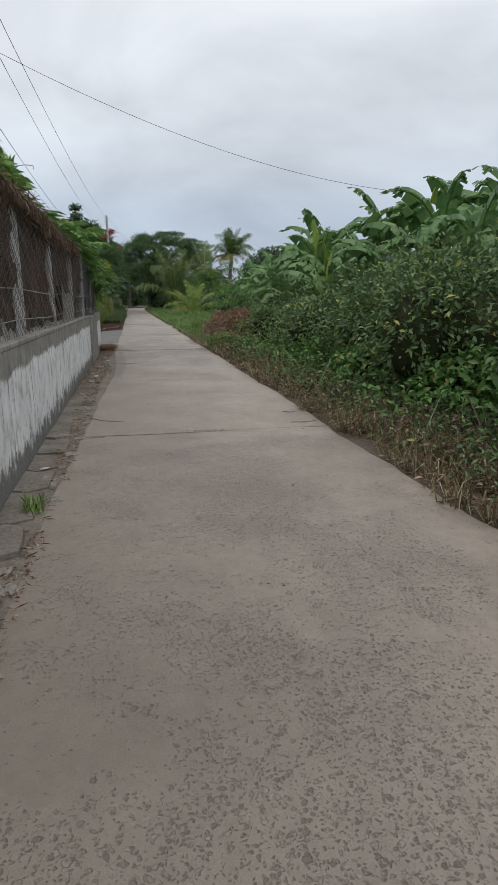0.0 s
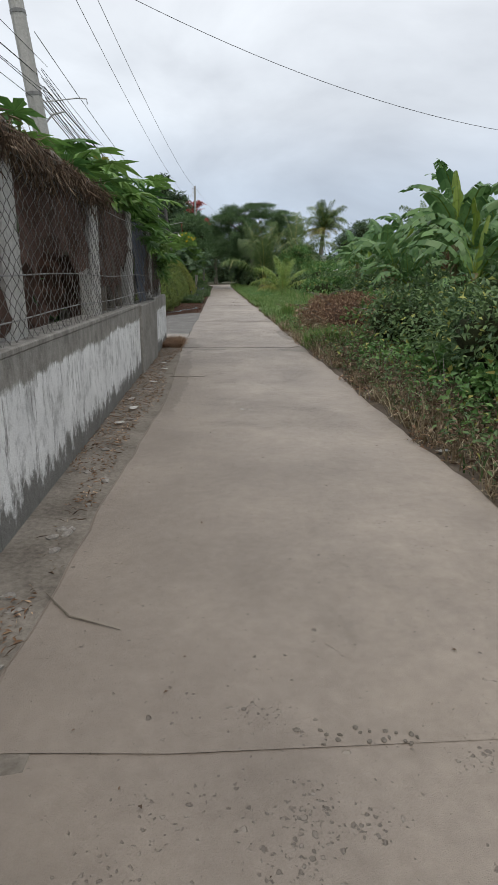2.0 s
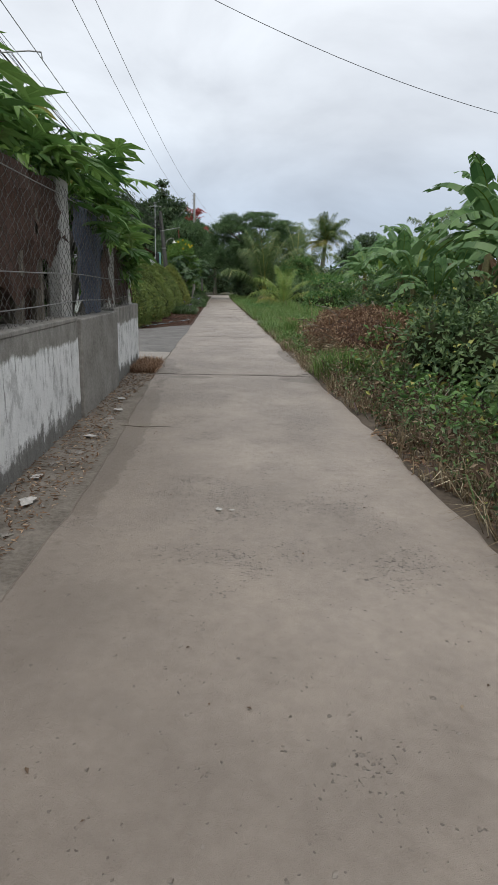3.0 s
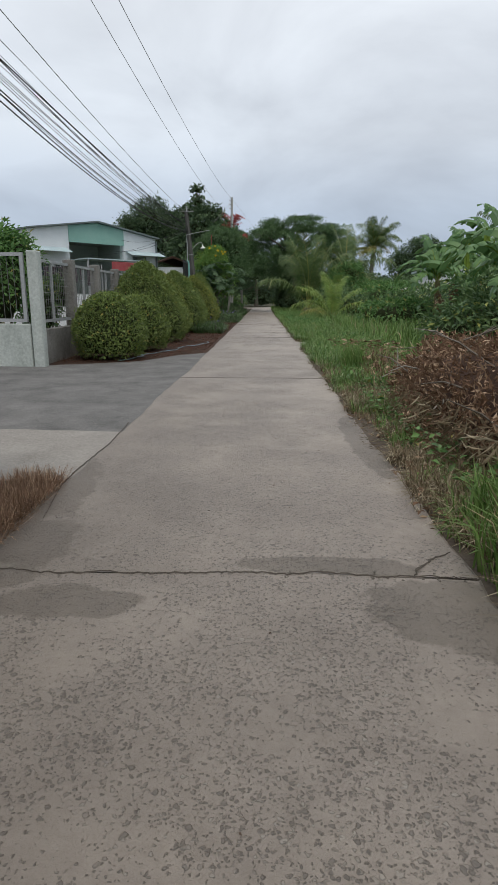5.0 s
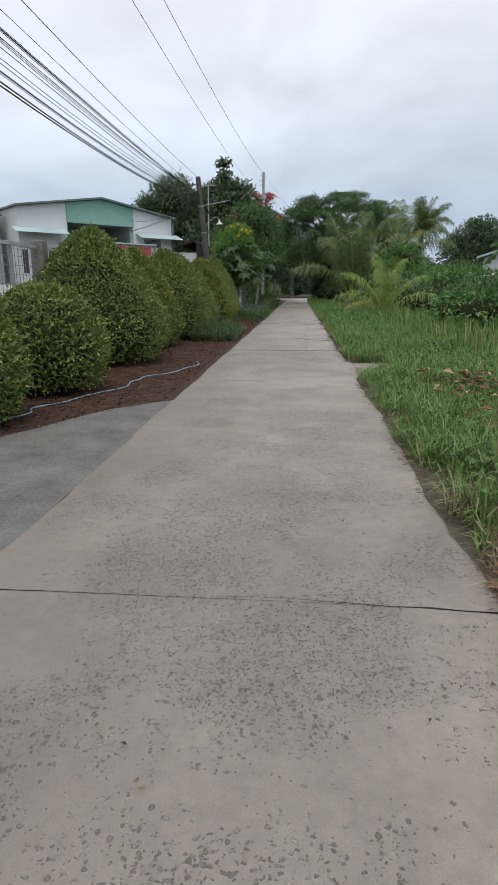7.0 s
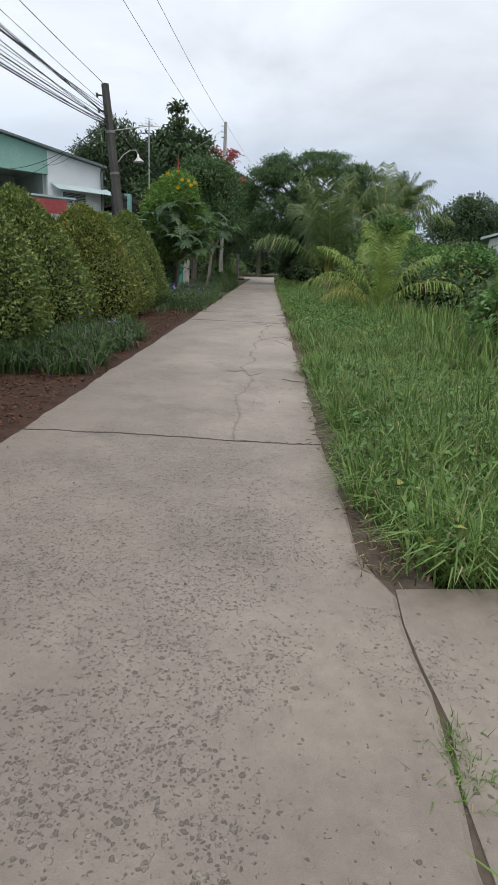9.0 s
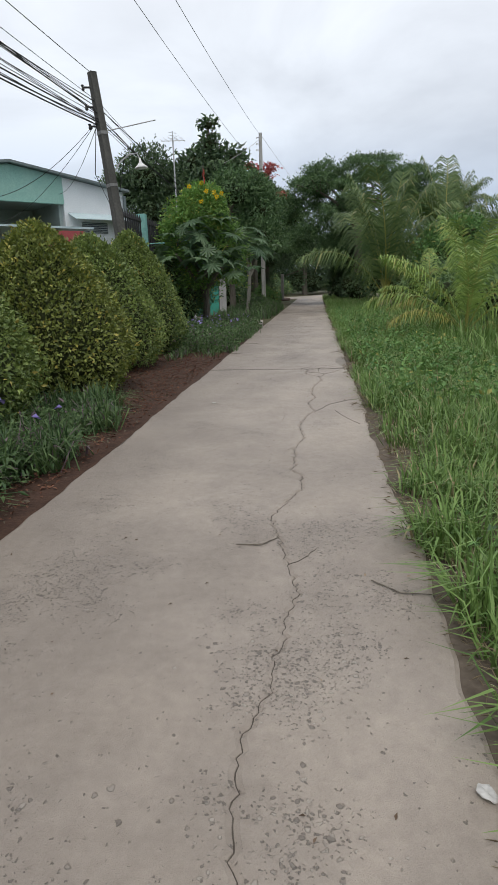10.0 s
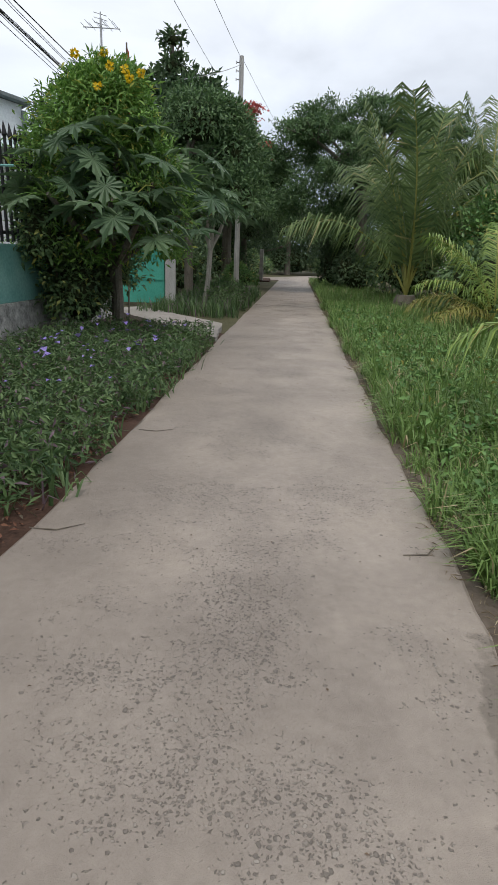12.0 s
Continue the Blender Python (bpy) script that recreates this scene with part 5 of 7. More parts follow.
for i in range(11):
    y0 = 14.5 + (0 if i == 0 else 1.47 + (i - 1) * 1.3)
    y1 = 15.83 + i * 1.3
    fr = bmesh.new()
    for z in (0.50, 1.24):
        box(fr, -1.91, -1.88, y0, y1, z, z + 0.035)
    box(fr, -1.91, -1.88, (y0 + y1) / 2 - 0.012, (y0 + y1) / 2 + 0.012, 0.535, 1.24)
    part("panel_frame", fr, M_STEEL, gw)
    ms = bmesh.new()
    q = y0 + 0.06
    while q < y1 - 0.02:
        tube(ms, [(-1.895, q, 0.52), (-1.895, q, 1.26)], 0.0035, 3, False)
        q += 0.075
    z = 0.6
    while z < 1.22:
        tube(ms, [(-1.893, y0, z), (-1.893, y1, z)], 0.003, 3, False)
        z += 0.09
    part("wire_panel", ms, M_WIRE, gw)
gp = thing("gate_panel", "grey steel framed mesh gate beside the corner post", "gate", pose(-1.93, 14.41, 0.0))
fr = bmesh.new()
for x0, x1, z0, z1 in ((-0.05, -0.01, 0.52, 1.32), (-2.2, -2.16, 0.52, 1.32), (-2.16, -0.05, 0.52, 0.56), (-2.16, -0.05, 1.28, 1.32), (-1.12, -1.08, 0.56, 1.28)):
    box(fr, x0, x1, -0.018, 0.018, z0, z1)
part("gate_frame", fr, M_STEEL, gp)
ms = bmesh.new()
for i in range(28):
    tube(ms, [(-0.06 - i * 0.075, 0, 0.56), (-0.06 - i * 0.075, 0, 1.28)], 0.0035, 3, False)
part("gate_bars", ms, M_WIRE, gp)
for i, (x, y, r, h) in enumerate([(-2.55, 14.85, 0.5, 1.62), (-3.3, 15.1, 0.55, 1.75), (-2.35, 15.9, 0.3, 1.1), (-4.2, 15.2, 0.55, 1.7)]):
    shrub("garden_shrub", "leafy garden shrub behind the mesh gate", pose(x, y, -0.04), [(0, 0, h * 0.62, r, r, h * 0.42), (0.2, 0.2, h * 0.8, r * 0.7, r * 0.7, h * 0.25)], L_SHRUB if i else L_WEED, 70 + i, 0.075, 0.6)

# ---- the mint and white house ----
hx, hy, hth = -7.10, 36.18, 44.6
house = thing("house", "single-storey mint and white house with shallow gabled sheet roof", "house", pose(hx, hy, 0, 0, 0, hth))
HWD, EAVE, APEX, REC = 3.35, 3.76, 4.26, 1.45


def gable_z(x):
    return APEX - (APEX - EAVE) * abs(x) / HWD


def prism(pts, y0, y1):
    bm = bmesh.new()
    a = [bm.verts.new((x, y0, z)) for x, z in pts]
    b = [bm.verts.new((x, y1, z)) for x, z in pts]
    bm.faces.new(a)
    bm.faces.new(b[::-1])
    for i in range(len(pts)):
        q = (i + 1) % len(pts)
        bm.faces.new((a[i], b[i], b[q], a[q]))
    return bm


part("front_wall", prism([(-HWD, -0.05), (-REC, -0.05), (-REC, gable_z(REC)), (-HWD, EAVE)], 0, 0.16), M_WHITE, house)
part("front_wall", prism([(REC, -0.05), (HWD, -0.05), (HWD, EAVE), (REC, gable_z(REC))], 0, 0.16), M_WHITE, house)
part("gable_band", prism([(-REC, 3.32), (REC, 3.32), (REC, gable_z(REC)), (0, APEX), (-REC, gable_z(REC))], -0.05, 0.12), M_MINT, house, "mint painted gable band")
part("side_wall", boxed(HWD - 0.16, HWD, 0.162, 7.0, -0.05, EAVE), M_WHITE, house)
part("side_wall", boxed(-HWD, -HWD + 0.16, 0.162, 7.0, -0.05, EAVE), M_WHITE, house)
part("recess_wall", boxed(-REC, -REC + 0.1, 0.162, 2.4, -0.05, 3.6), M_SHADEWALL, house)
part("recess_wall", boxed(REC - 0.1, REC, 0.162, 2.4, -0.05, 3.6), M_SHADEWALL, house)
part("recess_wall", boxed(-REC, REC, 2.4, 2.5, -0.05, 3.6), M_SHADEWALL, house)
part("recess_ceiling", boxed(-REC + 0.1, REC - 0.1, 0.14, 2.4, 3.4, 3.46), M_SHADEWALL, house)
part("back_wall", boxed(-HWD + 0.16, HWD - 0.16, 6.9, 7.0, -0.05, EAVE), M_WHITE, house)
for sgn in (1, -1):
    part("roof", prism([(0, APEX + 0.02), (sgn * (HWD + 0.12), EAVE - 0.005), (sgn * (HWD + 0.12), EAVE + 0.055), (0, APEX + 0.085)], -0.22, 7.2), M_ROOF, house)


def awning(x0, x1, z, out, drop):
    bm = bmesh.new()
    n = int((x1 - x0) / 0.05)
    ring = []
    for i in range(n + 1):
        x = x0 + (x1 - x0) * i / n
        dz = 0.012 * (1 if i % 2 else -1)
        ring.append([bm.verts.new((x, -0.005, z + dz)), bm.verts.new((x, -out, z - drop + dz)), bm.verts.new((x, -out, z - drop + dz - 0.008)), bm.verts.new((x, -0.005, z + dz - 0.008))])
    for a, b in zip(ring, ring[1:]):
        for q in range(4):
            bm.faces.new((a[q], b[q], b[(q + 1) % 4], a[(q + 1) % 4]))
    bm.faces.new(ring[0])
    bm.faces.new(ring[-1][::-1])
    return bm


part("awning", awning(1.55, 3.6, 3.10, 0.62, 0.22), M_TIN, house, "corrugated pale blue awning")
part("awning", awning(-3.6, -1.55, 3.05, 0.62, 0.22), M_TIN, house, "corrugated pale blue awning")
pipe = bmesh.new()
tube(pipe, [(3.36, -0.06, 3.65), (3.36, -0.06, 0.2)], 0.05, 8)
part("downpipe", pipe, M_ROOF, house)
vent = part("vent", boxed(1.95, 2.75, -0.02, -0.003, 2.55, 2.85), M_GLASS, house, "dark louvred vent")
for i in range(6):
    part("louvre", boxed(1.95, 2.75, -0.035, -0.022, 2.56 + i * 0.05, 2.58 + i * 0.05), M_SHADEWALL, vent)
for x0 in (-2.9, -2.2):
    w = part("window", boxed(x0, x0 + 0.5, -0.02, -0.003, 1.5, 2.3), M_GLASS, house)
    fr = bmesh.new()
    for a in ((x0 - 0.04, x0, 1.46, 2.34), (x0 + 0.5, x0 + 0.54, 1.46, 2.34), (x0, x0 + 0.5, 2.3, 2.34), (x0, x0 + 0.5, 1.46, 1.5), (x0 + 0.235, x0 + 0.265, 1.5, 2.3)):
        box(fr, a[0], a[1], -0.045, -0.003, a[2], a[3])
    part("window_frame", fr, M_STEEL, w)
canopy = thing("porch_canopy", "low sheet canopy with a faded red banner", "canopy", pose(hx, hy, 0, 0, 0, hth))
part("canopy_sheet", boxed(-1.4, 1.6, -1.6, -0.06, 2.50, 2.55), M_TIN, canopy)
for x in (-1.35, 0.1, 1.55):
    part("canopy_post", boxed(x - 0.03, x + 0.03, -1.56, -1.50, -0.05, 2.5), M_STEEL, canopy)
part("banner", boxed(-0.2, 1.3, -1.63, -1.605, 2.05, 2.44), M_REDSIGN, canopy, "faded red banner")
yard = thing("yard_wall", "white yard wall beside the house", "wall", kind="structure")
part("wall_panel", boxed(-6.5, -2.4, 24.0, 24.12, -0.1, 0.9), M_WHITE, yard)
wl_line = thing("washing_line", "dark clothes hanging on a washing line", "washing line", pose(-6.3, 29.0, 0))
ln = bmesh.new()
tube(ln, bend((-1.2, 0, 1.95), (1.2, 0.4, 1.95), 0.05, 8), 0.006, 4)
part("line", ln, M_WIRE, wl_line)
for x in (-1.2, 1.2):
    p_ = bmesh.new()
    tube(p_, [(x, 0.2 + 0.17 * x, -0.05), (x, 0.2 + 0.17 * x, 2.0)], 0.02, 6)
    part("line_post", p_, M_STEEL, wl_line)
for i in range(7):
    x = -0.75 + i * 0.25
    part("garment", boxed(x - 0.085, x + 0.085, 0.19 + 0.17 * x, 0.215 + 0.17 * x, 1.25 + 0.1 * (i % 3), 1.91, bevel=0.01), M_CLOTH, wl_line)
annex = thing("annex", "pale concrete annex with flat roof beside the house", "house", pose(-11.8, 33.2, 0, 0, 0, hth))
part("wall", boxed(-1.8, 1.8, 0, 4, -0.05, 3.5), M_SHADEWALL, annex)
part("roof", boxed(-1.9, 1.9, -0.15, 4.1, 3.502, 3.6), M_CEMENT, annex)

# ---- turquoise wall with black pickets ----
pf_ = thing("picket_fence", "black iron picket fence on a turquoise wall", "fence", pose(-2.2, 0, 0))
part("plinth", boxed(-0.09, 0.09, 30.2, 36.2, -0.08, 0.44, bevel=0.006), M_PEEL, pf_, "white plinth peeling to dark cement")
part("wall_base", boxed(-0.07, 0.07, 30.2, 36.2, 0.443, 1.05, bevel=0.006), M_TEAL, pf_, "turquoise painted wall")
for y in (31.8, 35.4):
    part("post", boxed(-0.08, 0.08, y - 0.08, y + 0.08, 0.44, 2.30, bevel=0.01), M_TEAL, pf_, "turquoise post")
for a, b in ((30.25, 31.7), (31.9, 35.3)):
    for z in (1.15, 1.9):
        part("rail", boxed(-0.015, 0.015, a, b, z, z + 0.035), M_BLACK, pf_)
picket = bmesh.new()
tube(picket, [(0, 0, 1.07), (0, 0, 2.12), (0, 0, 2.14), (0, 0, 2.27)], [0.018, 0.018, 0.032, 0.002], 5)
picket_me = mesh_bm("picket", picket, M_BLACK)
for a, b in ((30.25, 31.7), (31.9, 35.3)):
    y = a + 0.08
    while y < b - 0.04:
        ob = part("picket", picket_me, None, pf_)
        ob.matrix_local = Matrix.Translation((0.02, y, 0))
        y += 0.125
ol = bmesh.new()
tube(ol, [(0.0, 0, 0), (0.32, 0, 0.0)], 0.012, 6)
thing("iron_rod", "thin iron rod sticking out from the post", "rod", pose(-2.1, 31.8, 1.75), geo=ol, mat=M_TEAL)
gt = thing("green_gate", "green sheet-metal gate with a pale pillar", "gate", pose(-1.75, 38.6, 0, 0, 0, 8))
part("gate_leaf", boxed(-1.1, -0.12, -0.03, 0.03, 0.02, 1.7, bevel=0.008), M_GATE, gt)
for z in (0.5, 1.0, 1.4):
    part("gate_rail", boxed(-1.08, -0.14, -0.05, -0.032, z, z + 0.05), M_GATE, gt)
part("pillar", boxed(-0.1, 0.12, -0.1, 0.1, -0.08, 1.85, bevel=0.01), M_POST, gt, "pale cement pillar")
sh_ = thing("far_house", "small far house with tiled gable roof behind the fence", "house", pose(-4.2, 40.8, 0, 0, 0, 20))
part("wall", boxed(-1.4, 1.4, 0, 3, -0.05, 2.5), M_WHITE, sh_)
part("roof", prism([(-1.6, 2.45), (0, 3.1), (1.6, 2.45), (0, 2.98)], -0.2, 3.2), M_RED, sh_)
ant = thing("tv_antenna", "tall thin pole with a television antenna", "antenna", pose(-3.08, 38.68, 0))
m_ = bmesh.new()
tube(m_, [(0, 0, -0.05), (0, 0, 5.3)], 0.022, 6)
part("mast", m_, M_STEEL, ant)
m_ = bmesh.new()
tube(m_, [(-0.35, 0, 5.15), (0.35, 0.1, 5.15)], 0.010, 5)
part("boom", m_, M_STEEL, ant)
for i in range(9):
    m_ = bmesh.new()
    x = -0.33 + i * 0.08
    tube(m_, [(x, -0.18 - 0.01 * i, 5.16 + 0.05 * (i % 2)), (x, 0.18 + 0.01 * i, 5.16 + 0.05 * (i % 2))], 0.006, 4)
    part("element", m_, M_STEEL, ant)
m_ = bmesh.new()
for z in (5.2, 5.28, 5.36):
    tube(m_, [(-0.1, -0.1, z), (0.1, 0.1, z)], 0.006, 4)
tube(m_, [(0, 0, 5.2), (0, 0, 5.4)], 0.012, 4)
part("reflector", m_, M_STEEL, ant)
fl = thing("flag", "plain red flag on a slim pole", "flag", pose(-1.55, 34.7, 0))
m_ = bmesh.new()
tube(m_, [(0, 0, -0.05), (0.08, 0, 3.66)], 0.012, 5)
part("flag_pole", m_, M_BARK, fl)
m_ = bmesh.new()
gr = [[m_.verts.new((0.08 + 0.02 * math.sin(3 * v + u), 0.0 + 0.03 * u * (1 + 0.2 * v) - 0.06 * math.sin(1.5 * v), 3.62 - 0.13 * v - 0.05 * u)) for u in range(5)] for v in range(6)]
for a, b in zip(gr, gr[1:]):
    for q in range(4):
        m_.faces.new((a[q], a[q + 1], b[q + 1], b[q]))
part("flag_cloth", m_, M_REDCLOTH, fl, "red cloth")


# ---- clipped bushes along the drive and lane ----
BUSHES = [(-1.23, 15.45, 0.84, 0.50, L_HEDGE), (-1.13, 16.75, 0.82, 0.50, L_HEDGE), (-1.40, 18.75, 1.44, 0.84, L_HEDGE), (-1.42, 20.55, 1.34, 0.66, L_HEDGE_WARM), (-1.32, 22.1, 1.42, 0.74, L_HEDGE),
          (-1.42, 23.55, 1.42, 0.80, L_HEDGE), (-1.20, 25.1, 1.42, 0.76, L_HEDGE_WARM), (-1.38, 26.75, 1.45, 0.80, L_HEDGE), (-1.40, 28.3, 1.62, 0.72, L_HEDGE)]
for i, (x, y, h, r, m) in enumerate(BUSHES):
    clipped_bush("clipped_bush", "round low clipped green bush" if h < 1 else ("tall egg-shaped clipped bush turning yellow" if m is L_HEDGE_WARM else "tall egg-shaped clipped dark green bush"),
                 pose(x, y, -0.02, 0, 0, i * 40), h, r, m, 200 + i, 0.037, 10000 if h < 1 else 25000)

# litter, strap-leaved clumps and violet flowers in the bed
scatter_leaves("red_leaf_litter", "fallen red-brown leaves under the bushes", -1.9, -0.03, 14.9, 31.0, 26000, 0.026, L_MULCH, -0.015, 0.008, edge=lambda x, y: (y > 16.4) | (x < -0.38 - (15.9 - y) * 0.45))
for y0, y1, x0, x1, c in ((21.5, 22.9, -0.75, -0.12, 3200), (22.9, 24.4, -0.85, -0.2, 2600), (27.4, 29.0, -0.7, -0.15, 420), (28.1, 33.2, -1.6, 0.02, 2600)):
    grass_patch("strap_leaf_plants", "clump of dark strap-leaved bedding plants", x0, x1, y0, y1, c, 0.12, 0.32 if y1 < 25 else 0.20, L_GRASS_DARK, 0.010, 1.2, z=-0.02, clump=0.16, category="bedding plants")
scatter_leaves("bedding_foliage", "low dark narrow-leaved bedding plants", -1.8, 0.06, 28.0, 33.2, 31000, 0.05, L_GRASS_DARK, 0.0, 0.24, category="bedding plants", aspect=0.28, flat=0.3, edge=lambda x, y: x < -0.01 + 0.06 * np.sin(y * 5.1) + 0.05 * np.sin(y * 13))
scatter_leaves("bedding_foliage", "low dark narrow-leaved bedding plants", -0.8, -0.12, 21.2, 25.2, 5200, 0.045, L_GRASS_DARK, 0.0, 0.2, category="bedding plants", aspect=0.28, flat=0.3, edge=lambda x, y: (np.sin(y * 1.7 + 0.6) > -0.1) & (x < -0.2 + 0.08 * np.sin(y * 4)))
scatter_leaves("violet_flowers", "violet flowers among the bedding plants", -1.3, -0.15, 28.9, 32.6, 60, 0.045, L_PURPLE, 0.24, 0.34, category="flowers", aspect=1.0)
scatter_leaves("violet_flowers", "violet flowers among the bedding plants", -0.9, -0.3, 21.3, 24.5, 9, 0.04, L_PURPLE, 0.2, 0.3, category="flowers", aspect=1.0)
grass_patch("weedy_grass", "weedy grass beyond the entrance slab", -1.9, -0.1, 36.2, 44.0, 6000, 0.15, 0.4, L_GRASS_DARK, 0.012, 0.5, clump=0.2)
shrub("low_shrub", "low grey-green shrub beside the lane", pose(-0.55, 38.5, -0.04), [(0, 0, 0.25, 0.4, 0.9, 0.28), (-0.3, 1.6, 0.28, 0.45, 0.8, 0.3)], L_GRASS_DARK, 301, 0.07, 0.6, aspect=0.25)
shrub("low_shrub", "rounded green shrub where the lane narrows", pose(-1.0, 48.5, -0.04), [(0, 0, 0.3, 0.5, 0.8, 0.35), (-0.5, 1.5, 0.45, 0.5, 0.8, 0.45)], L_WEED, 302, 0.09, 0.6)
scatter_leaves("loose_gravel", "loose grey grit and gravel on the side drive", -4.5, 0.0, 11.0, 16.0, 8000, 0.007, M_STONE, -0.009, -0.006, category="gravel", aspect=0.8, flat=0.7, edge=lambda x, y: (x < -0.02) & (y < 14.4 + 0.9 * np.clip(x + 1.6, 0.0, 1.6)))
scatter_leaves("straw_litter", "pale dry straw and dead stems at the wall's foot", -1.95, -1.15, 30.2, 32.4, 2600, 0.07, L_DRY, 0.0, 0.08, aspect=0.08, flat=0.8)
hose = bmesh.new()
tube(hose, [(-1.05 + 0.028 * i + 0.07 * math.sin(i * 0.5) + 0.03 * math.sin(i * 1.3), 15.1 + 0.11 * i + 0.10 * math.sin(i * 0.45), -0.004) for i in range(34)], 0.0065, 5)
thing("garden_hose", "thin faded blue hose lying on the bed", "hose", geo=hose, mat=M_HOSE)

# ---- the flowering tree and papaya at the lane's edge ----
lobed_plant("papaya_tree", "young papaya tree with drooping lobed leaves", "tree", pose(-1.38, 33.5, -0.04),
            [(0.35, -0.9, 2.1), (0.75, -0.9, 1.75), (0.0, -1.1, 1.9), (0.4, -1.3, 1.55), (0.9, -0.3, 1.9), (-0.3, -1.2, 1.6), (0.65, -1.2, 1.35), (1.0, -0.5, 1.5)], 0.33, L_PAPAYA, (0, 0, 0), 77, M_BARK, 0.05, leaves_per=10, fork=(0.05, -0.2, 0.85), hang=(-5, 55))
yt = tree("yellow_flowering_tree", "yellow-flowering shrub tree behind the papaya leaves", pose(-1.25, 33.2, -0.04), 2.5, 0.05, 6,
          [(-0.05, -0.3, 2.45, 0.66, 0.6, 0.5), (-0.45, -0.2, 1.85, 0.66, 0.6, 0.6), (0.35, -0.2, 1.8, 0.6, 0.6, 0.6), (0.05, -0.2, 2.72, 0.42, 0.4, 0.28), (-0.55, -0.1, 1.2, 0.6, 0.55, 0.55), (0.3, 0.0, 1.2, 0.6, 0.5, 0.4)], L_BRIGHT, 303, 0.08, 0.7, aspect=0.28)
shrub("wall_foot_shrub", "dark leafy shrub at the foot of the turquoise wall", pose(-1.75, 33.3, -0.04), [(0, 0, 0.6, 0.4, 0.7, 0.6), (0.1, 0.6, 0.9, 0.5, 0.5, 0.6), (-0.2, -0.5, 1.2, 0.3, 0.4, 0.5)], L_SHRUB, 304, 0.07, 0.7)
P = np.array([(-1.15, 32.7, 2.95), (-0.85, 32.4, 2.72), (-0.78, 32.3, 2.62), (-1.35, 32.4, 2.85), (-1.0, 32.4, 2.75), (-0.70, 32.45, 2.7), (-1.1, 32.3, 2.55)])
for p in P:
    n = 26
    d = sphere_dirs(n)
    me = leaf_cloud("petals", d * 0.015, d, sphere_dirs(n), 0.040, 0.03, L_YELLOW)
    f_ = part("flower_cluster", me, None, yt, "cluster of bright yellow flowers")
    f_.matrix_local = Matrix.Translation(Vector(p) - Vector((-1.25, 33.2, -0.04)))
lobed_plant("papaya_tree", "slender pale-stemmed tree with lobed leaves by the gate", "tree", pose(-0.95, 38.2, -0.04), [(0.15, 0, 2.1), (0.4, 0.3, 1.9), (-0.2, 0.2, 2.2), (0.1, -0.3, 1.8)], 0.42, L_PAPAYA, (0, 0, 0), 78, M_PALEBARK, 0.05, leaves_per=8, fork=(0.12, 0, 1.2))

# ---- trees on the house side ----
tree("street_tree", "leafy bright green tree behind the gate", pose(-1.7, 40.5, -0.04), 4.4, 0.10, 7, [(0.2, 0, 3.9, 1.0, 0.9, 0.7), (1.0, 0.2, 3.3, 0.85, 0.8, 0.7), (-0.8, 0.2, 3.2, 0.9, 0.8, 0.7), (0.9, 0.4, 4.1, 0.6, 0.6, 0.45), (1.2, -0.3, 2.4, 0.7, 0.6, 0.6), (0.2, -0.2, 2.5, 0.9, 0.8, 0.6), (-0.8, 0, 2.2, 0.8, 0.7, 0.6)], L_FEATHER, 311, 0.10, 0.7, core=True)
tree("dark_tree", "large dark round-headed tree behind the house", pose(-7.0, 49.5, -0.04), 6.6, 0.22, 6, [(0, 0, 6.1, 1.5, 1.5, 1.2), (1.6, 0.3, 5.6, 1.3, 1.3, 1.1), (-1.4, 0.3, 5.4, 1.2, 1.3, 1.1), (0.6, 0, 4.6, 1.9, 1.6, 1.1), (2.6, 0, 4.6, 1.2, 1.2, 1.2), (-0.5, 0, 3.4, 1.8, 1.5, 1.0), (2.0, 0, 3.2, 1.6, 1.4, 1.2)], L_TREE, 312, 0.17, 0.7, core=True)
tree("tall_tree", "tall tree with big dark leaves and a bare leader", pose(-3.5, 47.2, -0.04), 7.6, 0.2, 6, [(0.05, 0, 7.65, 0.42, 0.4, 0.28), (0.1, 0, 6.9, 0.55, 0.5, 0.35), (-0.5, 0, 6.2, 1.0, 0.9, 0.6), (0.9, 0, 6.1, 1.0, 0.9, 0.6), (0.2, 0, 5.3, 1.6, 1.4, 0.8), (0.9, -0.4, 4.3, 1.7, 1.3, 0.9), (-0.6, 0, 4.0, 1.4, 1.3, 0.9), (0.4, 0, 2.8, 1.6, 1.3, 1.0)], L_TREE, 313, 0.22, 0.7, core=True, aspect=0.5)
ft = tree("flame_tree", "flame tree topped with red blossom", pose(-2.0, 51.0, -0.04), 6.3, 0.2, 6, [(0, 0, 5.7, 1.1, 1.0, 0.55), (1.1, 0, 5.0, 1.1, 1.0, 0.6), (-0.9, 0, 5.2, 1.0, 1.0, 0.6), (0.6, 0, 4.1, 1.5, 1.3, 0.8), (1.9, 0.3, 4.2, 1.0, 1.0, 0.6), (0.8, 0, 3.0, 1.6, 1.3, 0.9), (-0.6, 0, 3.2, 1.3, 1.2, 0.9)], L_FEATHER, 314, 0.14, 0.75, core=True)
bl = [(0.05, -1.2, 6.35, 0.5, 0.4, 0.2), (0.75, -1.2, 6.0, 0.5, 0.4, 0.22), (0.4, -1.1, 5.75, 0.5, 0.3, 0.14), (1.0, -1.2, 6.3, 0.45, 0.4, 0.18), (1.5, -1.1, 5.1, 0.25, 0.3, 0.12), (1.9, -1.2, 4.75, 0.2, 0.2, 0.1)]
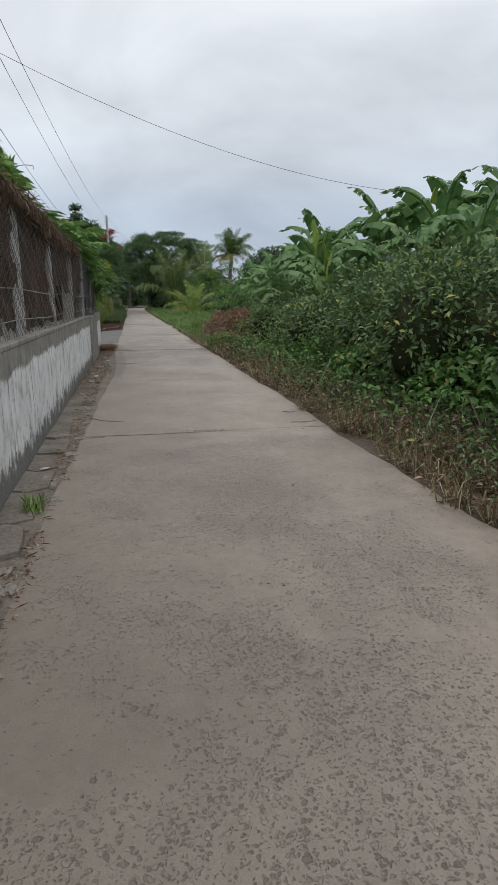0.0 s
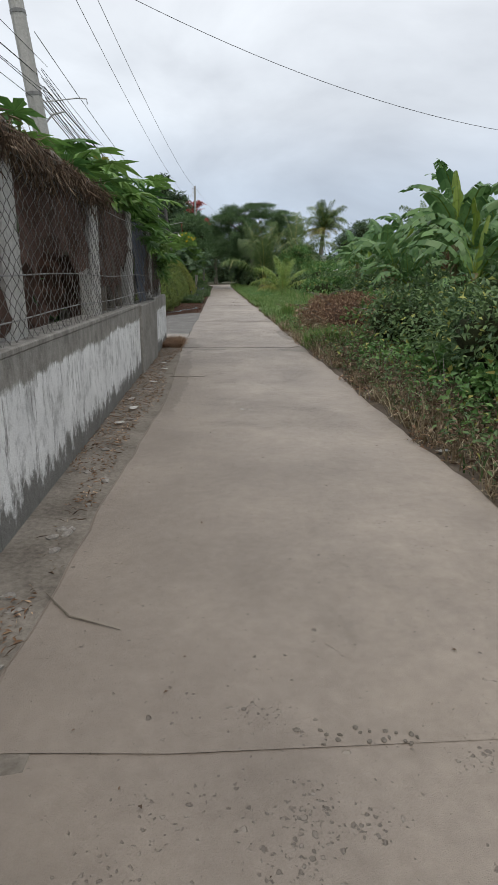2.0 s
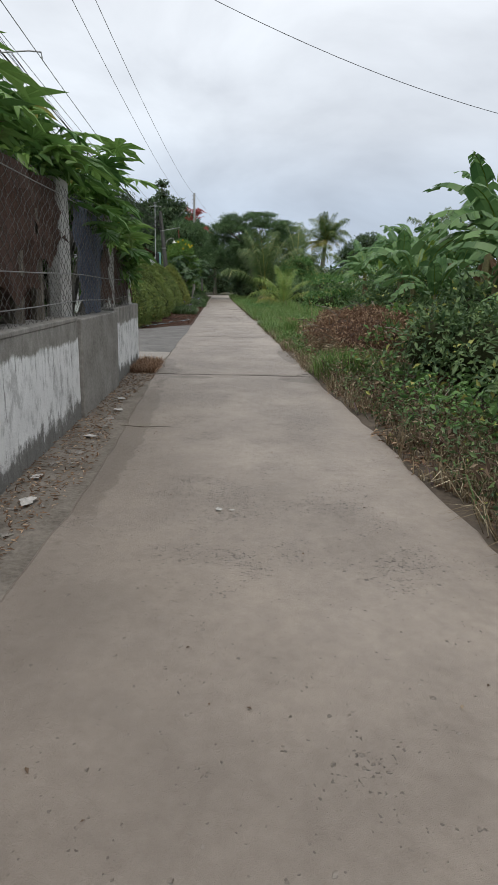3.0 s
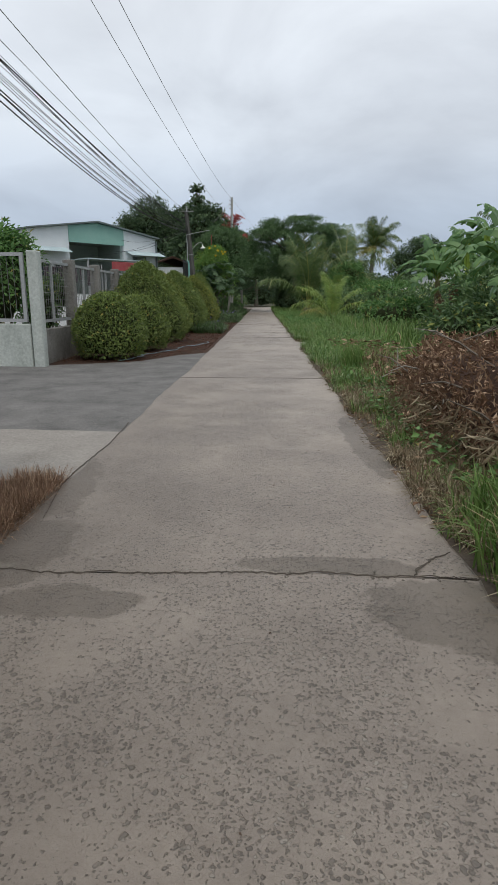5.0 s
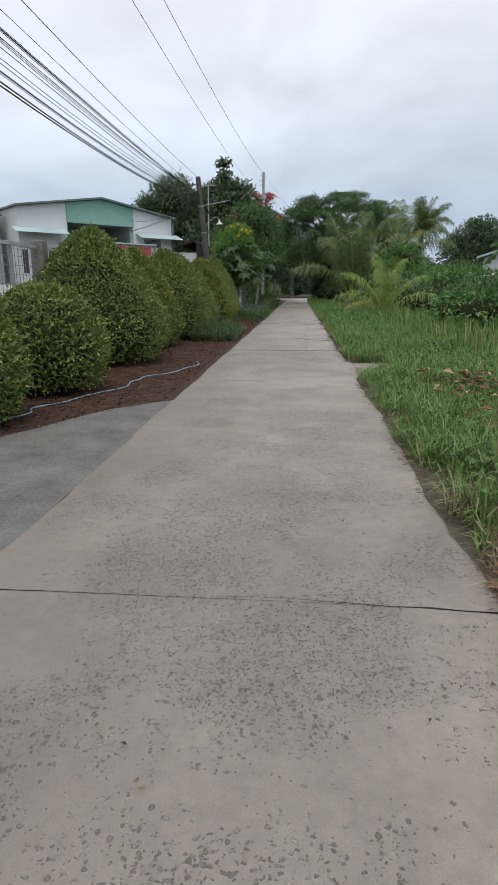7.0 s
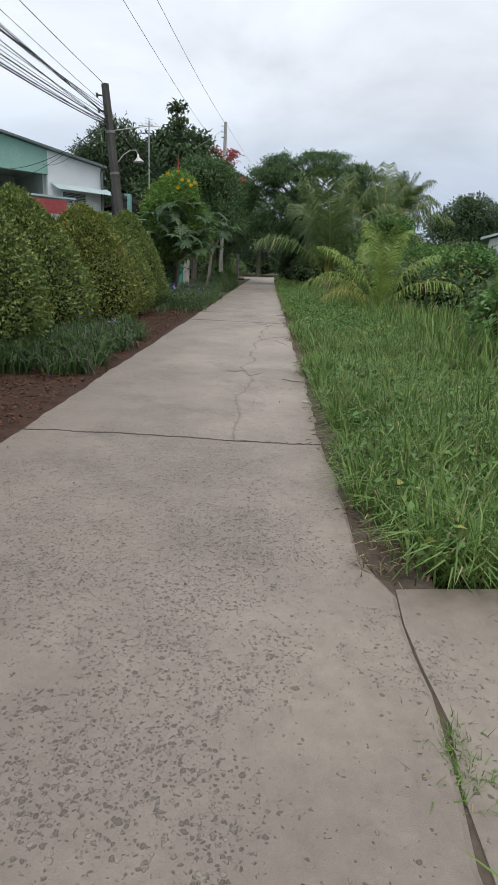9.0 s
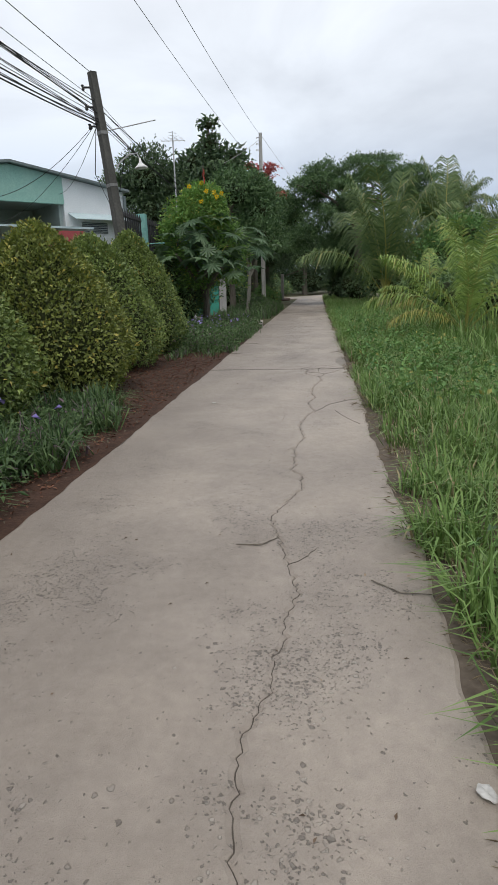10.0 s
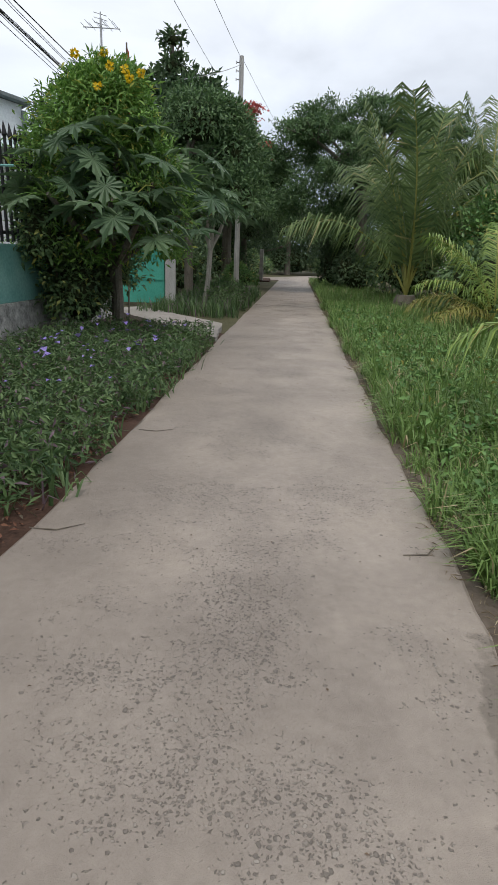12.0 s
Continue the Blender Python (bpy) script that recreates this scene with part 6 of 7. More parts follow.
P, D, N, s, w = blob_leaves(bl, 0.45, 0.11, 9, 0.8, 0.3, 0.0, 0.8)
part("blossom", leaf_cloud("blossom", P, D, N, s, w, L_RED), L_RED, ft, "red blossom")
# flat-topped spreading tree over the end of the lane
sp = []
k_ = random.Random(5)
for i in range(85):
    a, rr = k_.uniform(0, 6.28), k_.uniform(0.02, 1.0) ** 0.55
    x, y = math.cos(a) * rr * 3.5, math.sin(a) * rr * 2.0
    sp.append((x, y, 5.75 - 1.5 * rr ** 2.2 + k_.uniform(-0.75, 0.35), k_.uniform(0.35, 0.75), k_.uniform(0.35, 0.7), k_.uniform(0.14, 0.30)))
for i in range(30):
    sp.append((k_.uniform(-3.6, 2.6), k_.uniform(-1.2, 1.6), k_.uniform(1.8, 4.4), k_.uniform(0.6, 1.0), k_.uniform(0.5, 0.8), k_.uniform(0.35, 0.7)))
tree("spreading_tree", "flat-crowned spreading tree with feathery dark leaves", pose(3.0, 46.6, -0.04), 4.9, 0.2, 12, sp, L_FEATHER, 315, 0.115, 0.36, aspect=0.3, ragged=0.55, shell=0.85)
tree("lane_end_tree", "dark bushy tree closing the lane's far end", pose(0.2, 72.0, -0.04), 5.0, 0.2, 5, [(0, 0, 3.6, 3.0, 1.5, 1.6), (-3.5, 0.5, 3.4, 2.6, 1.5, 2.0), (3.5, 0.4, 3.2, 2.6, 1.5, 1.8), (0, 0.5, 1.3, 3.2, 1.3, 1.3), (-3.5, 0, 1.0, 2.5, 1.3, 1.2)], L_TREE, 316, 0.2, 0.55, core=True)
shrub("dark_conifer", "dark dense shrub beside the palm fronds", pose(2.35, 49.0, -0.04), [(0, 0, 0.9, 0.6, 0.7, 1.0), (0.1, 0, 1.9, 0.5, 0.5, 0.8), (0.7, 0, 1.4, 0.7, 0.6, 1.2)], L_TREE_DARK, 317, 0.10, 0.8)
tree("side_tree", "leafy tree shading the lane", pose(-1.6, 54.0, -0.04), 4.2, 0.14, 5, [(0, 0, 3.9, 1.3, 1.2, 0.9), (1.4, 0, 3.4, 1.2, 1.1, 0.8), (2.2, 0, 3.0, 0.9, 0.9, 0.6), (-1.0, 0, 2.6, 1.2, 1.0, 0.9), (0.2, 0, 2.2, 1.2, 1.0, 0.6), (-0.6, 0, 1.1, 1.0, 0.9, 0.8)], L_TREE, 318, 0.12, 0.75, core=True)
thing("gate_pillar", "pale concrete pillar among dark foliage", "pillar", pose(-0.85, 56.0, 0), geo=boxed(-0.09, 0.09, -0.09, 0.09, -0.08, 1.5, bevel=0.015), mat=M_CEMENT)

for i, (x, y, r, h) in enumerate([(-2.6, 60.5, 1.2, 1.6), (-3.2, 57.0, 1.2, 2.2), (-1.8, 64.0, 1.3, 1.1), (0.6, 74.0, 1.6, 1.2), (3.4, 72.5, 1.6, 1.4), (3.4, 58.5, 1.2, 2.0), (-2.7, 51.5, 1.0, 1.8), (-2.5, 45.5, 0.9, 1.5), (-2.3, 42.6, 0.7, 1.2), (2.9, 46.0, 0.7, 1.3)]):
    shrub("lane_end_bush", "dark bush where the lane bends away", pose(x, y, -0.04, 0, 0, i * 60), [(0, 0, h * 0.5, r, r, h * 0.5), (r * 0.5, 0.2, h * 0.65, r * 0.6, r * 0.6, h * 0.4)], L_TREE if i % 2 else L_SHRUB, 700 + i, 0.13, 0.5, group="bushes at the bend")

# ---- right side: weeds, shrubs, banana grove ----
def right_strip(x, y):
    return x > RW + 0.015 + 0.05 * np.sin(y * 3.7) + 0.03 * np.sin(y * 9.1)


grass_patch("dry_weeds", "dry brown roadside weeds and stubble", 1.55, 2.35, -3.0, 9.3, 20000, 0.05, 0.24, L_DRY, 0.005, 1.0, right_strip, clump=0.14)
grass_patch("green_weeds", "green weeds among the stubble", 1.7, 2.6, -3.0, 9.0, 2600, 0.08, 0.24, L_GRASS_DARK, 0.008, 0.9, right_strip, clump=0.22)
scatter_leaves("dry_litter", "dead brown leaves and litter on the verge", 1.5, 2.2, -3.0, 14.0, 9000, 0.032, L_DEAD, -0.02, 0.05, edge=right_strip)
scatter_leaves("withered_weeds", "withered brown weed leaves on the verge", 1.56, 2.3, -3.0, 9.2, 9000, 0.04, L_CREEPER, 0.0, 0.2, category="weeds", aspect=0.3, flat=0.3, edge=right_strip)
scatter_leaves("weed_leaves", "small broad weed leaves on the verge", 1.75, 2.6, -3.0, 9.0, 7500, 0.045, L_WEED, 0.03, 0.30, category="weeds", aspect=0.55, flat=0.4, edge=lambda x, y: right_strip(x, y) & (np.sin(y * 2.9) + np.sin(y * 6.1 + x * 3) > -0.2))
scatter_leaves("dull_weed_leaves", "dull brownish green weed leaves", 1.57, 2.3, -3.0, 9.0, 8000, 0.035, L_SHRUB, 0.0, 0.22, category="weeds", aspect=0.4, flat=0.4, edge=right_strip)
SHR = [(2.75, 1.2, 0.75, 1.3, L_SHRUB), (2.7, 3.0, 0.7, 1.25, L_SHRUB), (2.95, 4.4, 0.8, 1.15, L_SHRUB), (2.75, 5.6, 0.7, 0.95, L_SHRUB), (2.95, 6.7, 0.7, 0.85, L_SHRUB), (3.9, 3.0, 1.0, 1.5, L_SHRUB), (4.0, 5.2, 1.0, 1.35, L_SHRUB), (4.1, 7.4, 1.0, 1.2, L_SHRUB), (3.0, -0.9, 0.9, 1.4, L_SHRUB), (5.4, 9.0, 1.3, 1.3, L_SHRUB), (5.6, 5.8, 1.3, 1.5, L_SHRUB), (4.6, 11.2, 1.1, 1.0, L_SHRUB), (5.0, 14.0, 1.2, 1.1, L_SHRUB), (4.4, 16.8, 1.0, 0.9, L_SHRUB), (5.6, 18.0, 1.4, 1.3, L_SHRUB), (2.75, 7.95, 0.66, 0.9, L_SHRUB)]
for i, (x, y, r, h, m) in enumerate(SHR):
    h *= 0.88 if x < 3.5 else 1.0
    shrub("thicket_shrub", "dense dark green thicket shrub beside the lane", pose(x, y, -0.04, 0, 0, i * 50), [(0, 0, h * 0.5, r * 0.85, r * 0.85, h * 0.5), (r * 0.5, 0.1, h * 0.6, r * 0.6, r * 0.6, h * 0.4), (-r * 0.4, 0.3, h * 0.55, r * 0.55, r * 0.5, h * 0.42), (0.1, -r * 0.5, h * 0.35, r * 0.6, r * 0.5, h * 0.35)], m, 400 + i, 0.055 if x < 3.5 else 0.10, 0.46, group="thicket", ragged=0.5)
for i, (x, y, r, h) in enumerate([(2.35, 4.0, 0.35, 0.45), (2.3, 5.2, 0.32, 0.4), (2.45, 2.6, 0.35, 0.5), (2.4, 6.3, 0.3, 0.35)]):
    shrub("weed_clump", "bright broad-leaved weed clump in front of the thicket", pose(x, y, -0.03), [(0, 0, h * 0.5, r, r, h * 0.5), (0.2, 0.3, h * 0.6, r * 0.7, r * 0.7, h * 0.4)], L_WEED, 430 + i, 0.065, 0.6, "weeds", core=False, aspect=0.6)
for i in range(46):
    y = rand(-1, 8.5)
    x = rand(1.75, 2.5)
    b = bmesh.new()
    tube(b, [(0, 0, -0.03), (rand(-0.04, 0.04), rand(-0.04, 0.04), 0.12), (rand(-0.1, 0.1), rand(-0.1, 0.1), rand(0.2, 0.34))], [0.006, 0.005, 0.002], 4)
    thing("dry_stalk", "broken dry brown weed stalk", "stalk", pose(x, y, 0), group="dry stalks", geo=b, mat=M_PALEBARK)

BAN = [(4.75, 12.6, 1.75, 1.15, 11), (4.0, 10.6, 1.35, 1.0, 9), (5.3, 10.4, 1.7, 1.15, 10), (5.7, 8.6, 1.7, 1.15, 10), (4.9, 8.0, 1.45, 1.05, 9), (5.9, 6.6, 1.7, 1.1, 10), (6.2, 12.0, 1.7, 1.2, 10), (3.6, 8.9, 0.8, 0.85, 8), (5.2, 15.2, 1.3, 1.05, 10), (6.6, 14.8, 1.7, 1.15, 10),
       (5.0, 19.6, 1.05, 0.95, 10), (5.6, 23.4, 1.3, 1.15, 11), (6.3, 23.9, 1.7, 1.2, 11), (5.9, 20.8, 1.35, 1.0, 10), (6.6, 19.2, 1.5, 1.05, 10), (7.0, 22.4, 1.7, 1.1, 10), (8.2, 24.0, 2.2, 1.2, 10), (8.6, 28.0, 2.6, 1.2, 10), (7.6, 26.0, 1.9, 1.1, 10), (6.8, 4.6, 1.7, 1.1, 10), (7.2, 9.4, 1.8, 1.2, 10), (7.6, 17.0, 1.8, 1.15, 10), (4.3, 14.4, 1.0, 0.95, 9), (4.6, 16.6, 1.25, 1.0, 10), (3.9, 12.3, 0.7, 0.8, 8), (6.0, 16.4, 1.5, 1.1, 10), (3.7, 6.8, 1.0, 0.85, 9), (4.3, 5.6, 1.25, 0.95, 10), (3.9, 9.7, 1.15, 0.9, 9), (4.6, 7.0, 1.5, 1.0, 10), (5.1, 5.0, 1.6, 1.0, 10)]
for i, (x, y, stm, sz, lv) in enumerate(BAN):
    banana("banana plant with large torn green leaves", x, y, stm, sz, 500 + i, lv)

# heap of cut, dried brush
heap = thing("brush_heap", "heap of cut dried brown brush and leaves", "brush heap", pose(2.62, 10.8, -0.03))
core = lump(0.92, 2.1, 0.62, 31, 0.1, 0, 0.05, 0.2, 3, 0.92)
part("heap_core", core, M_RED, heap, "matted brown dead leaves", True)
n = 24000
d = sphere_dirs(n)
d[:, 2] = np.abs(d[:, 2])
rr = (0.9 + 0.22 * rng.random(n)) * (1 + 0.2 * wave(d, 31))
P = d * rr[:, None] * np.array([0.95, 2.15, 0.64]) + np.array([0.1, 0, 0.05])
s = rng.uniform(0.02, 0.065, n)
part("dead_foliage", leaf_cloud("dead_foliage", P, d * 0.4 + rng.normal(size=(n, 3)) * 0.7, rng.normal(size=(n, 3)) + d, s, s * 0.26, L_DEAD), L_DEAD, heap)
for i in range(90):
    b = bmesh.new()
    a = Vector(P[rng.integers(0, n)])
    e = a + Vector((rand(-0.35, 0.35), rand(-0.4, 0.4), rand(-0.05, 0.22)))
    tube(b, [a, a.lerp(e, 0.5) + Vector((0, 0, 0.03)), e], [0.006, 0.005, 0.002], 4)
    part("stick", b, M_PALEBARK if i % 3 == 0 else M_BARK, heap)
n = 3500
y = rng.uniform(-0.4, 0.4, n)
P = np.stack([np.maximum(rng.normal(size=n) * 0.25 - 0.45, -0.80), rng.uniform(-2.2, 0.5, n), rng.uniform(0.02, 0.30, n)], axis=1)
s = rng.uniform(0.05, 0.14, n)
part("hanging_straw", leaf_cloud("hanging_straw", P, rng.normal(size=(n, 3)) * 0.6 - np.array([0.4, 0, 0.6]), rng.normal(size=(n, 3)), s, 0.01, L_DRY), L_DRY, heap)
shrub("creeping_weed", "green creeping weed growing over the heap", pose(2.45, 9.6, 0), [(0, 0, 0.3, 0.25, 0.35, 0.2), (0.3, 0.7, 0.5, 0.2, 0.25, 0.15)], L_WEED, 440, 0.07, 0.35, "weeds", core=False, aspect=0.6)

# ---- grass along the right of the lane ----
def verge(x, y):
    return (x > RW + 0.050 + 0.03 * np.sin(y * 1.9) + 0.025 * np.sin(y * 5.3) + 0.02 * np.sin(y * 11.3)) & ~((x > 1.5) & (x < 2.02) & (y > 17.85) & (y < 18.82))


grass_patch("grass_tuft", "bright green grass tuft at the lane's edge", 1.70, 2.15, 8.7, 9.9, 2600, 0.14, 0.34, L_GRASS, 0.008, 0.6, verge, clump=0.3)
grass_patch("grass_verge", "short green grass along the lane", 1.57, 2.1, 9.2, 17.6, 11000, 0.05, 0.16, L_GRASS, 0.006, 1.0, verge, clump=0.16)
grass_patch("grass_verge", "rough green grass beside the lane", 1.64, 3.2, 12.6, 21.0, 34000, 0.09, 0.25, L_GRASS, 0.006, 1.2, verge, clump=0.2)
grass_patch("grass_verge", "fallen grass blades beside the lane", 1.80, 3.2, 12.6, 29.0, 20000, 0.14, 0.34, L_GRASS, 0.006, 1.6, verge, clump=0.26)
grass_patch("grass_verge", "lush green grass beside the lane", 1.55, 3.3, 18.6, 29.0, 42000, 0.07, 0.24, L_GRASS, 0.007, 1.0, verge, clump=0.2)
grass_patch("grass_verge", "lush green grass beside the lane", 1.55, 3.4, 29.0, 40.0, 40000, 0.10, 0.34, L_GRASS, 0.009, 1.0, verge, clump=0.28)
grass_patch("grass_verge", "tall green grass far along the lane", 1.60, 3.6, 40.0, 57.0, 18000, 0.14, 0.40, L_GRASS, 0.015, 0.8, verge)
grass_patch("crack_grass", "grass tufts growing beside the broken slab", 1.59, 1.62, 17.75, 18.7, 600, 0.02, 0.05, L_GRASS, 0.0025, 1.2, clump=0.12)
grass_patch("grass_tuft", "green weeds at the culvert slab's corner", 1.60, 1.85, 17.35, 17.84, 900, 0.05, 0.14, L_GRASS, 0.005, 1.3, clump=0.15)
grass_patch("tall_grass", "tall rough grass behind the verge", 3.0, 7.5, 13.0, 44.0, 19000, 0.2, 0.5, L_GRASS, 0.014, 0.6)
grass_patch("dry_edge_grass", "dry cut grass lying along the lane's edge", 1.53, 1.72, 9.5, 57.0, 15000, 0.03, 0.10, L_DRY, 0.005, 1.2, verge)
scatter_leaves("ground_weeds", "low creeping weeds in the grass", 1.65, 3.2, 9.5, 22.0, 5500, 0.038, L_WEED, 0.0, 0.15, category="weeds", aspect=0.6, flat=0.6, edge=verge)
scatter_leaves("ground_weeds", "low creeping weeds in the grass", 1.65, 2.8, 24.0, 38.0, 6500, 0.045, L_WEED, 0.03, 0.24, category="weeds", aspect=0.5, flat=0.5, edge=verge)
scatter_leaves("dark_ground_weeds", "dark creeping weeds in the grass", 1.7, 3.2, 9.5, 22.0, 6500, 0.038, L_SHRUB, 0.0, 0.13, category="weeds", aspect=0.5, flat=0.6, edge=verge)
grass_patch("dry_cut_grass", "flattened dry straw below the brush heap", 1.56, 2.2, 9.0, 14.6, 17000, 0.05, 0.18, L_DRY, 0.004, 1.3, right_strip, clump=0.18)
grass_patch("dry_cut_grass", "dead brown stalks beside the brush heap", 1.95, 2.9, 12.2, 14.2, 2600, 0.14, 0.34, L_DEAD, 0.007, 0.9, clump=0.25)
grass_patch("grass_tuft", "tall upright green grass tuft by the lane", 1.80, 2.0, 13.7, 14.1, 420, 0.22, 0.42, L_GRASS, 0.008, 0.35)
scatter_leaves("edge_straw", "dry straw and clippings strewn along the lane's edge", 1.475, 1.72, 9.4, 44.0, 12000, 0.034, L_DRY, 0.001, 0.008, category="straw", aspect=0.06, flat=0.96, edge=lambda x, y: ((y < 17.7) | (y > 18.85)) & (x > RW - 0.02 + 0.04 * np.sin(y * 3.3) + 0.03 * np.sin(y * 8.7)))
scatter_leaves("wilted_leaves", "wilted brown leaves on cut weeds", 2.0, 3.0, 13.0, 17.0, 420, 0.085, L_DEAD, 0.08, 0.2, category="leaf litter", aspect=0.5)

# ---- coconut palms and bushes beyond the grass ----
coconut("young trunkless coconut palm with arching fronds", 3.45, 29.3, 0.12, 0.92, 3, kinds=(0, 0, 0, 1, 1, 1, 0, 2, 2, 3, 4), turns=(30, 140, 265, 0, 185, 75, 215, 160, 340, 195, 20), shapes=FRONDS_YOUNG)
coconut("coconut palm with tall grey-green fronds", 3.35, 39.2, 0.38, 1.85, 5, kinds=(0, 0, 0, 0, 1, 2, 0, 1, 0, 0, 1), turns=(172, 10, 85, 335, 20, 184, 60, 110, 130, 230, 350))
coconut("coconut palm with low yellowing fronds", 4.05, 35.4, 0.2, 0.88, 8, kinds=(0, 1, 2, 3, 3, 4, 2, 0, 1, 1), turns=(20, 150, 190, 215, 165, 190, 340, 80, 300, 200), shapes=FRONDS_YOUNG)
coconut("coconut palm among the bushes", 5.6, 42.0, 1.5, 1.7, 9, 20)
coconut("far coconut palm with a tall bare trunk", 12.86, 74.9, 6.2, 1.9, 4, 34, (0.4, 0.0))
coconut("far coconut palm behind the grove", 11.5, 34.0, 3.0, 1.1, 6, 13, (0.2, 0))
BACK = [(4.6, 24.0, 0.9, 0.9), (5.6, 26.5, 1.2, 1.1), (4.9, 30.5, 0.9, 1.0), (6.2, 31.5, 1.4, 1.4), (4.6, 34.0, 0.9, 1.2), (4.4, 36.5, 0.9, 1.5), (6.6, 37.5, 1.5, 1.8), (4.0, 42.5, 1.0, 1.6), (6.4, 43.5, 1.6, 2.6), (8.5, 41.5, 1.6, 1.8), (8.4, 33.5, 1.6, 1.6), (7.0, 28.5, 1.3, 1.2), (10.5, 30.5, 1.8, 1.8), (10.5, 44.0, 2.0, 2.2), (13.0, 38.0, 2.0, 1.9), (13.5, 48.0, 2.4, 2.6), (3.6, 52.0, 1.0, 1.4), (5.5, 54.0, 1.4, 2.0)]
for i, (x, y, r, h) in enumerate(BACK):
    shrub("wild_bush", "wild green bush beyond the grass", pose(x, y, -0.04, 0, 0, i * 70), [(0, 0, h * 0.5, r, r, h * 0.5), (r * 0.6, 0.2, h * 0.6, r * 0.6, r * 0.6, h * 0.42), (-r * 0.5, 0.3, h * 0.5, r * 0.6, r * 0.6, h * 0.4)], L_SHRUB if i % 3 else L_WEED, 600 + i, 0.12, 0.34, group="wild bushes")
scatter_leaves("white_blossom", "small white flowers on the wild bushes", 5.0, 6.6, 25.0, 27.5, 26, 0.06, L_WHITEFLOWER, 1.0, 1.25, category="flowers", aspect=1.0)
shrub("round_tree_bush", "dense green tree beside the coconut palms", pose(4.9, 38.3, -0.04), [(0, 0, 1.2, 0.9, 0.9, 1.1), (0.5, 0.2, 2.0, 0.8, 0.7, 0.7), (-0.2, -0.3, 0.6, 0.8, 0.7, 0.6)], L_WEED, 640, 0.10, 0.75)
tree("round_tree", "round-headed tree far across the field", pose(14.3, 58.4, -0.04), 5.4, 0.2, 4, [(0, 0, 4.8, 1.8, 1.6, 1.2), (1.6, 0, 4.0, 1.5, 1.4, 1.1), (-1.6, 0, 3.8, 1.5, 1.4, 1.0), (0, 0, 3.0, 2.6, 1.8, 1.2)], L_TREE, 650, 0.2, 0.6, core=True)
rh = thing("white_house", "low white house with pale roof across the field", "house", pose(11.4, 39.5, 0, 0, 0, -20))
part("wall", boxed(-2.2, 2.2, 0, 4, -0.05, 2.2), M_WHITE, rh)
for sgn in (1, -1):
    part("roof", prism([(0, 2.95), (sgn * 2.5, 2.17), (sgn * 2.5, 2.25), (0, 3.04)], -0.3, 4.3), M_TIN, rh)
part("window", boxed(-1.2, -0.5, -0.02, -0.003, 0.9, 1.5), M_GLASS, rh)
part("gable", prism([(-2.2, 2.2), (2.2, 2.2), (0, 2.93)], 0.0, 0.12), M_WHITE, rh)
fh = thing("far_building", "pale far building between the palms", "house", pose(9.6, 66.0, 0))
part("wall", boxed(-2.5, 2.5, 0, 4, -0.05, 3.0), M_WHITE, fh)
part("roof", boxed(-2.7, 2.7, -0.2, 4.2, 3.002, 3.15), M_TIN, fh)
for i in range(4):
    part("window", boxed(-2.0 + i * 1.1, -1.4 + i * 1.1, -0.02, -0.003, 1.2, 2.2), M_GLASS, fh)
bh = thing("blue_roof_shed", "shed with pale blue sheet roof behind the bananas", "shed", pose(11.5, 14.5, 0, 0, 0, -12))
part("wall", boxed(-2.2, 2.6, 0, 3.5, -0.05, 3.0), M_WHITE, bh)
part("roof", prism([(-2.5, 3.1), (2.9, 3.35), (2.9, 3.43), (-2.5, 3.18)], -0.3, 3.8), M_TIN, bh)

# ---- far woods all round ----
def woods(name, label, places, seed, mat):
    blobs = []
    for x, y, r, h in places:
        blobs.append((x, y, h * 0.5, r, r, h * 0.55))
        blobs.append((x + r * 0.5, y, h * 0.8, r * 0.6, r * 0.6, h * 0.25))
    P, D, N, s, w = blob_leaves(blobs, 0.26, 0.6, seed, 0.5, 0.3, 0.1, 0.6)
    t = thing(name, label, "woods", kind="stuff", geo=leaf_cloud(name, P, D, N, s, w, mat))
    return t


k_ = random.Random(12)
woods("far_woods", "belt of far dark green trees", [(x, 88 + k_.uniform(-6, 8), k_.uniform(2.5, 4.5), k_.uniform(3.5, 6.0)) for x in range(-45, 60, 5)], 1, L_TREE)
woods("far_woods", "belt of far dark green trees", [(38 + k_.uniform(-6, 8), y, k_.uniform(2.5, 4.5), k_.uniform(3, 5.0)) for y in range(-20, 88, 6)], 2, L_TREE)
woods("far_woods", "belt of far dark green trees", [(-30 + k_.uniform(-6, 8), y, k_.uniform(2.5, 4.5), k_.uniform(3, 5.0)) for y in range(-20, 88, 6)], 3, L_TREE)
woods("far_woods", "belt of far dark green trees", [(x, -30 + k_.uniform(-6, 8), k_.uniform(2.5, 4.5), k_.uniform(3, 5.0)) for x in range(-30, 40, 6)], 4, L_TREE)
woods("near_woods", "trees behind the lane's far bend", [(x, 78 + k_.uniform(-3, 3), 2.2, k_.uniform(3.0, 4.6)) for x in range(-14, 12, 3)], 5, L_TREE)

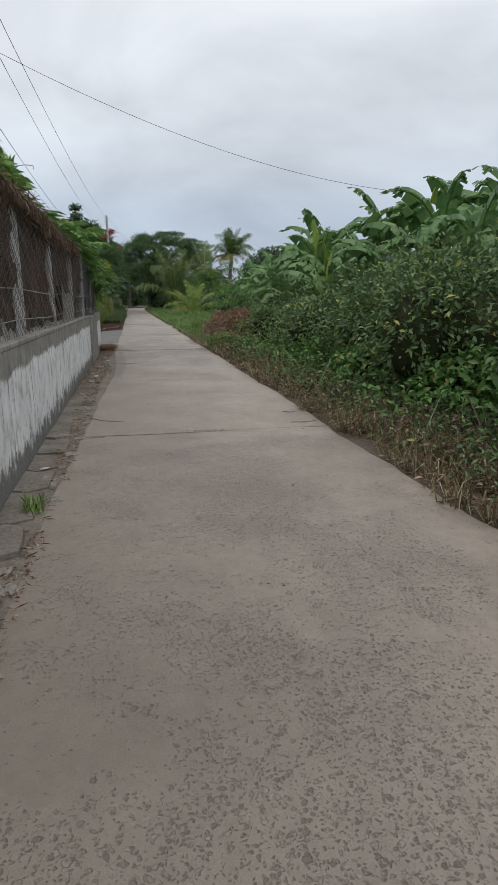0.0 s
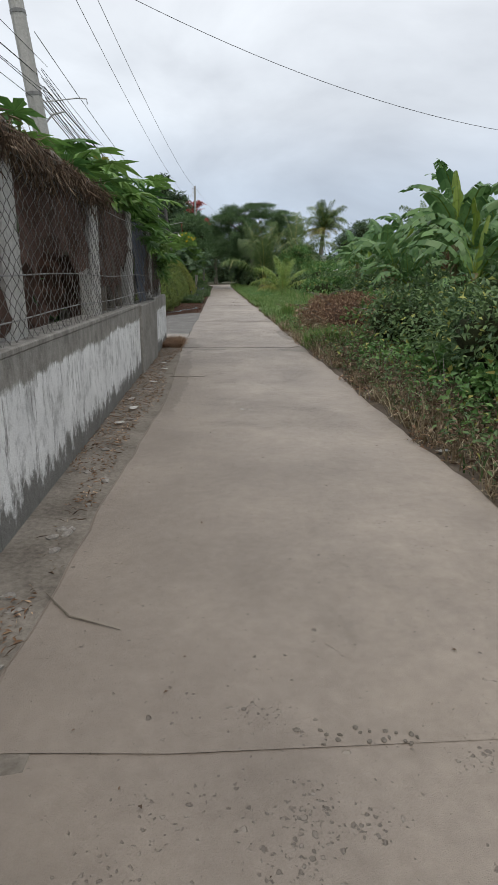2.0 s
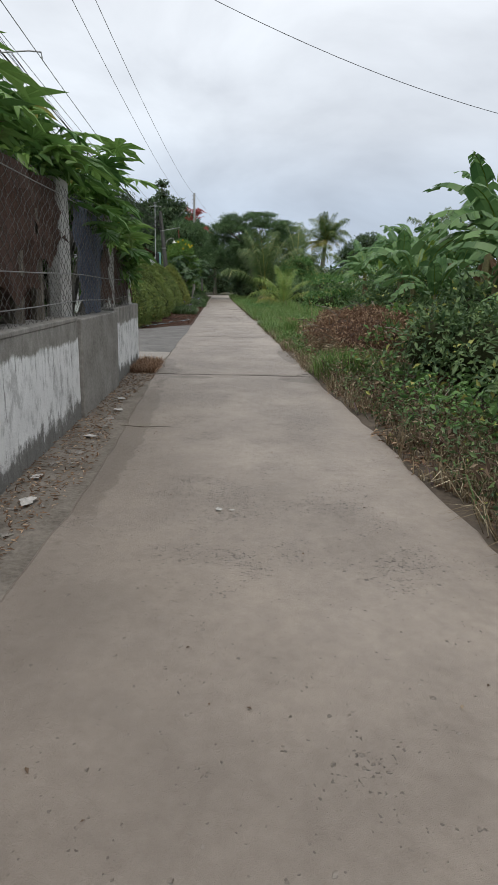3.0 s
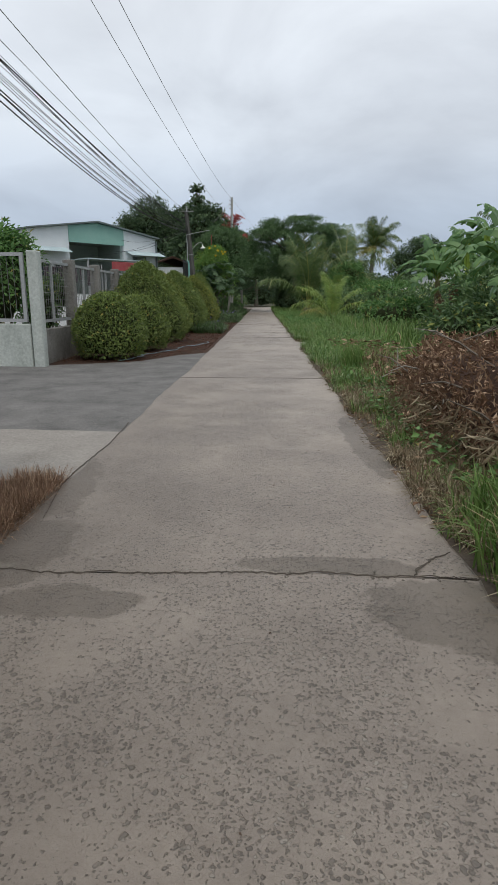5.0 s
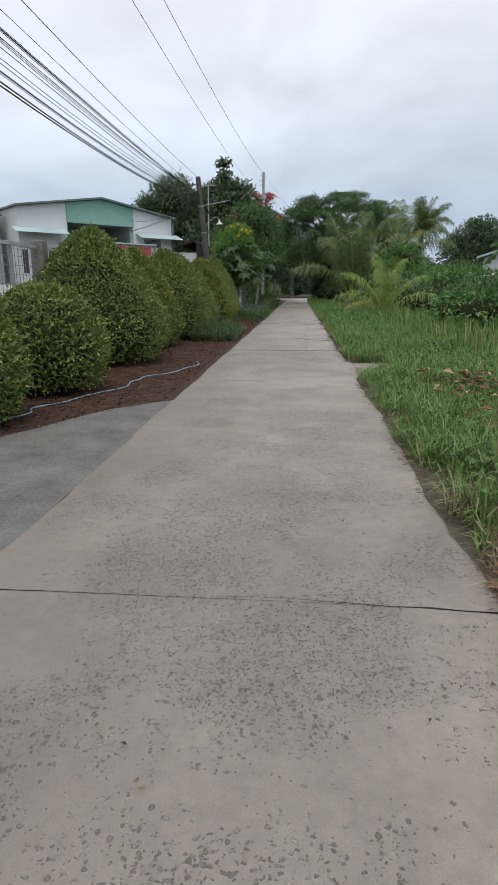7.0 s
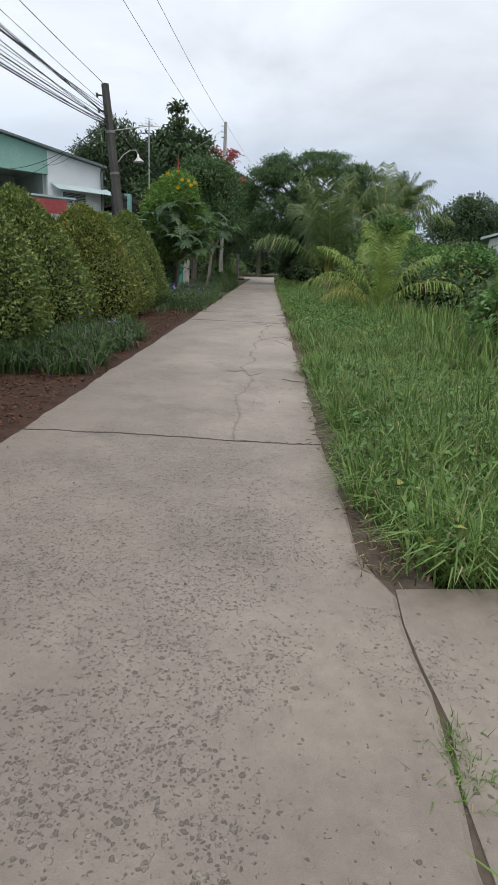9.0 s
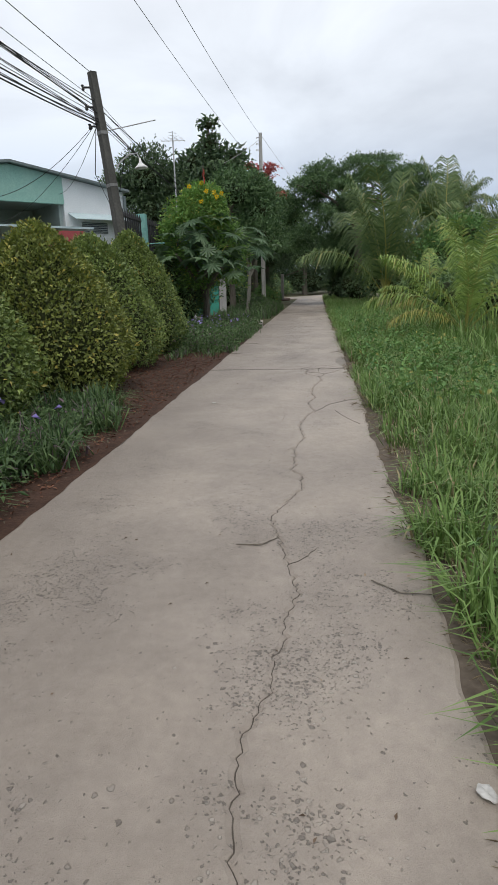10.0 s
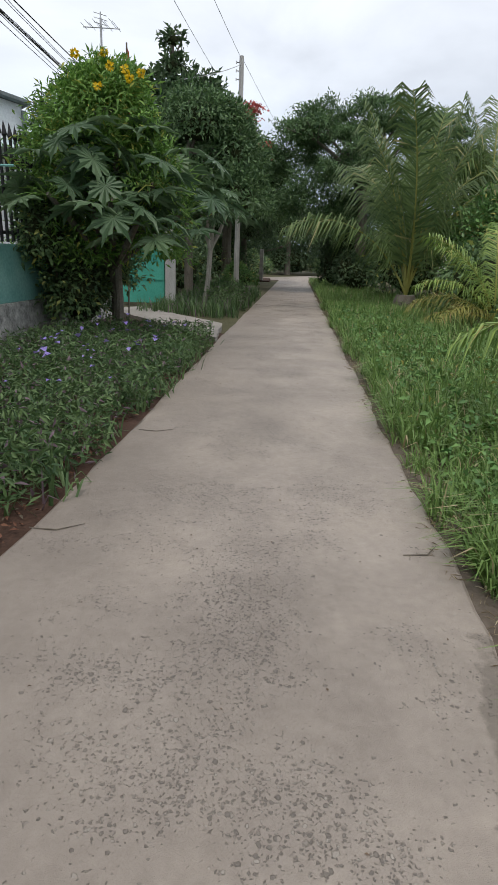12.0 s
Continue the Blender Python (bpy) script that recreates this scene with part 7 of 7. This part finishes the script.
# ---- small loose things on the lane and verges ----
scatter_leaves("wall_foot_litter", "dead leaves and straw along the wall's foot", -0.25, 0.03, -3.0, 10.0, 11000, 0.020, L_DEAD, -0.012, 0.012, aspect=0.3, edge=lambda x, y: ((y > 4.3) & (x < -0.02 + 0.05 * np.sin(y * 2.3))) | ((x > -0.13) & (x < -0.04) & (np.sin(y * 3.1) > -0.6)))
scatter_leaves("wall_foot_straw", "dry straw along the wall's foot", -0.25, -0.03, -3.0, 10.0, 1500, 0.034, L_CREEPER, -0.012, 0.012, aspect=0.06, edge=lambda x, y: (y > 4.5) | (x > -0.14))
grass_patch("dry_tuft", "dry brown grass tuft at the wall's end", -0.24, -0.01, 9.05, 9.92, 5200, 0.03, 0.12, L_DEAD, 0.0022, 2.0, z=-0.015)
grass_patch("wall_foot_weed", "small green weed at the wall's foot", -0.16, -0.08, 1.37, 1.47, 60, 0.05, 0.11, L_GRASS, 0.006, 0.6, z=-0.015)
kerb = thing("broken_kerb", "row of cracked grey concrete pieces along the wall's foot", "kerb")
kk = random.Random(77)
y = -1.2
while y < 2.75:
    ln = kk.uniform(0.16, 0.42)
    bm = bmesh.new()
    xr = -0.115 + kk.uniform(-0.02, 0.025)
    ring = [(-0.247, y + kk.uniform(0, 0.03)), (-0.19, y + kk.uniform(-0.01, 0.02)), (xr, y + kk.uniform(0.0, 0.05)), (xr + kk.uniform(-0.02, 0.012), y + ln * 0.5), (xr + kk.uniform(-0.03, 0.01), y + ln - kk.uniform(0, 0.04)), (-0.19, y + ln + kk.uniform(-0.015, 0.01)), (-0.247, y + ln)]
    tilt = kk.uniform(-0.006, 0.006)
    top = [bm.verts.new((a, b, 0.008 + tilt + kk.uniform(-0.003, 0.004))) for a, b in ring]
    low = [bm.verts.new((a + (0.008 if a > -0.2 else 0), b, -0.03)) for a, b in ring]
    bm.faces.new(top)
    for q in range(len(ring)):
        bm.faces.new((top[q], low[q], low[(q + 1) % len(ring)], top[(q + 1) % len(ring)]))
    part("piece", bm, M_VERGE, kerb)
    y += ln + kk.uniform(0.012, 0.04)
for i in range(60):
    y, x = rand(-0.5, 9.0), rand(-0.16, -0.04)
    big_ = 1.5 if i % 4 == 0 else 0.8
    b = lump(rand(0.012, 0.035) * big_, rand(0.012, 0.035) * big_, rand(0.008, 0.018), i, ragged=0.3, sub=1, scale=1.0)
    thing("loose_stone", "small grey broken stone beside the wall", "stone", pose(x, y, -0.005, 0, 0, rand(0, 360)), group="loose stones", geo=b, mat=M_STONE)
for i in range(34):
    x, y = (rand(0.60, 0.86), rand(2.685, 2.735)) if i < 20 else (rand(0.95, 1.5), rand(9.0, 9.06))
    b = lump(rand(0.003, 0.007), rand(0.003, 0.007), rand(0.002, 0.004), 300 + i, ragged=0.35, sub=1, scale=1.0)
    thing("broken_chip", "small broken concrete chip in the joint", "stone", pose(x, y, -0.002, 0, 0, rand(0, 360)), group="joint rubble", geo=b, mat=M_VERGE)
for i, (x, y, a, l) in enumerate([(0.07, 3.15, -40, 0.3), (0.17, 6.85, -4, 0.3), (1.42, 2.82, 5, 0.2), (1.40, 3.18, -15, 0.1), (1.0, 22.0, 20, 0.16), (0.12, 27.9, 15, 0.2), (0.18, 29.2, 8, 0.2), (1.45, 21.7, -25, 0.2), (1.46, 27.9, 30, 0.16)]):
    b = bmesh.new()
    tube(b, [(-l / 2, 0.02, 0.003), (0, -0.012, 0.004), (l / 2, 0.03, 0.003)], [0.002, 0.0028, 0.001], 5)
    thing("twig", "thin dry twig lying on the concrete", "twig", pose(x, y, 0, 0, 0, a), group="twigs", geo=b, mat=M_BARK)
for i, (x, y, sz) in enumerate([(1.60, 4.56, 0.032), (1.70, 5.5, 0.03), (-0.12, 5.6, 0.04), (-0.1, 6.6, 0.035), (-0.14, 5.2, 0.032), (-0.17, 5.9, 0.026), (-0.10, 7.7, 0.03), (-0.06, 7.3, 0.03), (-0.16, 2.0, 0.02), (-0.2, 1.2, 0.022), (0.61, 5.54, 0.013), (0.66, 5.53, 0.009), (1.75, 11.2, 0.03), (1.5, 21.0, 0.02), (0.4, 24.5, 0.018)]):
    b = lump(sz, sz * 0.7, sz * 0.12, 90 + i, ragged=0.6, sub=2, scale=1.0)
    thing("litter_scrap", "crumpled scrap of pale plastic litter", "litter", pose(x, y, 0.008, 0, 0, i * 50), group="litter scraps", geo=b, mat=M_LITTER)
scatter_leaves("road_crumbs", "tiny dry crumbs and leaves on the concrete", 0.05, 1.5, -2.0, 34.0, 500, 0.011, L_CREEPER, 0.002, 0.004, aspect=0.5)
